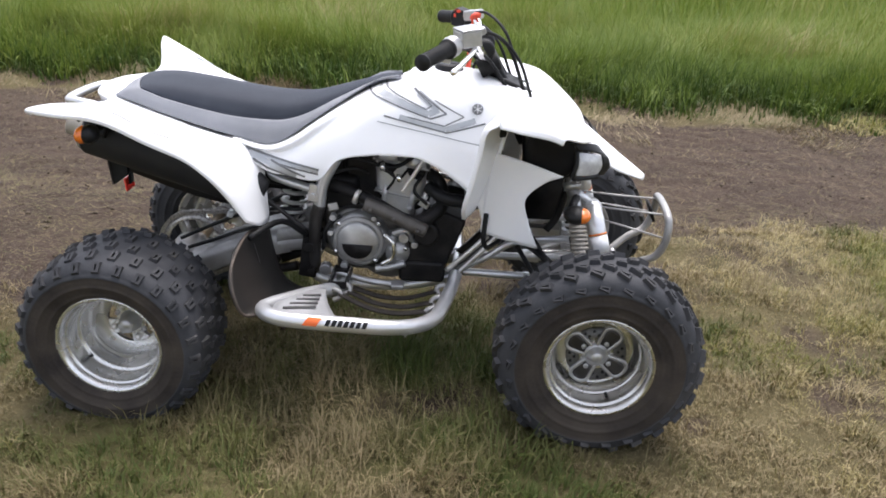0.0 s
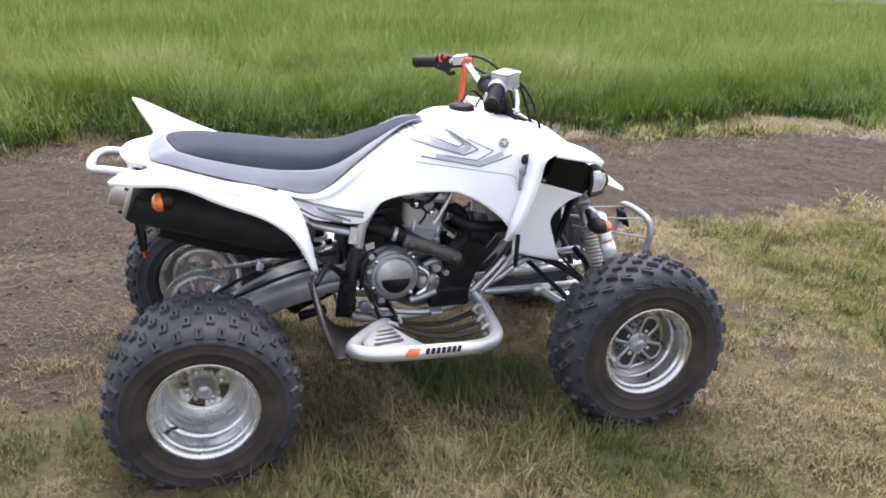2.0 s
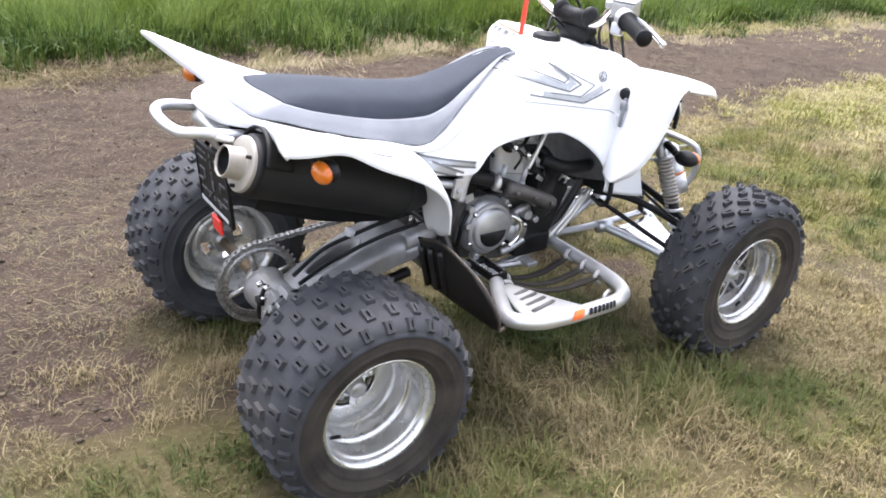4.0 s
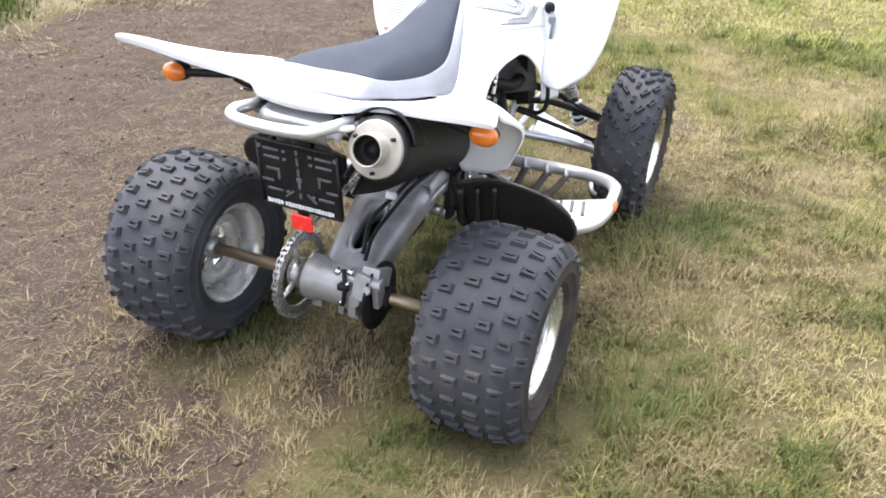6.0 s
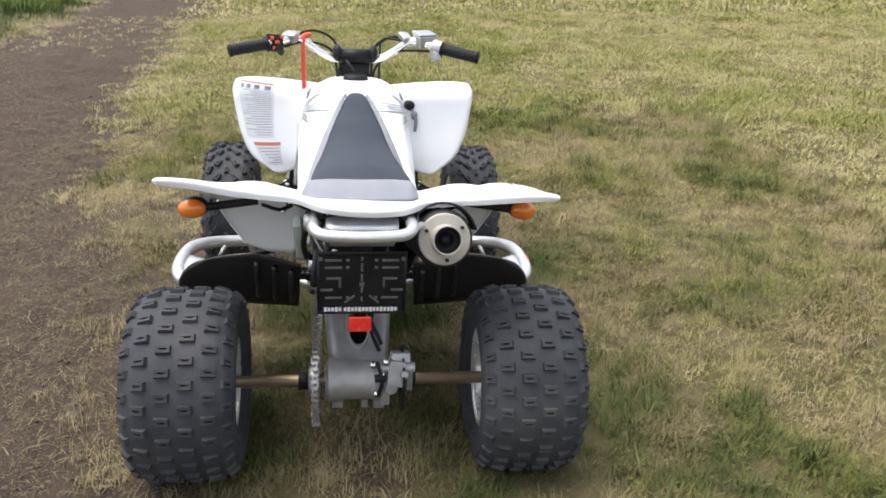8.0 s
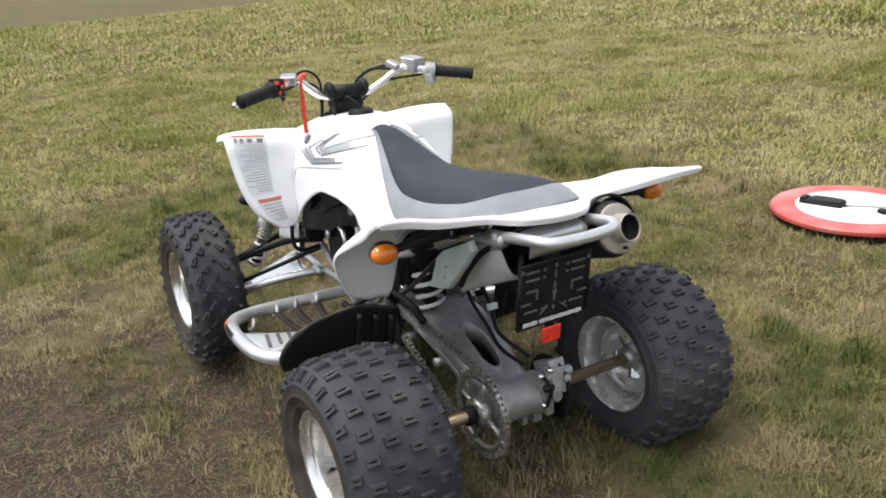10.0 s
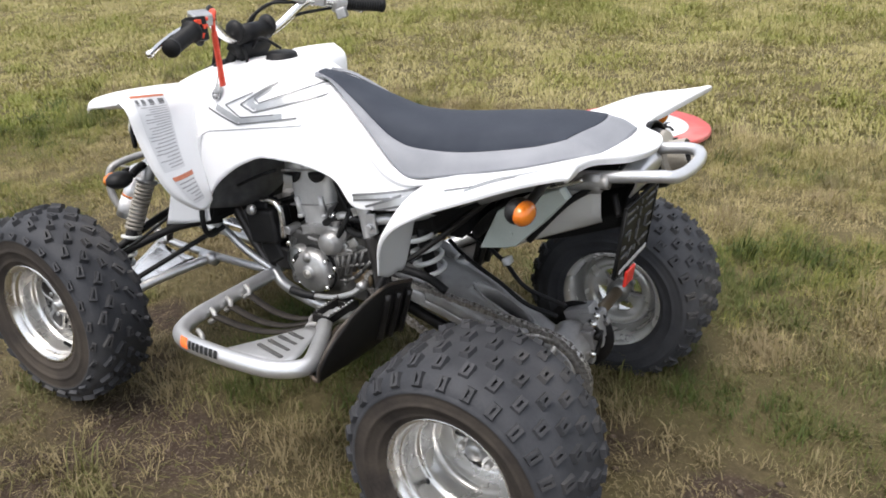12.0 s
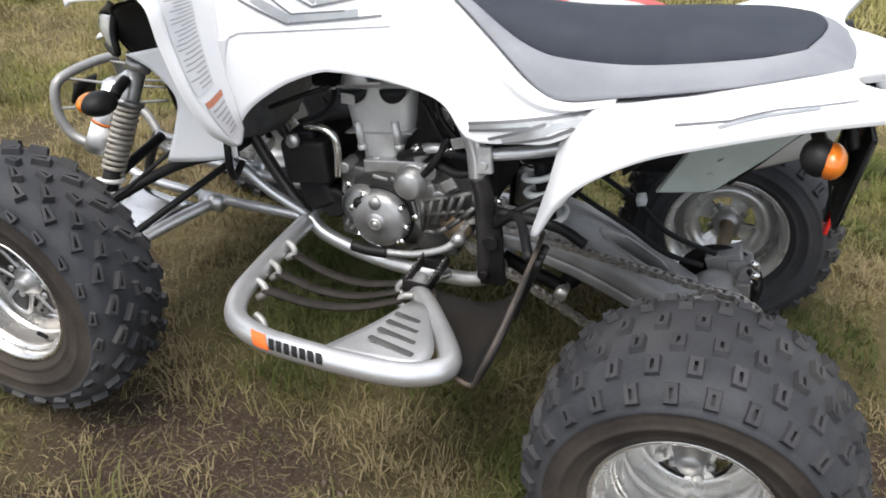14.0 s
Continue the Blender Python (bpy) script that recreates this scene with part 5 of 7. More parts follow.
    part("bezel", sided(joined(grid(sheet([[(0.560, 0.224, 0.765), (0.600, 0.190, 0.757), (0.632, 0.150, 0.742), (0.652, 0.110, 0.716)], [(0.570, 0.220, 0.742), (0.612, 0.197, 0.736), (0.645, 0.172, 0.722), (0.672, 0.118, 0.698)]], 6, 20)),
                               grid(sheet([[(0.642, 0.176, 0.724), (0.650, 0.174, 0.692), (0.640, 0.170, 0.660)], [(0.668, 0.138, 0.705), (0.676, 0.138, 0.680), (0.664, 0.130, 0.652)], [(0.655, 0.085, 0.690), (0.662, 0.085, 0.670), (0.650, 0.080, 0.648)]], 10, 10)),
                               tube([(0.570, 0.216, 0.740), (0.572, 0.226, 0.705), (0.566, 0.230, 0.668), (0.605, 0.200, 0.660), (0.640, 0.172, 0.658)], 0.006, 6)), s), BLACK, hl, "black headlight surround", thick=0.003)
    part("lens", sided(grid(sheet([[(0.574, 0.214, 0.736), (0.578, 0.222, 0.705), (0.572, 0.226, 0.672)], [(0.612, 0.196, 0.730), (0.620, 0.200, 0.700), (0.610, 0.198, 0.666)], [(0.642, 0.176, 0.720), (0.648, 0.175, 0.690), (0.638, 0.172, 0.662)]], 14, 14)), s), LENS, hl, "clear headlight lens", thick=0.004)
    # front turn signal on its stalk
    sig = part("front_turn_signal", sided(joined(tube([(0.585, 0.20, 0.60), (0.575, 0.235, 0.595), (0.57, 0.255, 0.588)], 0.012, 8), ball((0.578, 0.292, 0.583), (0.034, 0.040, 0.024))), s), BLACK, quad, "black turn signal with an amber lens")
    part("lens", sided(ball((0.592, 0.295, 0.583), (0.027, 0.034, 0.021)), s), ORANGE, sig)


mirrored(front_fender)


# decals on the side cover, as points (x, z) seen from the side
def decals(s):
    def line(mat, pts, w, lift=0.0035):
        part("decal", strip_xz(body_S, pts, w, lift, s), mat, body)
    # outer arrow head, pointing to the front
    line(DECAL, [(0.075, 0.790), (0.207, 0.767), (0.288, 0.795)], 0.015)
    line(DECAL_DARK, [(0.031, 0.790), (0.211, 0.758), (0.316, 0.789)], 0.0042, 0.0040)
    line(DECAL_DARK, [(0.100, 0.792), (0.203, 0.776), (0.256, 0.803), (0.172, 0.839)], 0.0032, 0.0040)
    # inner arrow head
    line(DECAL, [(0.000, 0.850), (0.157, 0.804), (0.184, 0.817), (0.125, 0.855)], 0.016)
    line(DECAL_DARK, [(-0.026, 0.842), (0.164, 0.792), (0.207, 0.808), (0.113, 0.864)], 0.0042, 0.0040)
    line(DECAL_DARK, [(0.018, 0.860), (0.149, 0.816), (0.165, 0.826), (0.112, 0.863)], 0.0032, 0.0040)
    line(SEAT_GREY, [(0.345, 0.712), (0.309, 0.731), (0.196, 0.748), (0.013, 0.774)], 0.0022)
    # arrow of stripes below the seat
    line(DECAL_DARK, [(-0.150, 0.628), (-0.300, 0.658), (-0.385, 0.684)], 0.0055, 0.0042)
    line(DECAL, [(-0.152, 0.622), (-0.300, 0.652), (-0.375, 0.679)], 0.008)
    line(DECAL_DARK, [(-0.152, 0.615), (-0.262, 0.637)], 0.0055, 0.0042)
    line(DECAL, [(-0.215, 0.606), (-0.290, 0.636)], 0.017)
    line(DECAL, [(-0.290, 0.636), (-0.385, 0.681)], 0.011)
    line(DECAL_DARK, [(-0.190, 0.606), (-0.290, 0.647)], 0.0055, 0.0042)
    line(DECAL_DARK, [(-0.215, 0.601), (-0.300, 0.627), (-0.375, 0.668)], 0.0055, 0.0042)


mirrored(decals)


def badge(s):
    n = Vector((0.12, s * 0.93, 0.36)).normalized()
    ob = part("round_badge", joined(lathe([(0.0, 0.003), (0.0165, 0.003), (0.017, 0.0), (0.0, 0.0)], sides=28, axis="z")), DECAL_DARK, body)
    q = n.to_track_quat("Z", "Y")
    base = Vector((0.292, s * 0.1615, 0.826))
    ob.matrix_basis = Matrix.Translation(base) @ q.to_matrix().to_4x4()
    part("badge_ring", joined(lathe([(0.0150, 0.0032), (0.0165, 0.0034), (0.0170, 0.003)], sides=28, axis="z"), *[box((0.0065 * math.cos(a), 0.0065 * math.sin(a), 0.0034), (0.012, 0.0022, 0.0006), turn(0, 0, math.degrees(a))) for a in np.arange(6) * math.pi / 3 + 0.5]), LABEL, ob)


mirrored(badge)
for s_ in (1, -1):
    # silver lines along the fender wings
    for pth, w, mt in (([(0.245, 0.862), (0.36, 0.872), (0.43, 0.892), (0.52, 0.885)], 0.006, DECAL_DARK), ([(0.30, 0.880), (0.38, 0.889), (0.45, 0.905)], 0.010, DECAL)):
        part("decal", stripe(fender_S, [(u, v if s_ > 0 else 1 - v) for u, v in pth], w, FENDER_LIFT, 14), mt, fender)

# seat
SEAT_ROWS, GREY_L = [], []
for x, zt, zl, w, b_ in ((0.062, 0.882, 0.872, 0.026, 0), (0.01, 0.872, 0.862, 0.040, 0), (-0.09, 0.842, 0.818, 0.066, 0), (-0.19, 0.814, 0.768, 0.095, 0), (-0.27, 0.810, 0.745, 0.112, 0), (-0.37, 0.816, 0.749, 0.122, 0),
                     (-0.50, 0.832, 0.771, 0.126, 0), (-0.60, 0.841, 0.795, 0.126, 0.006), (-0.642, 0.838, 0.809, 0.124, 0.016), (-0.674, 0.831, 0.819, 0.119, 0.030)):
    SEAT_ROWS.append(both([(x - b_, 0, zt), (x - b_ * 0.82, w * 0.42, zt - (zt - zl) * 0.10), (x - b_ * 0.39, w * 0.78, zt - (zt - zl) * 0.34), (x - b_ * 0.1, w * 0.95, zt - (zt - zl) * 0.72), (x, w, zl)]))
seat = part("seat", grid(sheet(SEAT_ROWS, 60, 33)), SEAT, quad, "charcoal vinyl seat top with grey side panels", thick=0.003)
band = [(0.066, 0.030, 0.870, 0.034, 0.882), (0.005, 0.041, 0.868, 0.054, 0.868), (-0.10, 0.070, 0.820, 0.094, 0.803), (-0.19, 0.096, 0.773, 0.126, 0.741), (-0.245, 0.108, 0.754, 0.142, 0.703), (-0.295, 0.116, 0.749, 0.149, 0.685), (-0.40, 0.124, 0.755, 0.151, 0.707),
        (-0.50, 0.1265, 0.772, 0.151, 0.732), (-0.60, 0.127, 0.795, 0.148, 0.759), (-0.645, 0.1245, 0.809, 0.144, 0.773), (-0.674, 0.1195, 0.819, 0.140, 0.782)]
left = [[(x, a, za), (x - 0.004, a + (b - a) * 0.62, za + (zb - za) * 0.45), (x - 0.008, b, zb)] for x, a, za, b, zb in band]
back = [[(-0.675 - 0.030 * (1 - (y / 0.119) ** 2), y, 0.8312 - 0.0120 * (y / 0.119) ** 3.2), (-0.734 + 1.5 * y * y, y * 1.06, 0.816 - 0.3 * y * y), (-0.758 + 1.2 * y * y, y * 1.12, 0.795)] for y in (0.113, 0.075, 0.035, 0.0)]
ring = left + back + [[(p[0], -p[1], p[2]) for p in r] for r in reversed(left + back[:-1])]
part("seat_side", grid(sheet(ring, 110, 9)), SEAT_GREY, seat, "light grey vinyl seat side", thick=0.004)

# grab bar and tail
part("grab_bar", joined(tube([(-0.70, 0.115, 0.742), (-0.80, 0.115, 0.757), (-0.872, 0.112, 0.768), (-0.905, 0.085, 0.766), (-0.915, 0, 0.765), (-0.905, -0.085, 0.766), (-0.872, -0.112, 0.768), (-0.80, -0.115, 0.757), (-0.70, -0.115, 0.742)], 0.0135, 12, 90),
                        tube([(-0.86, -0.108, 0.771), (-0.83, -0.125, 0.756), (-0.80, -0.14, 0.752)], 0.008, 8)), SILVER, quad, "silver tubular rear grab bar")
for s_ in (1, -1):
    part("subframe_rail", sided(joined(tube([(-0.775, 0.124, 0.744), (-0.70, 0.125, 0.730), (-0.60, 0.126, 0.712), (-0.47, 0.12, 0.655)], 0.0155, 10), box((-0.742, 0.128, 0.738), (0.035, 0.020, 0.040), turn(0, 8, 0))), s_), GREYCAST, quad, "grey steel subframe rail under the fender")
part("tail_stay", tube([(-0.648, 0.185, 0.752), (-0.660, 0.190, 0.736), (-0.70, 0.190, 0.745), (-0.742, 0.188, 0.762)], 0.0042, 8), ALU, quad, "bent bright wire stay under the fender")
tail = part("tail_bracket", joined(grid(sheet([[(-0.78, -0.085, 0.765), (-0.78, 0, 0.768), (-0.78, 0.085, 0.765)], [(-0.82, -0.085, 0.745), (-0.82, 0, 0.748), (-0.82, 0.085, 0.745)], [(-0.805, -0.075, 0.70), (-0.805, 0, 0.70), (-0.805, 0.075, 0.70)]], 10, 10))), SILVER, quad, "grey metal tail bracket", thick=0.004)
part("undertail", grid(sheet([both([(-0.79, 0, 0.775), (-0.79, 0.07, 0.77), (-0.79, 0.12, 0.76)]), both([(-0.66, 0, 0.70), (-0.66, 0.07, 0.70), (-0.66, 0.11, 0.71)]), both([(-0.50, 0, 0.60), (-0.50, 0.06, 0.60), (-0.50, 0.09, 0.63)]), both([(-0.42, 0, 0.52), (-0.42, 0.05, 0.52), (-0.42, 0.07, 0.55)])], 20, 16)), BLACK, quad, thick=0.004)
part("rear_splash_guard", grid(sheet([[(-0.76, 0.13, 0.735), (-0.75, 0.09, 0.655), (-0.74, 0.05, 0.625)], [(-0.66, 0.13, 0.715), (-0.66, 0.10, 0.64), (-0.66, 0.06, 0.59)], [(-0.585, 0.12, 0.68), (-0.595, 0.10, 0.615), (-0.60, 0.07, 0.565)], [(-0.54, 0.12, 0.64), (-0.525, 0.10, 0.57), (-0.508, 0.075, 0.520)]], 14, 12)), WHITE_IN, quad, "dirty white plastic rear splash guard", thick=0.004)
tank_edge = [(-0.492, 0.552), (-0.560, 0.566), (-0.585, 0.575), (-0.655, 0.648), (-0.706, 0.710), (-0.690, 0.731), (-0.570, 0.676), (-0.537, 0.650)]
tank_rows = [[((x - cx_) * k_ + cx_, y_, (z - cz_) * k_ + cz_) for x, z in tank_edge + tank_edge[:1]] for k_, y_, cx_, cz_ in ((0.93, 0.145, -0.585, 0.635), (1.0, 0.150, -0.585, 0.635), (1.0, 0.162, -0.585, 0.635), (0.94, 0.168, -0.585, 0.635), (0.05, 0.169, -0.585, 0.635))]
part("overflow_tank", joined(grid(np.array(tank_rows)), disc_between((-0.575, 0.165, 0.605), (-0.575, 0.173, 0.605), 0.005, 10)), TANK, quad, "translucent grey-green plastic tank under the fender", smooth=False)
part("tank_hose", tube([(-0.775, 0.125, 0.738), (-0.735, 0.132, 0.722), (-0.690, 0.138, 0.688), (-0.645, 0.145, 0.635), (-0.605, 0.140, 0.585)], 0.0075, 8), BLACK, quad, "black hose beside the tank")
part("inner_fender", joined(grid(sheet([[(-0.72, 0.20, 0.79), (-0.60, 0.19, 0.745), (-0.46, 0.17, 0.695), (-0.34, 0.15, 0.64)], [(-0.70, 0.12, 0.75), (-0.58, 0.11, 0.69), (-0.44, 0.10, 0.62), (-0.33, 0.10, 0.53)]], 8, 24)),
                            grid(sheet([[(-0.72, -0.20, 0.79), (-0.60, -0.19, 0.745), (-0.46, -0.17, 0.695), (-0.34, -0.15, 0.64)], [(-0.74, -0.10, 0.56), (-0.58, -0.09, 0.50), (-0.44, -0.09, 0.47), (-0.33, -0.09, 0.46)]], 8, 24)),
                            box((-0.33, 0.0, 0.60), (0.14, 0.17, 0.14))), BLACK, quad, thick=0.004)

# muffler
ME, MF = np.array((-0.808, -0.196, 0.718)), np.array((-0.40, -0.18, 0.588))
md = (MF - ME) / np.linalg.norm(MF - ME)
muf = part("muffler", joined(tube([ME + md * 0.006, ME + md * 0.02], 0.064, 36, 2, True, 0.0715, False), tube([ME + md * 0.02, MF], 0.0715, 36, 2, False, 0.069, False), tube([MF, MF + md * 0.06, MF + md * 0.10], 0.068, 24, 8, True, 0.026)), MUFFLER, quad, "black silencer with a bare metal end cap")
mq = Vector(-md).to_track_quat("Z", "Y").to_matrix().to_4x4()
cap = part("end_cap", lathe([(0.063, -0.02), (0.063, -0.001), (0.0625, 0.0015), (0.0605, 0.0030), (0.0590, 0.0034), (0.0400, 0.0040), (0.0372, 0.0041), (0.0360, 0.0048), (0.0357, 0.0075), (0.0355, 0.0420), (0.0350, 0.0445), (0.0335, 0.0455), (0.0320, 0.0445), (0.0315, 0.042), (0.0315, 0.0)], sides=40, axis="z"), CAPSTEEL, muf, "bare steel end cap")
cap.matrix_basis = Matrix.Translation(Vector(ME)) @ mq
bore = part("outlet", joined(lathe([(0.0, 0.018), (0.012, 0.018), (0.014, 0.010), (0.0312, 0.006), (0.0312, 0.04)], sides=24, axis="z"), *[lathe([(0.0, 0.014), (0.0045, 0.014), (0.0045, 0.0)], (0.05 * math.cos(a), 0.05 * math.sin(a), 0), 8, "z") for a in (0.6, 2.7, 4.8)]), DARK, muf)
bore.matrix_basis = cap.matrix_basis.copy()
part("muffler_bracket", tube([(-0.60, -0.18, 0.715), (-0.60, -0.13, 0.745), (-0.58, -0.11, 0.74)], 0.008, 6), CAST, muf)
arch = []
for t_ in (0.02, 0.05, 0.085):
    o_ = ME + md * t_
    arch.append([tuple(o_ + np.array((0.3 * math.sin(q), math.cos(q), math.sin(q))) * 0.083) for q in np.linspace(0.5, 2.9, 9)])
part("muffler_arch", grid(sheet(arch, 8, 24)), BLACK, muf, "black plastic arch over the silencer end", thick=0.005)

# plate holder
plate = part("plate_holder", box((0, 0, 0), (0.006, 0.215, 0.172)), BLACK, quad, "black plastic number plate holder, empty", smooth=False, bevel=0.002)
plate.matrix_basis = pose(-0.800, 0.0, 0.602, 0, -6, 0)
each("plate_edge", [box((-0.004, yy, zz), (0.004, ww, hh)) for yy, zz, ww, hh in ((0, 0.083, 0.215, 0.006), (0, -0.083, 0.215, 0.006), (0.104, 0, 0.006, 0.160), (-0.104, 0, 0.006, 0.160))], BLACK, plate)
emb = []
for s_ in (1, -1):
    for zz, ww in ((0.064, 0.040), (0.044, 0.040), (-0.040, 0.040)):
        emb.append(box((-0.0045, s_ * 0.068, zz), (0.004, ww, 0.0045)))
        emb.append(box((-0.0045, s_ * 0.034, zz), (0.004, 0.008, 0.0055)))
    emb += [box((-0.0045, s_ * 0.068, 0.014), (0.004, 0.034, 0.005)), box((-0.0045, s_ * 0.053, 0.003), (0.004, 0.005, 0.026)), box((-0.0045, s_ * 0.085, -0.018), (0.004, 0.030, 0.005)), box((-0.0045, s_ * 0.098, 0.068), (0.004, 0.009, 0.009))]
    emb.append(box((-0.0045, s_ * 0.030, -0.045), (0.004, 0.004, 0.030), turn(s_ * 50, 0, 0)))
emb += [box((-0.0045, 0, zz), (0.004, 0.005, hh)) for zz, hh in ((0.068, 0.010), (0.045, 0.020), (0.016, 0.018), (-0.014, 0.022), (-0.044, 0.012))]
emb += [box((-0.0045, 0, -0.002), (0.004, 0.012, 0.009))]
each("embossed_rib", emb, PLATE_GREY, plate, smooth=False)
bars = [box((-0.0075, 0.088 - 0.0088 * k - (0.004 if k > 4 else 0), -0.072), (0.0012, 0.0068, 0.0095 if k % 3 else 0.012)) for k in range(20)]
part("print_bar", joined(*bars), LABEL, plate, "white lettering reduced to bars", smooth=False)
part("plate_arm", joined(box((-0.785, 0.0, 0.64), (0.02, 0.05, 0.12)), tube([(-0.77, 0.07, 0.70), (-0.79, 0.09, 0.66)], 0.008, 6)), DARK, plate).matrix_parent_inverse = plate.matrix_basis.inverted()
refl = part("rear_reflector", box((0, 0, 0), (0.008, 0.056, 0.042)), RED, quad, "red rectangular reflector below the plate holder", smooth=False, bevel=0.003)
refl.matrix_basis = pose(-0.795, 0.003, 0.486, 0, -6, 0)
part("reflector_stay", box((-0.788, 0.003, 0.515), (0.004, 0.03, 0.06)), BLACK, refl).matrix_parent_inverse = refl.matrix_basis.inverted()


def rear_signal(s):
    sig = part("rear_turn_signal", sided(joined(tube([(-0.690, 0.25, 0.772), (-0.700, 0.32, 0.765), (-0.708, 0.372, 0.760)], 0.010, 10), tube([(-0.70, 0.24, 0.765), (-0.68, 0.20, 0.745), (-0.66, 0.17, 0.75)], 0.005, 6), ball((-0.702, 0.398, 0.760), (0.024, 0.034, 0.025), 12, 18)), s), BLACK, quad, "amber rear turn signal on a black stalk")
    part("lens", sided(ball((-0.716, 0.402, 0.759), (0.020, 0.033, 0.0235), 12, 18), s), ORANGE, sig, "amber lens")


mirrored(rear_signal)


# front suspension
def front_suspension(s):
    W = np.array((FRONT_X, 0.385, FRONT_Z))
    lo = part("lower_a_arm", sided(joined(tube([(0.490, 0.090, 0.285), (0.56, 0.230, 0.258), (0.615, 0.365, 0.225)], 0.0145, 10), tube([(0.700, 0.085, 0.298), (0.665, 0.230, 0.262), (0.640, 0.370, 0.225)], 0.0145, 10),
                                          tube([(0.555, 0.215, 0.262), (0.668, 0.215, 0.268)], 0.010, 8), disc_between((0.465, 0.088, 0.286), (0.52, 0.088, 0.286), 0.021, 14)), s), SILVER, quad, "silver tubular lower suspension arm")
    part("guard_plate", sided(grid(sheet([[(0.515, 0.12, 0.290), (0.60, 0.12, 0.296), (0.690, 0.11, 0.305)], [(0.555, 0.21, 0.270), (0.61, 0.21, 0.275), (0.672, 0.21, 0.280)], [(0.600, 0.325, 0.238), (0.62, 0.325, 0.240), (0.646, 0.325, 0.240)]], 10, 10)), s), ALU, lo, "bright aluminium arm guard", thick=0.003)
    part("upper_a_arm", sided(joined(tube([(0.40, 0.10, 0.435), (0.50, 0.20, 0.42), (0.625, 0.36, 0.345)], 0.0115, 10), tube([(0.60, 0.10, 0.435), (0.61, 0.22, 0.405), (0.635, 0.365, 0.345)], 0.0115, 10)), s), BLACK, quad, "black upper suspension arm")
    part("tie_rod", sided(joined(tube([(0.43, 0.07, 0.40), (0.56, 0.36, 0.285)], 0.008, 8), ball((0.56, 0.365, 0.283), (0.014, 0.014, 0.014), 6, 10)), s), BLACK, quad)
    part("brake_line", sided(tube([(0.44, 0.10, 0.50), (0.47, 0.2, 0.48), (0.55, 0.30, 0.40), (0.61, 0.37, 0.36), (0.64, 0.375, 0.31)], 0.0045, 6), s), BLACK, quad)
    part("steering_knuckle", sided(joined(box((0.635, 0.372, 0.285), (0.05, 0.035, 0.15)), disc_between((0.648, 0.37, 0.27), (0.648, 0.46, 0.27), 0.028, 16), box((0.59, 0.40, 0.30), (0.05, 0.045, 0.07))), s), GREYCAST, quad, bevel=0.006)
    top, bot = np.array((0.575, 0.165, 0.625)), np.array((0.640, 0.285, 0.305))
    ax_ = bot - top
    sh = part("front_shock", sided(joined(tube([top, top + ax_ * 0.38], 0.019, 14, 2, True, None, False), tube([top + ax_ * 0.3, bot], 0.014, 12, 2, True, None, False), tube([top - ax_ * 0.03, top + ax_ * 0.04], 0.026, 14, 2, True, None, False),
                                          tube([top + ax_ * 0.22, top + ax_ * 0.25], 0.031, 16, 2, True, None, False), tube([bot - ax_ * 0.06, bot - ax_ * 0.03], 0.031, 16, 2, True, None, False), box(top - ax_ * 0.03, (0.03, 0.035, 0.04))), s), CAST, quad, "aluminium front shock absorber")
    part("spring", sided(coil(top + ax_ * 0.25, top + ax_ * 0.68, 0.0215, 0.0050, 12.5, 6), s), CAPSTEEL, sh, "grey close-wound coil spring")
    part("lower_spring", sided(coil(top + ax_ * 0.68, bot - ax_ * 0.05, 0.0245, 0.0054, 3.4, 8), s), SPRING, sh, "white open coil spring")
    part("damper_body", sided(tube([top + ax_ * 0.60, bot - ax_ * 0.04], 0.0185, 14, 2, True, None, False), s), BLACK, sh, "black damper body")
    r0, r1 = np.array((0.635, 0.175, 0.575)), np.array((0.675, 0.225, 0.435))
    res = part("shock_reservoir", sided(joined(tube([r0, r1], 0.0255, 18, 2, True, None, False), tube([r0 + (0.0, 0, 0.012), r0], 0.018, 14, 2, True, 0.0255, False), tube([r0, top + ax_ * 0.03], 0.012, 8, 2, True, None, False)), s), SILVER, sh, "silver piggyback reservoir")
    part("reservoir_band", sided(tube([r0 + (r1 - r0) * 0.55, r0 + (r1 - r0) * 0.585], 0.0262, 18, 2, True, None, False), s), ORANGE, sh)
    part("reservoir_label", sided(tube([r0 + (r1 - r0) * 0.60, r0 + (r1 - r0) * 0.90], 0.0259, 18, 2, True, None, False), s), LABEL, sh)


mirrored(front_suspension)
part("shock_tower", joined(tube([(0.575, -0.17, 0.63), (0.575, 0.17, 0.63)], 0.014, 10), tube([(0.575, 0.10, 0.63), (0.55, 0.08, 0.50), (0.52, 0.085, 0.45)], 0.012, 8), tube([(0.575, -0.10, 0.63), (0.55, -0.08, 0.50), (0.52, -0.085, 0.45)], 0.012, 8), box((0.50, 0, 0.55), (0.12, 0.10, 0.16))), DARK, frame_ob)

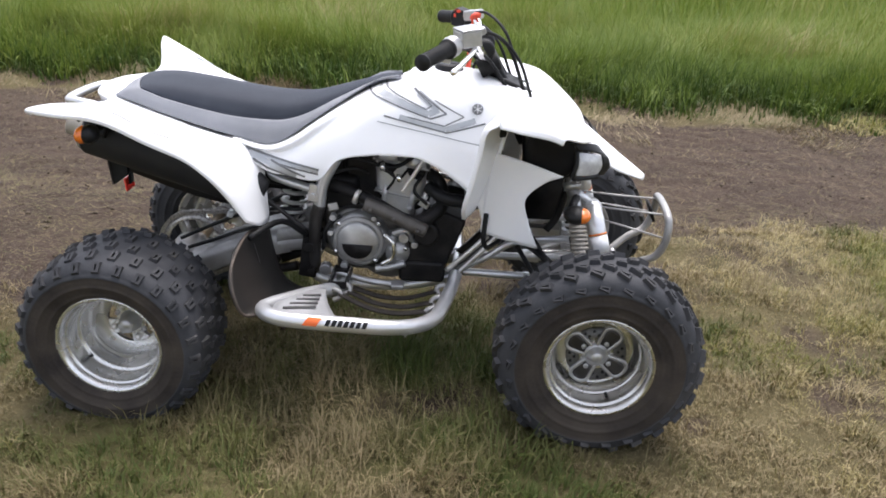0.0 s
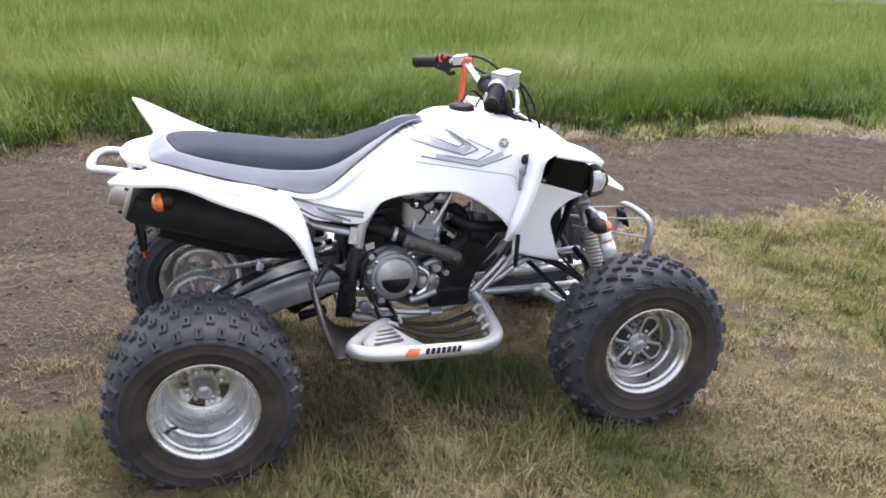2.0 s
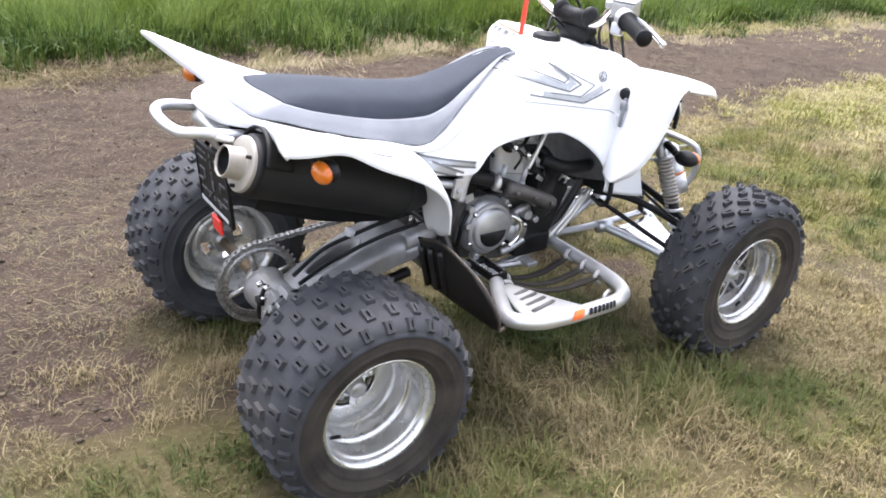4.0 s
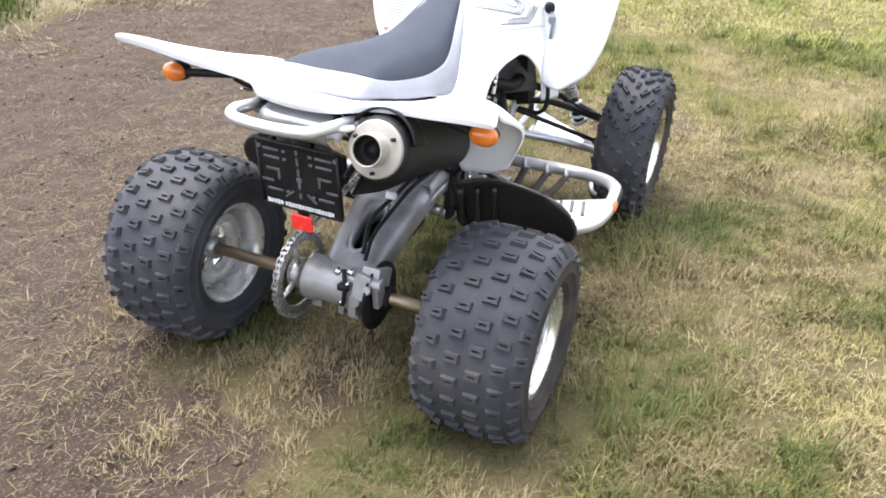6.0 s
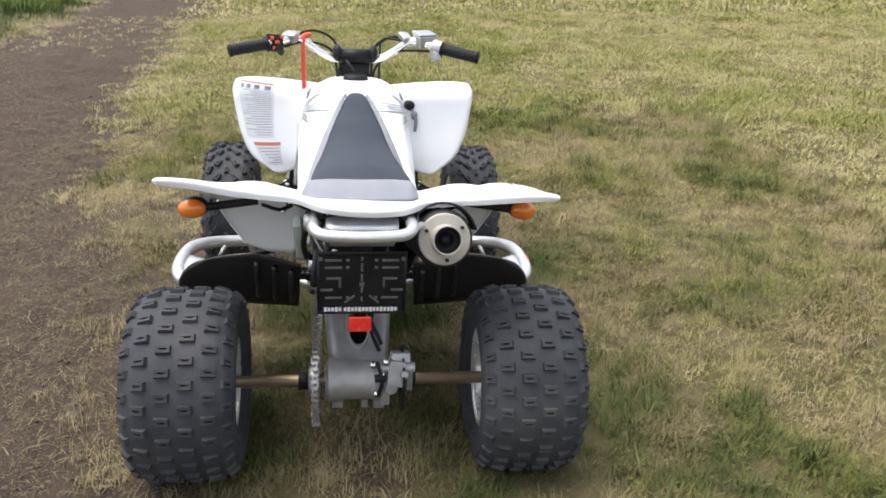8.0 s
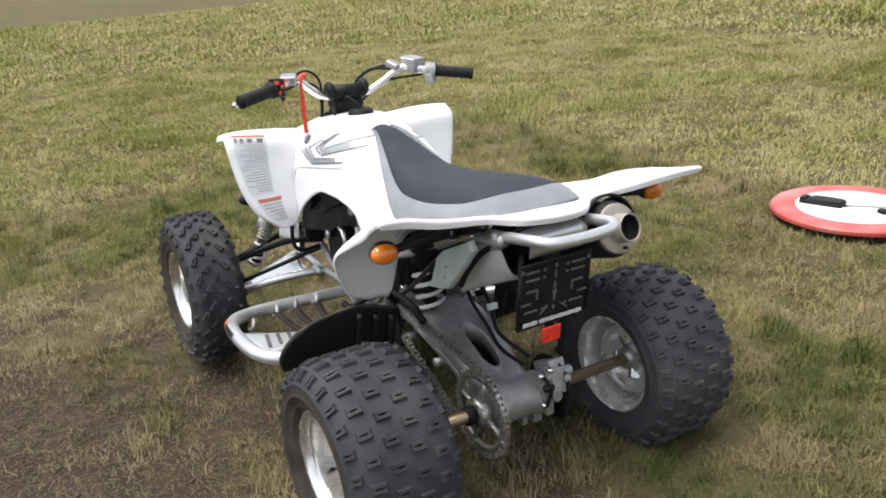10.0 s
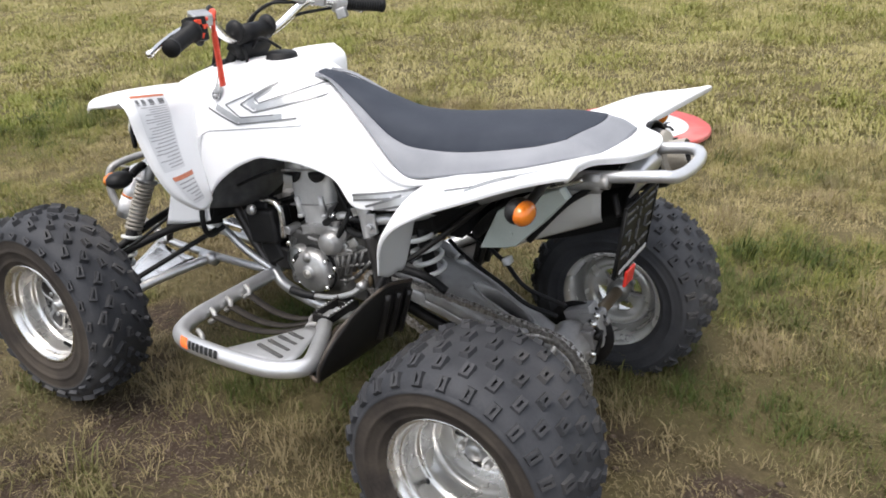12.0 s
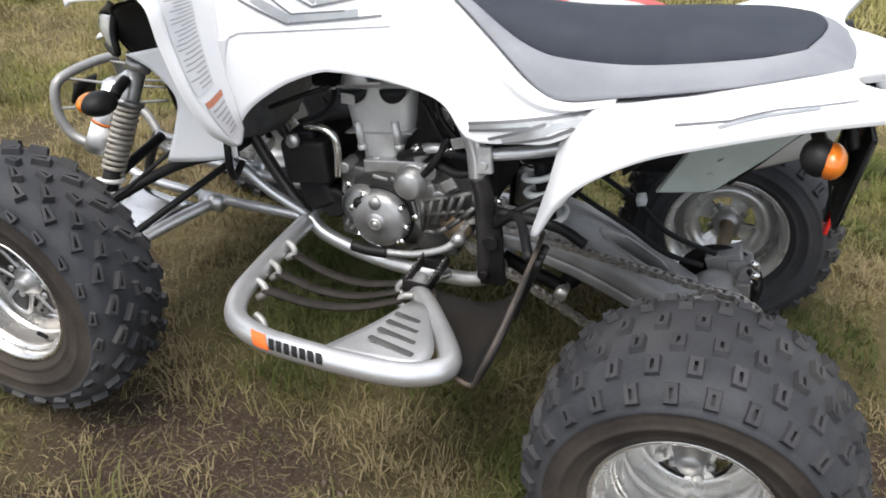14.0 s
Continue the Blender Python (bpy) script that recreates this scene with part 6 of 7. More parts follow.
# front bumper
hoop = [(0.74, 0.070, 0.330), (0.80, 0.100, 0.372), (0.848, 0.112, 0.398), (0.872, 0.115, 0.445), (0.877, 0.108, 0.495), (0.874, 0.085, 0.522), (0.874, 0.0, 0.529)]
bump = [tube(hoop + [(x, -y, z) for x, y, z in reversed(hoop[:-1])], 0.0115, 12, 80)]
bmp = part("front_bumper", bump[0], GREYCAST, quad, "grey tubular front bumper loop")
for s_ in (1, -1):
    part("bumper_stay", tube([(0.60, s_ * 0.06, 0.535), (0.74, s_ * 0.065, 0.524), (0.870, s_ * 0.07, 0.518)], 0.0032, 8), GREYCAST, bmp)
    part("bumper_stay", tube([(0.60, s_ * 0.06, 0.505), (0.74, s_ * 0.085, 0.482), (0.872, s_ * 0.112, 0.458)], 0.0032, 8), GREYCAST, bmp)
part("bumper_grille", box((0.85, 0.045, 0.487), (0.008, 0.07, 0.055), turn(0, -20, 0)), DARK, bmp)


# foot rests: bars, nets, heel guards
def nerf(s):
    bar = part("nerf_bar", sided(joined(tube([(0.255, 0.085, 0.278), (0.245, 0.20, 0.285), (0.226, 0.35, 0.297), (0.208, 0.425, 0.304), (0.165, 0.495, 0.318), (0.10, 0.540, 0.333), (0.02, 0.562, 0.345), (-0.10, 0.568, 0.350), (-0.185, 0.555, 0.348), (-0.235, 0.515, 0.343), (-0.228, 0.465, 0.336), (-0.15, 0.34, 0.312), (-0.085, 0.245, 0.288), (-0.07, 0.20, 0.280)], 0.0205, 14, 160),
                                        tube([(-0.07, 0.22, 0.28), (-0.10, 0.12, 0.26)], 0.013, 8)), s), SILVER, quad, "silver nerf bar with foot net")
    part("heel_plate", sided(joined(grid(sheet([[(-0.03, 0.555, 0.350), (-0.12, 0.555, 0.355), (-0.21, 0.530, 0.353)], [(-0.075, 0.45, 0.340), (-0.13, 0.46, 0.347), (-0.205, 0.475, 0.350)], [(-0.105, 0.33, 0.322), (-0.13, 0.335, 0.325), (-0.15, 0.36, 0.330)]], 10, 10))), s), SILVER, bar, thick=0.004)
    # bars laid on the plate, their dark colour standing in for shaded openings
    each("slot", [sided(box((-0.128 - 0.004 * k, 0.405 + 0.034 * k, 0.3415 + 0.0052 * k), (0.050 + 0.012 * k, 0.010, 0.004), turn(9, 0, -12)), s) for k in range(4)], CRANK, bar, smooth=False)
    clips = []
    for x, y in ((0.243, 0.22), (0.234, 0.30), (0.222, 0.37), (0.165, 0.47)):
        clips.append(tube([(x - 0.015, y - 0.012, 0.305), (x - 0.032, y - 0.006, 0.300), (x - 0.038, y, 0.288), (x - 0.022, y + 0.006, 0.276)], 0.0075, 6))
    for x, y in ((-0.085, 0.25), (-0.105, 0.29)):
        clips.append(tube([(x + 0.012, y, 0.306), (x + 0.032, y + 0.004, 0.302), (x + 0.036, y + 0.01, 0.288), (x + 0.016, y + 0.014, 0.278)], 0.0075, 6))
    each("net_hook", [sided(q, s) for q in clips], GREYCAST, bar)

    def strap(a, b, sag):
        P = spline([a, [(a[i] * 2 + b[i]) / 3 - (0, 0, sag)[i] for i in range(3)], [(a[i] + b[i] * 2) / 3 - (0, 0, sag)[i] for i in range(3)], b], 14)
        return grid(np.stack([P + (0.0, 0.0115, 0.0), P - (0.0, 0.0115, 0.0)], 1))
    part("foot_net", sided(joined(strap((0.205, 0.22, 0.287), (-0.045, 0.225, 0.283), 0.026), strap((0.198, 0.30, 0.291), (-0.055, 0.262, 0.290), 0.028), strap((0.185, 0.37, 0.297), (-0.075, 0.30, 0.299), 0.026)), s), STRAP, bar, "dark rubber foot net straps", thick=0.004)
    # emblem: an orange slanted patch and a dark strip in place of the maker's name, wrapped on the tube
    bar_line = spline([(-0.235, 0.515, 0.343), (-0.185, 0.555, 0.348), (-0.10, 0.568, 0.350), (0.02, 0.562, 0.345), (0.10, 0.540, 0.333), (0.165, 0.495, 0.318), (0.208, 0.425, 0.304)], 61)

    def wrap(x0, x1, lift, a0, a1, skew):
        rows = []
        for t in np.linspace(0, 1, 10):
            row = []
            for a in np.linspace(a0, a1, 6):
                x = x0 + (x1 - x0) * t + skew * (a - a0)
                yc, zc = np.interp(x, bar_line[:, 0], bar_line[:, 1]), np.interp(x, bar_line[:, 0], bar_line[:, 2])
                row.append((x, yc + (0.0205 + lift) * math.cos(a), zc + (0.0205 + lift) * math.sin(a)))
            rows.append(row)
        return grid(np.array(rows))
    o0, p0 = (0.082, 0.046) if s > 0 else (-0.080, 0.046)
    part("orange_emblem", sided(wrap(o0, o0 - 0.036, 0.002, 0.0, 1.1, 0.014), s), EMBLEM, bar)
    for k in range(7):
        part("print_bar", sided(wrap(p0 - 0.0155 * k, p0 - 0.0155 * k - 0.0115, 0.002, 0.15, 0.95, 0.008), s), BLACK, bar)
    # foot peg with teeth
    teeth = [box((-0.085 + dx, 0.16 + 0.013 * k, 0.318), (0.004, 0.005, 0.008)) for k in range(8) for dx in (-0.024, 0.024)]
    part("foot_peg", sided(joined(box((-0.085 - 0.024, 0.205, 0.306), (0.006, 0.115, 0.022)), box((-0.085 + 0.024, 0.205, 0.306), (0.006, 0.115, 0.022)), box((-0.085, 0.262, 0.306), (0.05, 0.006, 0.022)), box((-0.085, 0.15, 0.30), (0.05, 0.03, 0.02))), s), DARK, bar, "black foot peg with bright teeth", smooth=False)
    tagged(part("peg_teeth", sided(joined(*teeth), s), ALU, bar, smooth=False), kind="stuff")
    guard = [[(-0.105, 0.21, 0.272), (-0.155, 0.33, 0.296), (-0.222, 0.462, 0.318), (-0.232, 0.482, 0.322)],
             [(-0.20, 0.185, 0.250), (-0.235, 0.33, 0.275), (-0.278, 0.495, 0.318), (-0.284, 0.515, 0.325)],
             [(-0.262, 0.18, 0.285), (-0.283, 0.33, 0.320), (-0.305, 0.510, 0.360), (-0.302, 0.530, 0.370)],
             [(-0.290, 0.175, 0.36), (-0.312, 0.33, 0.405), (-0.325, 0.490, 0.420), (-0.318, 0.508, 0.420)],
             [(-0.305, 0.17, 0.43), (-0.325, 0.31, 0.475), (-0.332, 0.425, 0.468), (-0.326, 0.455, 0.455)]]
    hg = part("heel_guard", sided(grid(sheet(guard, 24, 20)), s), MUDGUARD, bar, "muddy black plastic heel guard", thick=0.005)
    part("guard_lip", sided(tube([(-0.105, 0.21, 0.272), (-0.155, 0.33, 0.296), (-0.232, 0.482, 0.322), (-0.284, 0.515, 0.325), (-0.302, 0.530, 0.370), (-0.318, 0.508, 0.420), (-0.326, 0.455, 0.455), (-0.325, 0.31, 0.475), (-0.305, 0.17, 0.43)], 0.0045, 8, 60), s), WORN, hg, "scuffed edge of the heel guard")
    part("guard_stay", sided(tube([(-0.20, 0.125, 0.40), (-0.26, 0.20, 0.47), (-0.318, 0.33, 0.468)], 0.009, 8), s), BLACK, hg)
    each("guard_rib", [sided(tube([(-0.285 - 0.005 * k, 0.20 + 0.05 * k, 0.30 + 0.012 * k), (-0.318 - 0.004 * k, 0.20 + 0.05 * k, 0.42 + 0.016 * k)], 0.009, 6), s) for k in range(3)], UPRIGHT, hg)


mirrored(nerf)
part("brake_pedal", joined(tube([(-0.14, -0.150, 0.305), (-0.08, -0.160, 0.292), (0.0, -0.168, 0.280), (0.07, -0.172, 0.276)], 0.0105, 8), box((0.085, -0.185, 0.282), (0.04, 0.045, 0.014)), disc_between((-0.14, -0.135, 0.305), (-0.14, -0.165, 0.305), 0.018, 14)), CAST, quad, "cast aluminium brake pedal", bevel=0.003)

# steering
stem = part("steering_stem", joined(tube([(0.305, 0, 0.945), (0.36, 0, 0.86), (0.44, 0, 0.70)], 0.024, 12), box((0.315, 0, 0.925), (0.06, 0.10, 0.045), turn(0, -30, 0)), tube([(0.33, 0.03, 0.93), (0.37, 0.035, 0.87)], 0.014, 8), tube([(0.33, -0.03, 0.93), (0.37, -0.035, 0.87)], 0.014, 8)), BLACK, quad, "black steering stem and clamp")
bar_path = [(0.155, 0.405, 0.993), (0.205, 0.30, 1.008), (0.245, 0.225, 1.022), (0.265, 0.185, 1.022), (0.292, 0.115, 0.972), (0.302, 0.065, 0.952), (0.303, 0, 0.950)]
bar_path = bar_path + [(x, -y, z) for x, y, z in reversed(bar_path[:-1])]
hb = part("handlebar", tube(bar_path, 0.0125, 12, 90), ALU, quad, "bright aluminium handlebar")
part("bar_pad", joined(tube([(0.300, -0.058, 0.962), (0.300, 0.058, 0.962)], 0.026, 16, 2, True, None, False), ball((0.300, 0.062, 0.972), (0.030, 0.018, 0.030)), ball((0.300, -0.062, 0.972), (0.030, 0.018, 0.030)), tube([(0.318, -0.04, 0.93), (0.318, 0.04, 0.93)], 0.022, 12, 2, True, None, False)), BLACK, hb, "black rubber bar pad")


def bar_end(s):
    g0, g1 = np.array((0.153, 0.409, 0.9925)), np.array((0.208, 0.293, 1.009))
    gl = float(np.linalg.norm(g1 - g0))
    prof = [(0.0, 0.0), (0.021, 0.0), (0.021, 0.008)]
    for k in range(13):
        h0 = 0.010 + (gl - 0.02) * k / 13
        prof += [(0.0182, h0), (0.0182, h0 + 0.003), (0.0197, h0 + 0.0035), (0.0197, h0 + 0.0065)]
    prof += [(0.0182, gl - 0.006), (0.026, gl - 0.004), (0.026, gl + 0.003), (0.012, gl + 0.004)]
    gv, gf = lathe(prof, sides=20, axis="z")
    q = Vector(g1 - g0).to_track_quat("Z", "Y").to_matrix()
    part("grip", sided((gv @ np.array(q).T + g0, gf), s), BLACK, hb, "black ribbed rubber grip")
    part("lever", sided(joined(tube([(0.272, 0.225, 1.012), (0.275, 0.27, 1.005), (0.255, 0.34, 0.990), (0.232, 0.40, 0.975)], 0.0068, 8), ball((0.230, 0.405, 0.974), (0.010, 0.010, 0.009), 6, 8)), s), ALU, hb, "bright aluminium lever")
    if s > 0:
        part("clutch_perch", joined(box((0.258, 0.215, 1.028), (0.05, 0.05, 0.03), turn(0, -10, -25)), tube([(0.26, 0.19, 1.035), (0.275, 0.235, 1.03)], 0.014, 8)), CAST, hb, "white and silver lever perch", bevel=0.010)
        sw_ = part("switch_housing", joined(box((0.222, 0.268, 1.010), (0.042, 0.048, 0.055), turn(0, 15, -25)), tube([(0.21, 0.26, 0.995), (0.23, 0.25, 0.975), (0.25, 0.245, 0.98)], 0.008, 6)), BLACK, hb, "black switch housing with red buttons", bevel=0.006)
        each("red_button", [box((0.203, 0.275, 1.030), (0.012, 0.012, 0.010)), box((0.200, 0.258, 1.018), (0.010, 0.014, 0.010)), box((0.199, 0.268, 0.998), (0.010, 0.010, 0.012)), box((0.21, 0.245, 1.033), (0.012, 0.01, 0.008))], REDCORD, sw_, smooth=False)
    else:
        mc = part("master_cylinder", joined(box((0.255, -0.235, 1.030), (0.055, 0.065, 0.040), turn(0, -8, 25)), box((0.255, -0.235, 1.053), (0.06, 0.07, 0.008), turn(0, -8, 25)), tube([(0.265, -0.20, 1.02), (0.275, -0.16, 1.01)], 0.012, 8)), CAST, hb, "silver brake fluid reservoir", bevel=0.010)
        part("throttle_housing", joined(tube([(0.208, -0.293, 1.009), (0.222, -0.262, 1.014)], 0.027, 14, 2, True, None, False), box((0.20, -0.27, 0.985), (0.03, 0.03, 0.03), turn(0, 15, 25))), CAST, hb, bevel=0.004)
        part("mirror_boss", box((0.275, -0.17, 1.035), (0.05, 0.035, 0.022), turn(0, -20, 25)), CAST, hb, bevel=0.006)


mirrored(bar_end)
cables = [tube([(0.24, 0.22, 1.03), (0.30, 0.14, 1.045), (0.36, 0.07, 1.00), (0.40, 0.05, 0.90), (0.42, 0.06, 0.84)], 0.0045, 6), tube([(0.23, 0.24, 1.0), (0.28, 0.16, 1.01), (0.34, 0.08, 0.97), (0.39, 0.06, 0.86)], 0.0045, 6),
          tube([(0.25, -0.21, 1.03), (0.31, -0.13, 1.03), (0.37, -0.07, 0.98), (0.42, -0.06, 0.86)], 0.0055, 6), tube([(0.22, -0.25, 1.0), (0.28, -0.15, 0.985), (0.33, -0.08, 0.93), (0.38, -0.06, 0.85)], 0.0045, 6),
          tube([(0.26, -0.19, 1.02), (0.33, -0.10, 1.02), (0.40, -0.09, 0.95), (0.44, -0.09, 0.85)], 0.0045, 6), tube([(0.33, 0.02, 0.93), (0.29, 0.05, 0.93), (0.27, 0.06, 0.90), (0.28, 0.065, 0.875)], 0.004, 6)]
each("control_cable", cables, BLACK, hb)
part("shroud_plate", joined(box((0.40, 0, 0.868), (0.10, 0.12, 0.02), turn(0, 22, 0))), BLACK, stem, bevel=0.008)
part("tank_cap", joined(lathe([(0.0, 0.016), (0.034, 0.016), (0.040, 0.012), (0.042, 0.0), (0.047, -0.004)], (0.20, 0, 0.902), 32, "z"), tube([(0.20, 0.0, 0.925), (0.24, 0.03, 0.955), (0.29, 0.02, 0.92)], 0.004, 6)), BLACK, quad, "black fuel cap with breather hose")
cord = part("tether_cord", joined(tube([(0.262, 0.172, 1.03), (0.258, 0.176, 1.0), (0.255, 0.178, 0.95), (0.252, 0.178, 0.90), (0.250, 0.176, 0.862)], 0.0055, 8), coil((0.258, 0.176, 0.99), (0.250, 0.176, 0.855), 0.0055, 0.003, 24, 5), tube([(0.275, 0.155, 1.035), (0.262, 0.172, 1.032), (0.255, 0.18, 1.02)], 0.009, 8)), REDCORD, quad, "red coiled kill-switch cord hanging from the handlebar")
part("key_tag", joined(disc_between((0.286, 0.158, 0.838), (0.287, 0.162, 0.840), 0.014, 18), tube([(0.285, 0.165, 0.85), (0.275, 0.168, 0.868), (0.262, 0.172, 0.89)], 0.002, 5)), CAST, cord)


# ---- ground ----
def lattice(seed):
    return np.random.RandomState(seed).rand(256, 256)


def value_noise(x, y, scale, seed, octaves=3):
    """Smooth noise, 0..1."""
    total, amp, norm = np.zeros_like(x, dtype=float), 1.0, 0.0
    for o in range(octaves):
        L = lattice(seed + o)
        u, v = x * scale * 2 ** o + 1000.3, y * scale * 2 ** o + 1000.7
        i, j = np.floor(u).astype(int), np.floor(v).astype(int)
        f, g = u - i, v - j
        f, g = f * f * (3 - 2 * f), g * g * (3 - 2 * g)
        a, b = L[i % 256, j % 256], L[(i + 1) % 256, j % 256]
        c, d = L[i % 256, (j + 1) % 256], L[(i + 1) % 256, (j + 1) % 256]
        total += amp * (a * (1 - f) * (1 - g) + b * f * (1 - g) + c * (1 - f) * g + d * f * g)
        norm += amp
        amp *= 0.5
    return total / norm


def ramp(a, b, t):
    s = np.clip((t - a) / (b - a), 0, 1)
    return s * s * (3 - 2 * s)


def beyond(x, y):
    """Distance across the track, less where its far edge swings away."""
    return y - 0.42 - 0.22 * ramp(1.2, 2.4, x)


def track(x, y):
    """How much of the ground is bare earth, 0..1."""
    wob = (value_noise(x, y, 0.9, 11) - 0.5) * 0.7 + (value_noise(x, y, 4.0, 15) - 0.5) * 0.5 + (value_noise(x, y, 14.0, 18) - 0.5) * 0.3
    edge = np.interp(x, [-3, -1.4, -1.0, -0.7, 0.0, 0.5, 1.0, 2.3, 3.4, 5.0, 9.0], [-0.35, -0.12, 0.18, 0.50, 0.74, 0.92, 1.12, 1.42, 1.60, 1.90, 2.1])
    lane = ramp(edge - 0.42, edge + 0.36, y + wob * 0.95) * (1 - ramp(3.25, 3.65, beyond(x, y) + wob * 0.6))
    lane = lane * (1 - 0.22 * ramp(4.6, 13.0, x + wob * 2.5))
    spot = np.exp(-(((x - 0.27) / 0.50) ** 2 + ((y - 0.56) / 0.24) ** 2)) * 0.95
    spot2 = np.exp(-(((x - 0.08) / 0.26) ** 2 + ((y + 0.40) / 0.13) ** 2)) * 0.6
    spot3 = np.exp(-(((x + 0.75) / 0.28) ** 2 + ((y + 0.01) / 0.14) ** 2)) * 0.7
    worn = ramp(0.54, 0.72, value_noise(x, y, 2.3, 21, 3) + 0.13 * ramp(0.15, 0.7, y)) * 0.85 * ramp(-1.6, -0.6, y) * (1 - ramp(1.2, 2.2, x))
    return np.clip(np.maximum.reduce([worn, lane, spot + wob * 0.3 * (spot > 0.1), spot2, spot3]), 0, 1)


def lush_and_shade(x, y):
    """Green against dry, 0..1; raised under the bike too, in place of its shade."""
    n = value_noise(x, y, 0.8, 31) * 0.6 + value_noise(x, y, 2.6, 35) * 0.4
    far = ramp(3.7, 4.5, beyond(x, y) + (value_noise(x, y, 1.2, 41) - 0.5) * 0.7)
    # second bump: darker green under the bike, painted in for its shade
    band = 1.4 * np.exp(-(((x - 0.75) / 1.6) ** 2 + ((y + 0.85) / 0.60) ** 2)) + 0.8 * np.exp(-((x / 0.7) ** 2 + (y / 0.35) ** 2))
    return np.clip(np.maximum(ramp(0.36, 0.72, n) * 0.62 + band * ramp(0.25, 0.6, n) * 0.5, far), 0, 1)


def height(x, y):
    h = (value_noise(x, y, 1.3, 51) - 0.5) * 0.035 + (value_noise(x, y, 9.0, 55, 2) - 0.5) * 0.014
    h = h + (value_noise(x, y, 12.0, 57, 2) - 0.5) * 0.028 * track(x, y) * ramp(0.6, 1.2, y)
    return h * ramp(0.0, 0.3, np.abs(x) + np.abs(y)) - 0.06 * ramp(1.0, 1.8, y) + 0.05 * ramp(3.3, 4.2, beyond(x, y)) - 0.004


def axis_steps(lo, hi, fine, coarse_to):
    mid = np.arange(lo, hi + 1e-6, fine)
    steps, d, p = [], fine, hi
    while p < coarse_to:
        d *= 1.25
        p += d
        steps.append(p)
    steps = np.array(steps)
    return np.concatenate([lo + hi - steps[::-1], mid, steps])


gx, gy = axis_steps(-3.5, 6.0, 0.032, 900), axis_steps(-3.5, 5.0, 0.032, 900)
X, Y = np.meshgrid(gx, gy, indexing="ij")
Z = height(X, Y)
far_fade = ramp(10, 30, np.maximum(np.abs(X), np.abs(Y)))
Z = Z * (1 - far_fade)
nx, ny = X.shape
me = bpy.data.meshes.new("ground")
idx = np.arange(nx * ny).reshape(nx, ny)
quads = np.stack([idx[:-1, :-1], idx[1:, :-1], idx[1:, 1:], idx[:-1, 1:]], -1).reshape(-1, 4)
me.vertices.add(nx * ny)
me.vertices.foreach_set("co", np.stack([X, Y, Z], -1).reshape(-1).astype(np.float32))
me.loops.add(quads.size)
me.loops.foreach_set("vertex_index", quads.reshape(-1).astype(np.int32))
me.polygons.add(len(quads))
me.polygons.foreach_set("loop_start", np.arange(0, quads.size, 4, dtype=np.int32))
me.update(calc_edges=True)
for nm, arr in (("bare", track(X, Y)), ("lush_shade", lush_and_shade(X, Y))):
    me.attributes.new(nm, "FLOAT", "POINT").data.foreach_set("value", arr.reshape(-1).astype(np.float32))
me.materials.append(GROUND)
me.shade_smooth()
tagged(new("ground", me), "field of patchy dry grass crossed by a bare earth track", "ground", kind="structure")


def blades(name, x, y, length, width, lean, dry, mat, seed, label, category, bend=0.5, az=None):
    """Many single blades of grass in one mesh: five corners each."""
    rng = np.random.RandomState(seed)
    n = len(x)
    z = height(x, y) * (1 - ramp(10, 30, np.maximum(np.abs(x), np.abs(y)))) - 0.004
    az = rng.rand(n) * 2 * math.pi if az is None else az
    face = az + math.pi / 2 + (rng.rand(n) - 0.5) * 1.2
    dirx, diry = np.cos(az), np.sin(az)
    wx, wy = np.cos(face) * width / 2, np.sin(face) * width / 2
    l1, l2 = lean * (1 - bend), np.minimum(lean * (1 + bend), 1.75)
    mx, mz = length * 0.5 * np.sin(l1), length * 0.5 * np.cos(l1)
    tx, tz = mx + length * 0.5 * np.sin(l2), mz + length * 0.5 * np.cos(l2)
    V = np.zeros((n, 5, 3), np.float32)
    V[:, 0] = np.stack([x - wx, y - wy, z], 1)
    V[:, 1] = np.stack([x + wx, y + wy, z], 1)
    V[:, 2] = np.stack([x + dirx * mx + wx * 0.8, y + diry * mx + wy * 0.8, z + mz], 1)
    V[:, 3] = np.stack([x + dirx * mx - wx * 0.8, y + diry * mx - wy * 0.8, z + mz], 1)
    V[:, 4] = np.stack([x + dirx * tx, y + diry * tx, z + np.maximum(tz, 0.003)], 1)
    base = np.arange(n, dtype=np.int32)[:, None] * 5
    loops = (base + np.array([0, 1, 2, 3, 3, 2, 4], np.int32)).reshape(-1)
    starts = (np.arange(n, dtype=np.int32)[:, None] * 7 + np.array([0, 4], np.int32)).reshape(-1)
    m = bpy.data.meshes.new(name)
    m.vertices.add(n * 5)
    m.vertices.foreach_set("co", V.reshape(-1))
    m.loops.add(len(loops))
    m.loops.foreach_set("vertex_index", loops)
    m.polygons.add(len(starts))
    m.polygons.foreach_set("loop_start", starts)
    m.update(calc_edges=True)
    m.attributes.new("dry", "FLOAT", "POINT").data.foreach_set("value", np.repeat(dry, 5).astype(np.float32))
    m.materials.append(mat)
    return tagged(new(name, m), label, category, kind="stuff")


def scatter(rng, x0, x1, y0, y1, per_m2):
    n = int((x1 - x0) * (y1 - y0) * per_m2)
    return rng.uniform(x0, x1, n), rng.uniform(y0, y1, n)


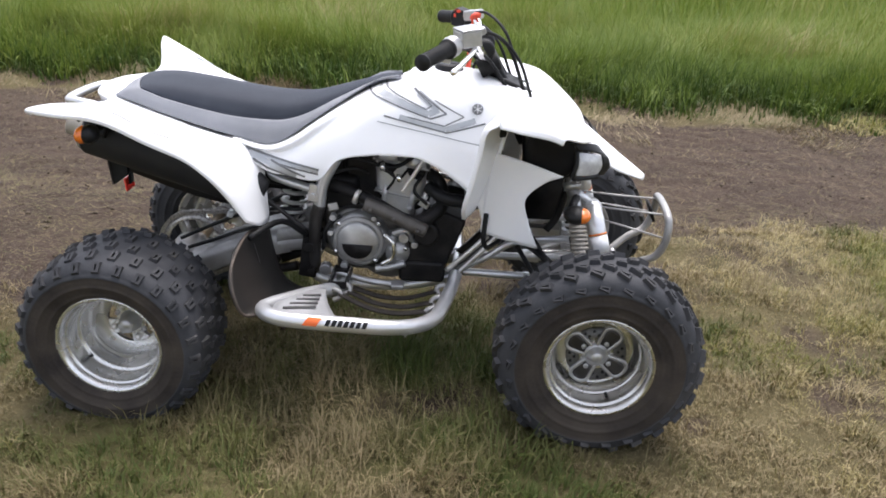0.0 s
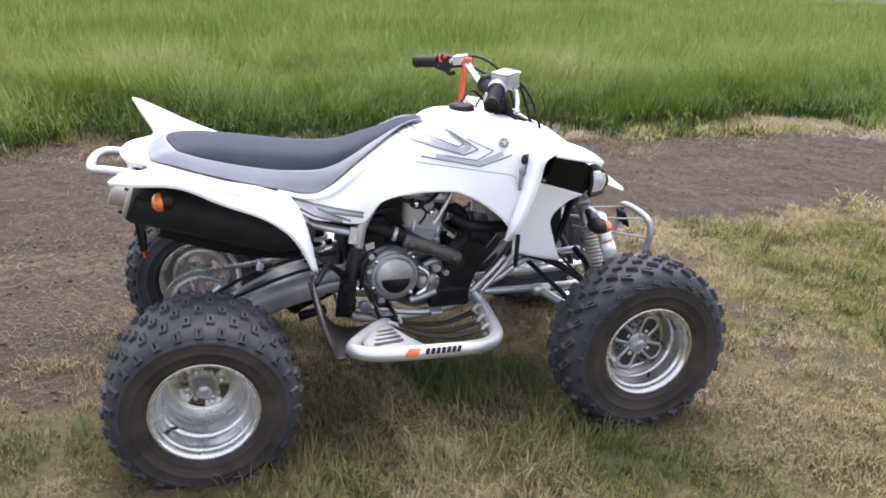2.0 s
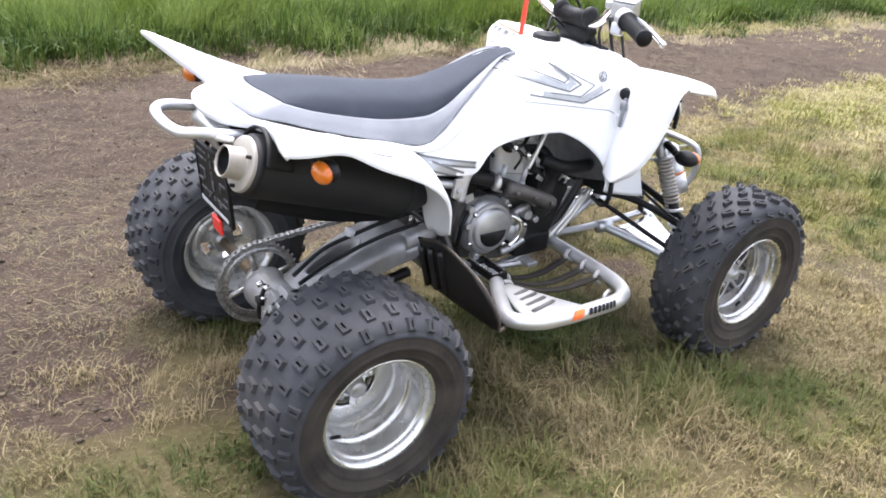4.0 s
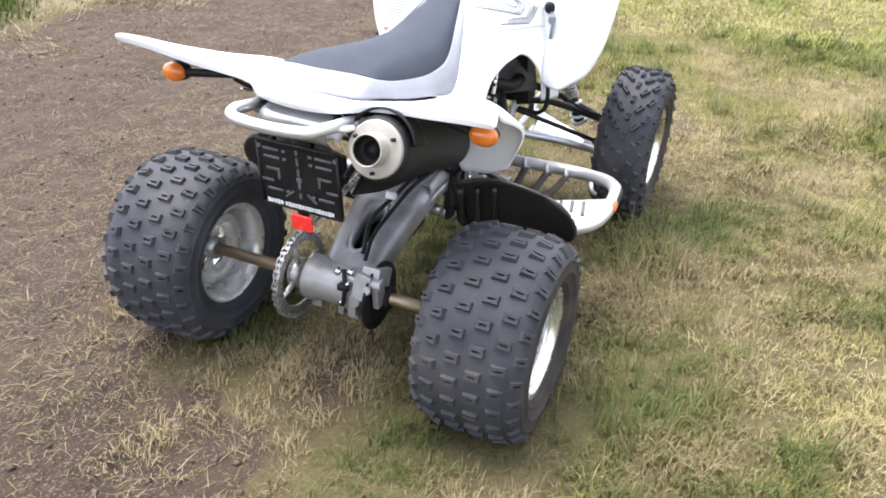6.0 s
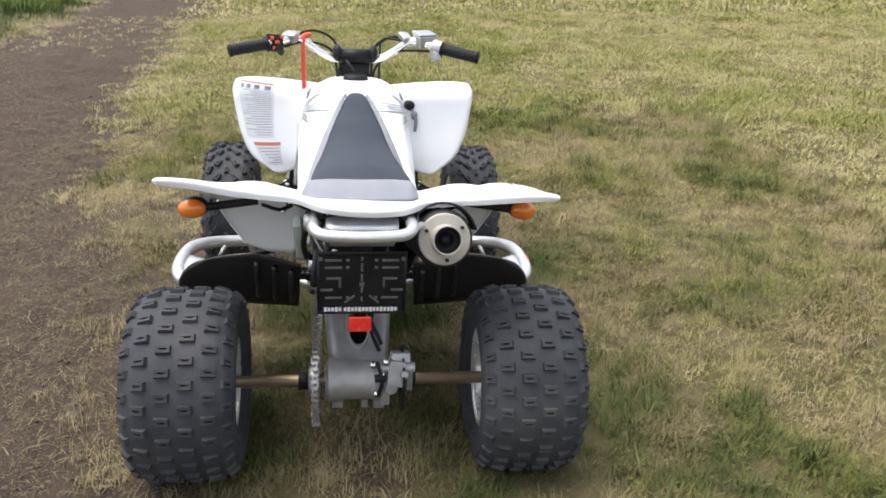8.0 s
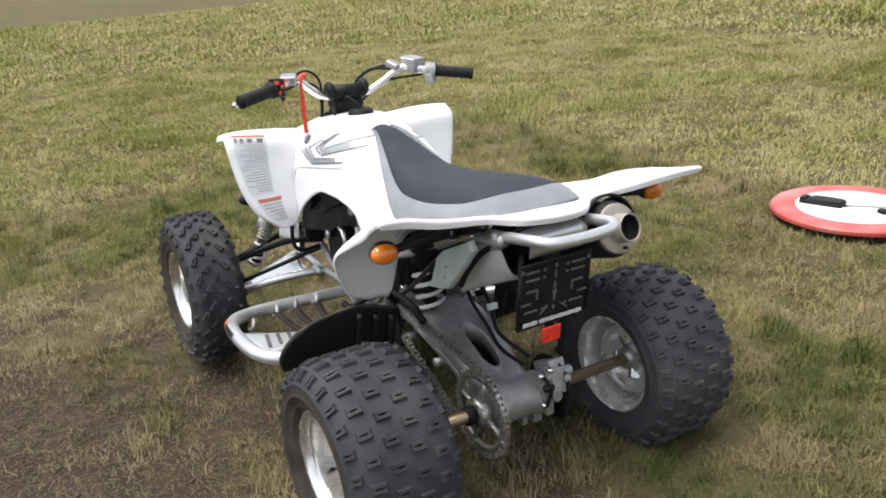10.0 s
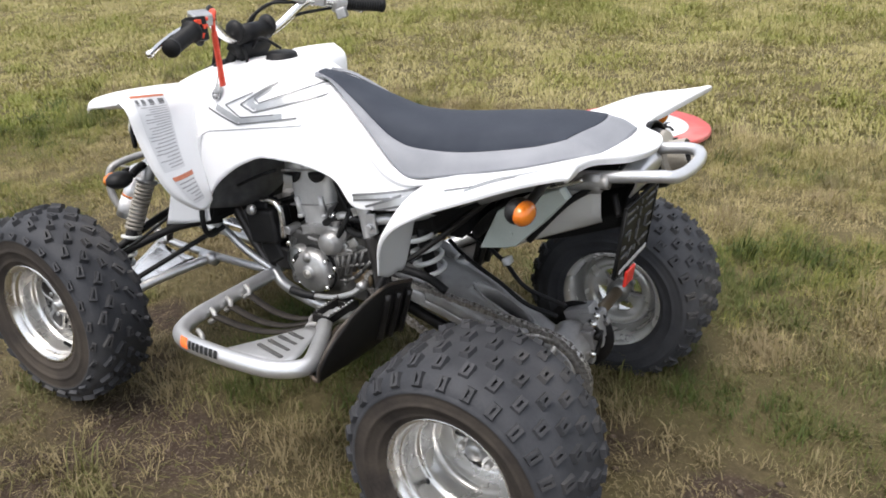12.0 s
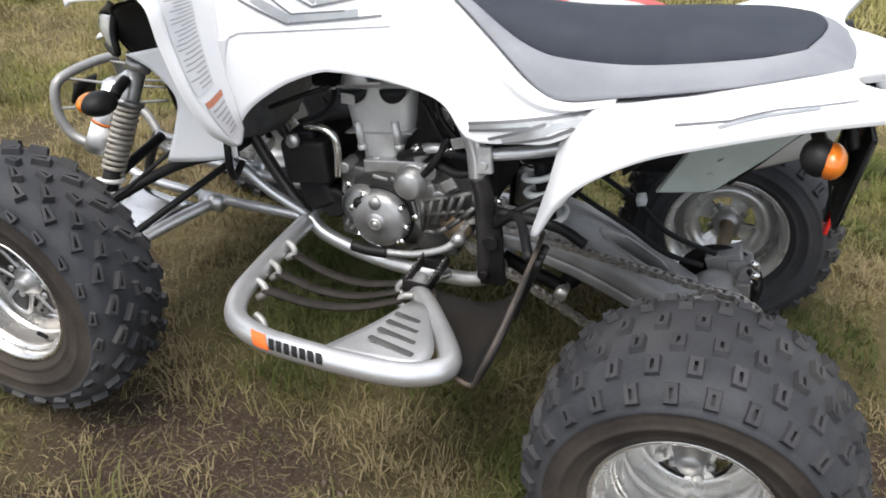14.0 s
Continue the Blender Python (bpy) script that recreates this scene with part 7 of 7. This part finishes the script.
def turf(name, zones, seed, size, width, per_tuft, spread, label, hole=None, mat=None, share=None, floor=0.15, patchy=0.42):
    """Grass in tufts whose blades fan out from one root and lie over the same way."""
    rng = np.random.RandomState(seed)
    xs, ys = [], []
    for z in zones:
        a, b = scatter(rng, *z)
        xs.append(a)
        ys.append(b)
    x, y = np.concatenate(xs), np.concatenate(ys)
    if hole:
        k = ~((x > hole[0]) & (x < hole[1]) & (y > hole[2]) & (y < hole[3]))
        x, y = x[k], y[k]
    clump = value_noise(x, y, 6.0, 61, 2)
    keep = rng.rand(len(x)) < np.clip((1 - track(x, y) * 1.03) * (floor + (1.5 - floor) * clump), 0.0, 1)
    if share:
        dryer = np.maximum(ramp(0.6, 1.4, -y + (value_noise(x, y, 2.0, 69) - 0.5) * 1.0), ramp(0.9, 1.9, x + (value_noise(x, y, 2.0, 69) - 0.5) * 1.0))
        keep &= (rng.rand(len(x)) < dryer) == (share == "dry")
    x, y, clump = x[keep], y[keep], clump[keep]
    n = len(x)
    lush_shade = np.clip(lush_and_shade(x, y) + (rng.rand(n) - 0.5) * 0.5, 0, 1)
    tone = np.clip(0.65 - lush_shade * 0.55 + (rng.rand(n) - 0.5) * 0.35 + track(x, y) * 0.55 + (ramp(0.3, 0.7, value_noise(x, y, 3.2, 65)) - 0.5) * patchy + (value_noise(x, y, 9.0, 68, 2) - 0.5) * patchy * 0.7 + 0.20 * ramp(-1.2, -1.9, y) + 0.16 * ramp(0.2, 0.9, y), 0, 1)
    lie = value_noise(x, y, 1.6, 67) * 12.0 + (rng.rand(n) - 0.5) * 2.5
    tall = size * (0.55 + 0.8 * rng.rand(n)) * (0.55 + 0.8 * lush_shade) * (0.4 + 1.1 * clump)
    x, y, tone, lie, tall, clump = (np.repeat(q, per_tuft) for q in (x, y, tone, lie, tall, clump))
    n = len(x)
    x, y = x + rng.randn(n) * spread, y + rng.randn(n) * spread
    k = np.hypot(x - 0.03, y + 2.525) > 0.395
    x, y, tone, lie, tall = x[k], y[k], tone[k], lie[k], tall[k]
    n = len(x)
    straw = rng.rand(n) < 0.16
    dry = np.clip(tone + (rng.rand(n) - 0.5) * 0.25 + straw * 0.3, 0, 1)
    length = tall * (0.6 + 0.7 * rng.rand(n))
    lean = np.where(straw, rng.uniform(1.0, 1.5, n), rng.uniform(0.35, 1.45, n))
    return blades(name, x, y, length, width * (0.7 + 0.6 * rng.rand(n)), lean, dry, mat or TURF, seed + 1, label, "grass", az=lie + rng.randn(n) * 1.4)


turf("short_grass", [(-2.7, 3.3, -2.7, 2.2, 1150)], 101, 0.070, 0.0029, 14, 0.018, "short patchy meadow grass mixed with dry straw", share="fresh", patchy=0.75)
turf("dry_grass", [(-2.7, 3.3, -2.7, 2.2, 1150)], 107, 0.066, 0.0029, 14, 0.018, "short yellow-green grass gone dry", mat=MEADOW, share="dry")
turf("grass_tufts", [(-2.7, 3.6, -2.8, 1.5, 62)], 109, 0.105, 0.0040, 34, 0.026, "taller tufts of green and yellow grass", patchy=0.9, floor=0.0)
turf("field_grass", [(-4.5, 10.0, -8.0, 2.6, 380), (3.0, 10.0, 2.6, 4.3, 380)], 103, 0.085, 0.0075, 9, 0.03, "short field grass, green and straw coloured", hole=(-2.7, 3.3, -2.7, 2.2), mat=FIELD, floor=0.7)
turf("far_field_grass", [(-10, 26, -28, -8, 50), (10, 26, -8, 2.6, 50), (-24, -4.5, -8, 1.6, 50), (-24, -10, -28, -8, 30)], 105, 0.13, 0.026, 7, 0.09, "far field grass, yellow-green", mat=FIELD, floor=0.9)
# trodden straw lying flat between the tufts
rng = np.random.RandomState(110)
x, y = scatter(rng, -2.8, 5.0, -3.2, 2.0, 3300)
k = (rng.rand(len(x)) < np.clip((1.25 * value_noise(x, y, 2.4, 63) - 0.2) * (1 + 1.2 * ramp(0.2, 0.9, y)), 0.05, 1)) & (np.hypot(x - 0.03, y + 2.525) > 0.415)
x, y = x[k], y[k]
n = len(x)
blades("trodden_straw", x, y, 0.058 * (0.3 + 1.0 * rng.rand(n)), 0.0020 * (0.6 + 0.8 * rng.rand(n)), rng.uniform(1.25, 1.56, n), np.clip(0.62 + (rng.rand(n) - 0.5) * 0.55, 0, 1), TURF, 111,
       "dry trodden straw lying between the grass", "straw", 0.1, value_noise(x, y, 1.6, 67) * 12.0 + rng.randn(n) * 0.8)
# dry verge along the tall grass
rng = np.random.RandomState(120)
x, y = scatter(rng, -6, 12, 3.1, 5.0, 4200)
k = rng.rand(len(x)) < ramp(2.95, 3.65, beyond(x, y) + (value_noise(x, y, 2.0, 71) - 0.5) * 1.3) * np.clip(3.2 * value_noise(x, y, 3.0, 73) - 1.15, 0.16, 1.0)
x, y = x[k], y[k]
n = len(x)
blades("verge_straw", x, y, 0.105 * (0.3 + 1.1 * rng.rand(n) ** 1.5), 0.005 * (0.6 + 0.8 * rng.rand(n)), rng.uniform(0.85, 1.56, n), np.clip(0.70 + (rng.rand(n) - 0.5) * 0.9, 0, 1), VERGE, 121, "dry mown straw along the tall grass", "straw", 0.2, value_noise(x, y, 1.1, 75) * 14.0 + rng.randn(n) * 0.9)
# straw scraps lying on the earth track
rng = np.random.RandomState(130)
x, y = scatter(rng, -3.5, 8.0, -0.9, 4.2, 2300)
k = rng.rand(len(x)) < (0.10 + 0.9 * track(x, y)) * (0.25 + 1.1 * value_noise(x, y, 2.0, 77)) * (1 + 0.8 * ramp(2.0, 3.2, y))
x, y = x[k], y[k]
n = len(x)
blades("straw_scraps", x, y, 0.050 * (0.25 + 1.7 * rng.rand(n) ** 3), 0.0026 * (0.5 + 0.9 * rng.rand(n)), rng.uniform(1.3, 1.56, n), np.clip(0.74 + (rng.rand(n) - 0.5) * 0.6, 0, 1), TURF, 131, "loose straw scraps on the earth track", "straw", 0.08)
# clods of earth on the track
rng = np.random.RandomState(135)
x, y = scatter(rng, -3.4, 6.0, -0.4, 4.0, 900)
k = rng.rand(len(x)) < track(x, y) * (0.2 + 0.8 * value_noise(x, y, 1.7, 79))
x, y = x[k], y[k]
n = len(x)
size = 0.0022 + 0.010 * rng.rand(n) ** 8
octa = np.array([(1, 0, 0), (0, 1, 0), (-1, 0, 0), (0, -1, 0), (0, 0, 0.8), (0, 0, -0.5)])
C = octa[None] * (0.6 + 0.8 * rng.rand(n, 6, 1)) * size[:, None, None]
ang = rng.rand(n) * 6.28
C = np.stack([C[:, :, 0] * np.cos(ang)[:, None] - C[:, :, 1] * np.sin(ang)[:, None], C[:, :, 0] * np.sin(ang)[:, None] + C[:, :, 1] * np.cos(ang)[:, None], C[:, :, 2]], -1)
C = C + np.stack([x, y, height(x, y) + size * 0.25], -1)[:, None]
tri = np.array([(0, 1, 4), (1, 2, 4), (2, 3, 4), (3, 0, 4), (1, 0, 5), (2, 1, 5), (3, 2, 5), (0, 3, 5)])
me = bpy.data.meshes.new("earth_clods")
loops = (tri[None] + np.arange(n)[:, None, None] * 6).reshape(-1).astype(np.int32)
me.vertices.add(n * 6)
me.vertices.foreach_set("co", C.reshape(-1).astype(np.float32))
me.loops.add(len(loops))
me.loops.foreach_set("vertex_index", loops)
me.polygons.add(len(loops) // 3)
me.polygons.foreach_set("loop_start", np.arange(0, len(loops), 3, dtype=np.int32))
me.update(calc_edges=True)
me.materials.append(CLOD)
tagged(new("earth_clods", me), "small crumbled clods of dry brown earth", "soil clods", kind="stuff")
# tall green grass beyond the track
rng = np.random.RandomState(140)
xa, ya = scatter(rng, -7, 13, 3.9, 5.7, 3600)
xb, yb = scatter(rng, -7, 13, 5.7, 8.8, 1500)
x1_, y1_ = np.concatenate([xa, xb]), np.concatenate([ya, yb])
k = rng.rand(len(x1_)) < ramp(3.8, 4.4, beyond(x1_, y1_) + (value_noise(x1_, y1_, 1.6, 81) - 0.5) * 1.5)
x1_, y1_ = x1_[k], y1_[k]
n = len(x1_)
cl = value_noise(x1_, y1_, 1.1, 85)
lie = value_noise(x1_, y1_, 0.9, 89) * 14
blades("tall_grass", x1_, y1_, (0.36 + 0.32 * rng.rand(n)) * (0.4 + 1.05 * cl) * (0.5 + 0.5 * ramp(4.0, 5.3, beyond(x1_, y1_))), 0.010 * (0.6 + 0.9 * rng.rand(n)), rng.uniform(0.2, 1.35, n),
       np.clip(0.06 + 0.35 * cl + 0.45 * value_noise(x1_, y1_, 0.5, 91) + 0.16 * ramp(4.3, 5.6, beyond(x1_, y1_)) + (rng.rand(n) - 0.5) * 0.5, 0, 1), TALL, 141, "dense tall green grass beyond the track", "tall grass", 0.5, lie + rng.randn(n) * 1.0)
# darker grass hanging over the verge
rng = np.random.RandomState(145)
x, y = scatter(rng, -7, 13, 3.5, 5.6, 3400)
k = rng.rand(len(x)) < np.clip(value_noise(x, y, 1.4, 93) * 1.8 - 0.35, 0, 1) * ramp(3.5, 4.1, beyond(x, y) + (value_noise(x, y, 1.6, 81) - 0.5) * 1.5)
x, y = x[k], y[k]
n = len(x)
blades("verge_grass", x, y, (0.06 + 0.30 * rng.rand(n)) * (0.4 + 0.6 * ramp(3.4, 4.1, beyond(x, y))), 0.009 * (0.6 + 0.8 * rng.rand(n)), rng.uniform(0.2, 1.3, n), rng.rand(n), WEED, 146, "dark green grass at the edge of the track", "grass", 0.5, -math.pi / 2 + rng.randn(n) * 1.1)
rng = np.random.RandomState(150)
x2_, y2_ = scatter(rng, -24, 34, 4.2, 36, 90)
k = (y2_ > 8.8) | (x2_ < -7) | (x2_ > 13)
x2_, y2_ = x2_[k], y2_[k]
n = len(x2_)
cl = value_noise(x2_, y2_, 0.7, 87)
blades("far_tall_grass", x2_, y2_, (0.36 + 0.3 * rng.rand(n)) * (0.65 + 0.6 * cl), 0.035 * (0.6 + 0.8 * rng.rand(n)), rng.uniform(0.05, 0.6, n),
       np.clip(0.36 + 0.5 * cl + (rng.rand(n) - 0.5) * 0.4, 0, 1), TALL, 151, "tall green grass running into the distance", "tall grass")

# ---- the round sign lying in the grass ----
sign_ob = part("traffic_sign", lathe([(0.0, 0.0), (0.378, 0.0), (0.387, 0.006), (0.387, 0.022), (0.381, 0.028), (0.270, 0.029)], sides=96, axis="z"), SIGN_RED, None, "", smooth=False)
sign_ob.matrix_basis = pose(0.03, -2.525, 0.018, 1.0, -0.8, 20)
tagged(sign_ob, "round white sign with red rim lying flat on grass", "traffic sign")
part("white_field", lathe([(0.0, 0.0305), (0.271, 0.0305), (0.271, 0.027)], sides=80, axis="z"), SIGN_WHITE, sign_ob, "white centre of the sign")
pouch = part("pouch", joined(box((0, 0, 0.010), (0.200, 0.088, 0.020)), box((-0.02, 0.0, 0.023), (0.150, 0.070, 0.008)), box((0.088, 0.0, 0.020), (0.028, 0.060, 0.018))), BLACK, None, bevel=0.006)
pouch.matrix_basis = pose(0.155, -2.45, 0.050, 0, 0, 16)
tagged(pouch, "black leather pouch lying on the round sign", "pouch")
part("flap_seam", tube([(-0.085, -0.030, 0.0275), (0.0, -0.034, 0.0280), (0.05, -0.030, 0.0275)], 0.002, 6), SEAT_GREY, pouch)
part("strap", tube([(-0.098, 0.02, 0.012), (-0.118, 0.01, 0.008), (-0.100, -0.01, 0.010)], 0.004, 6), BLACK, pouch)
rod = part("thin_rod", tube([(0, 0, 0.003), (0.10, 0.006, 0.004), (0.21, 0.0, 0.003)], 0.0035, 6), SEAT_GREY, None)
rod.matrix_basis = pose(0.050, -2.495, 0.050, 0, 0, 211)
tagged(rod, "thin grey rod lying on the round sign", "rod")
keys = part("key_bunch", joined(tube([(0, 0, 0.006), (0.03, 0.012, 0.010), (0.07, 0.0, 0.006)], 0.006, 6), box((-0.01, 0.004, 0.010), (0.035, 0.028, 0.016), turn(0, 0, 30)), tube([(0, 0, 0.012), (-0.01, 0.03, 0.018)], 0.004, 6)), DARK, None)
keys.matrix_basis = pose(-0.125, -2.505, 0.050, 0, 0, 150)
tagged(keys, "small dark bunch of keys on the round sign", "keys")
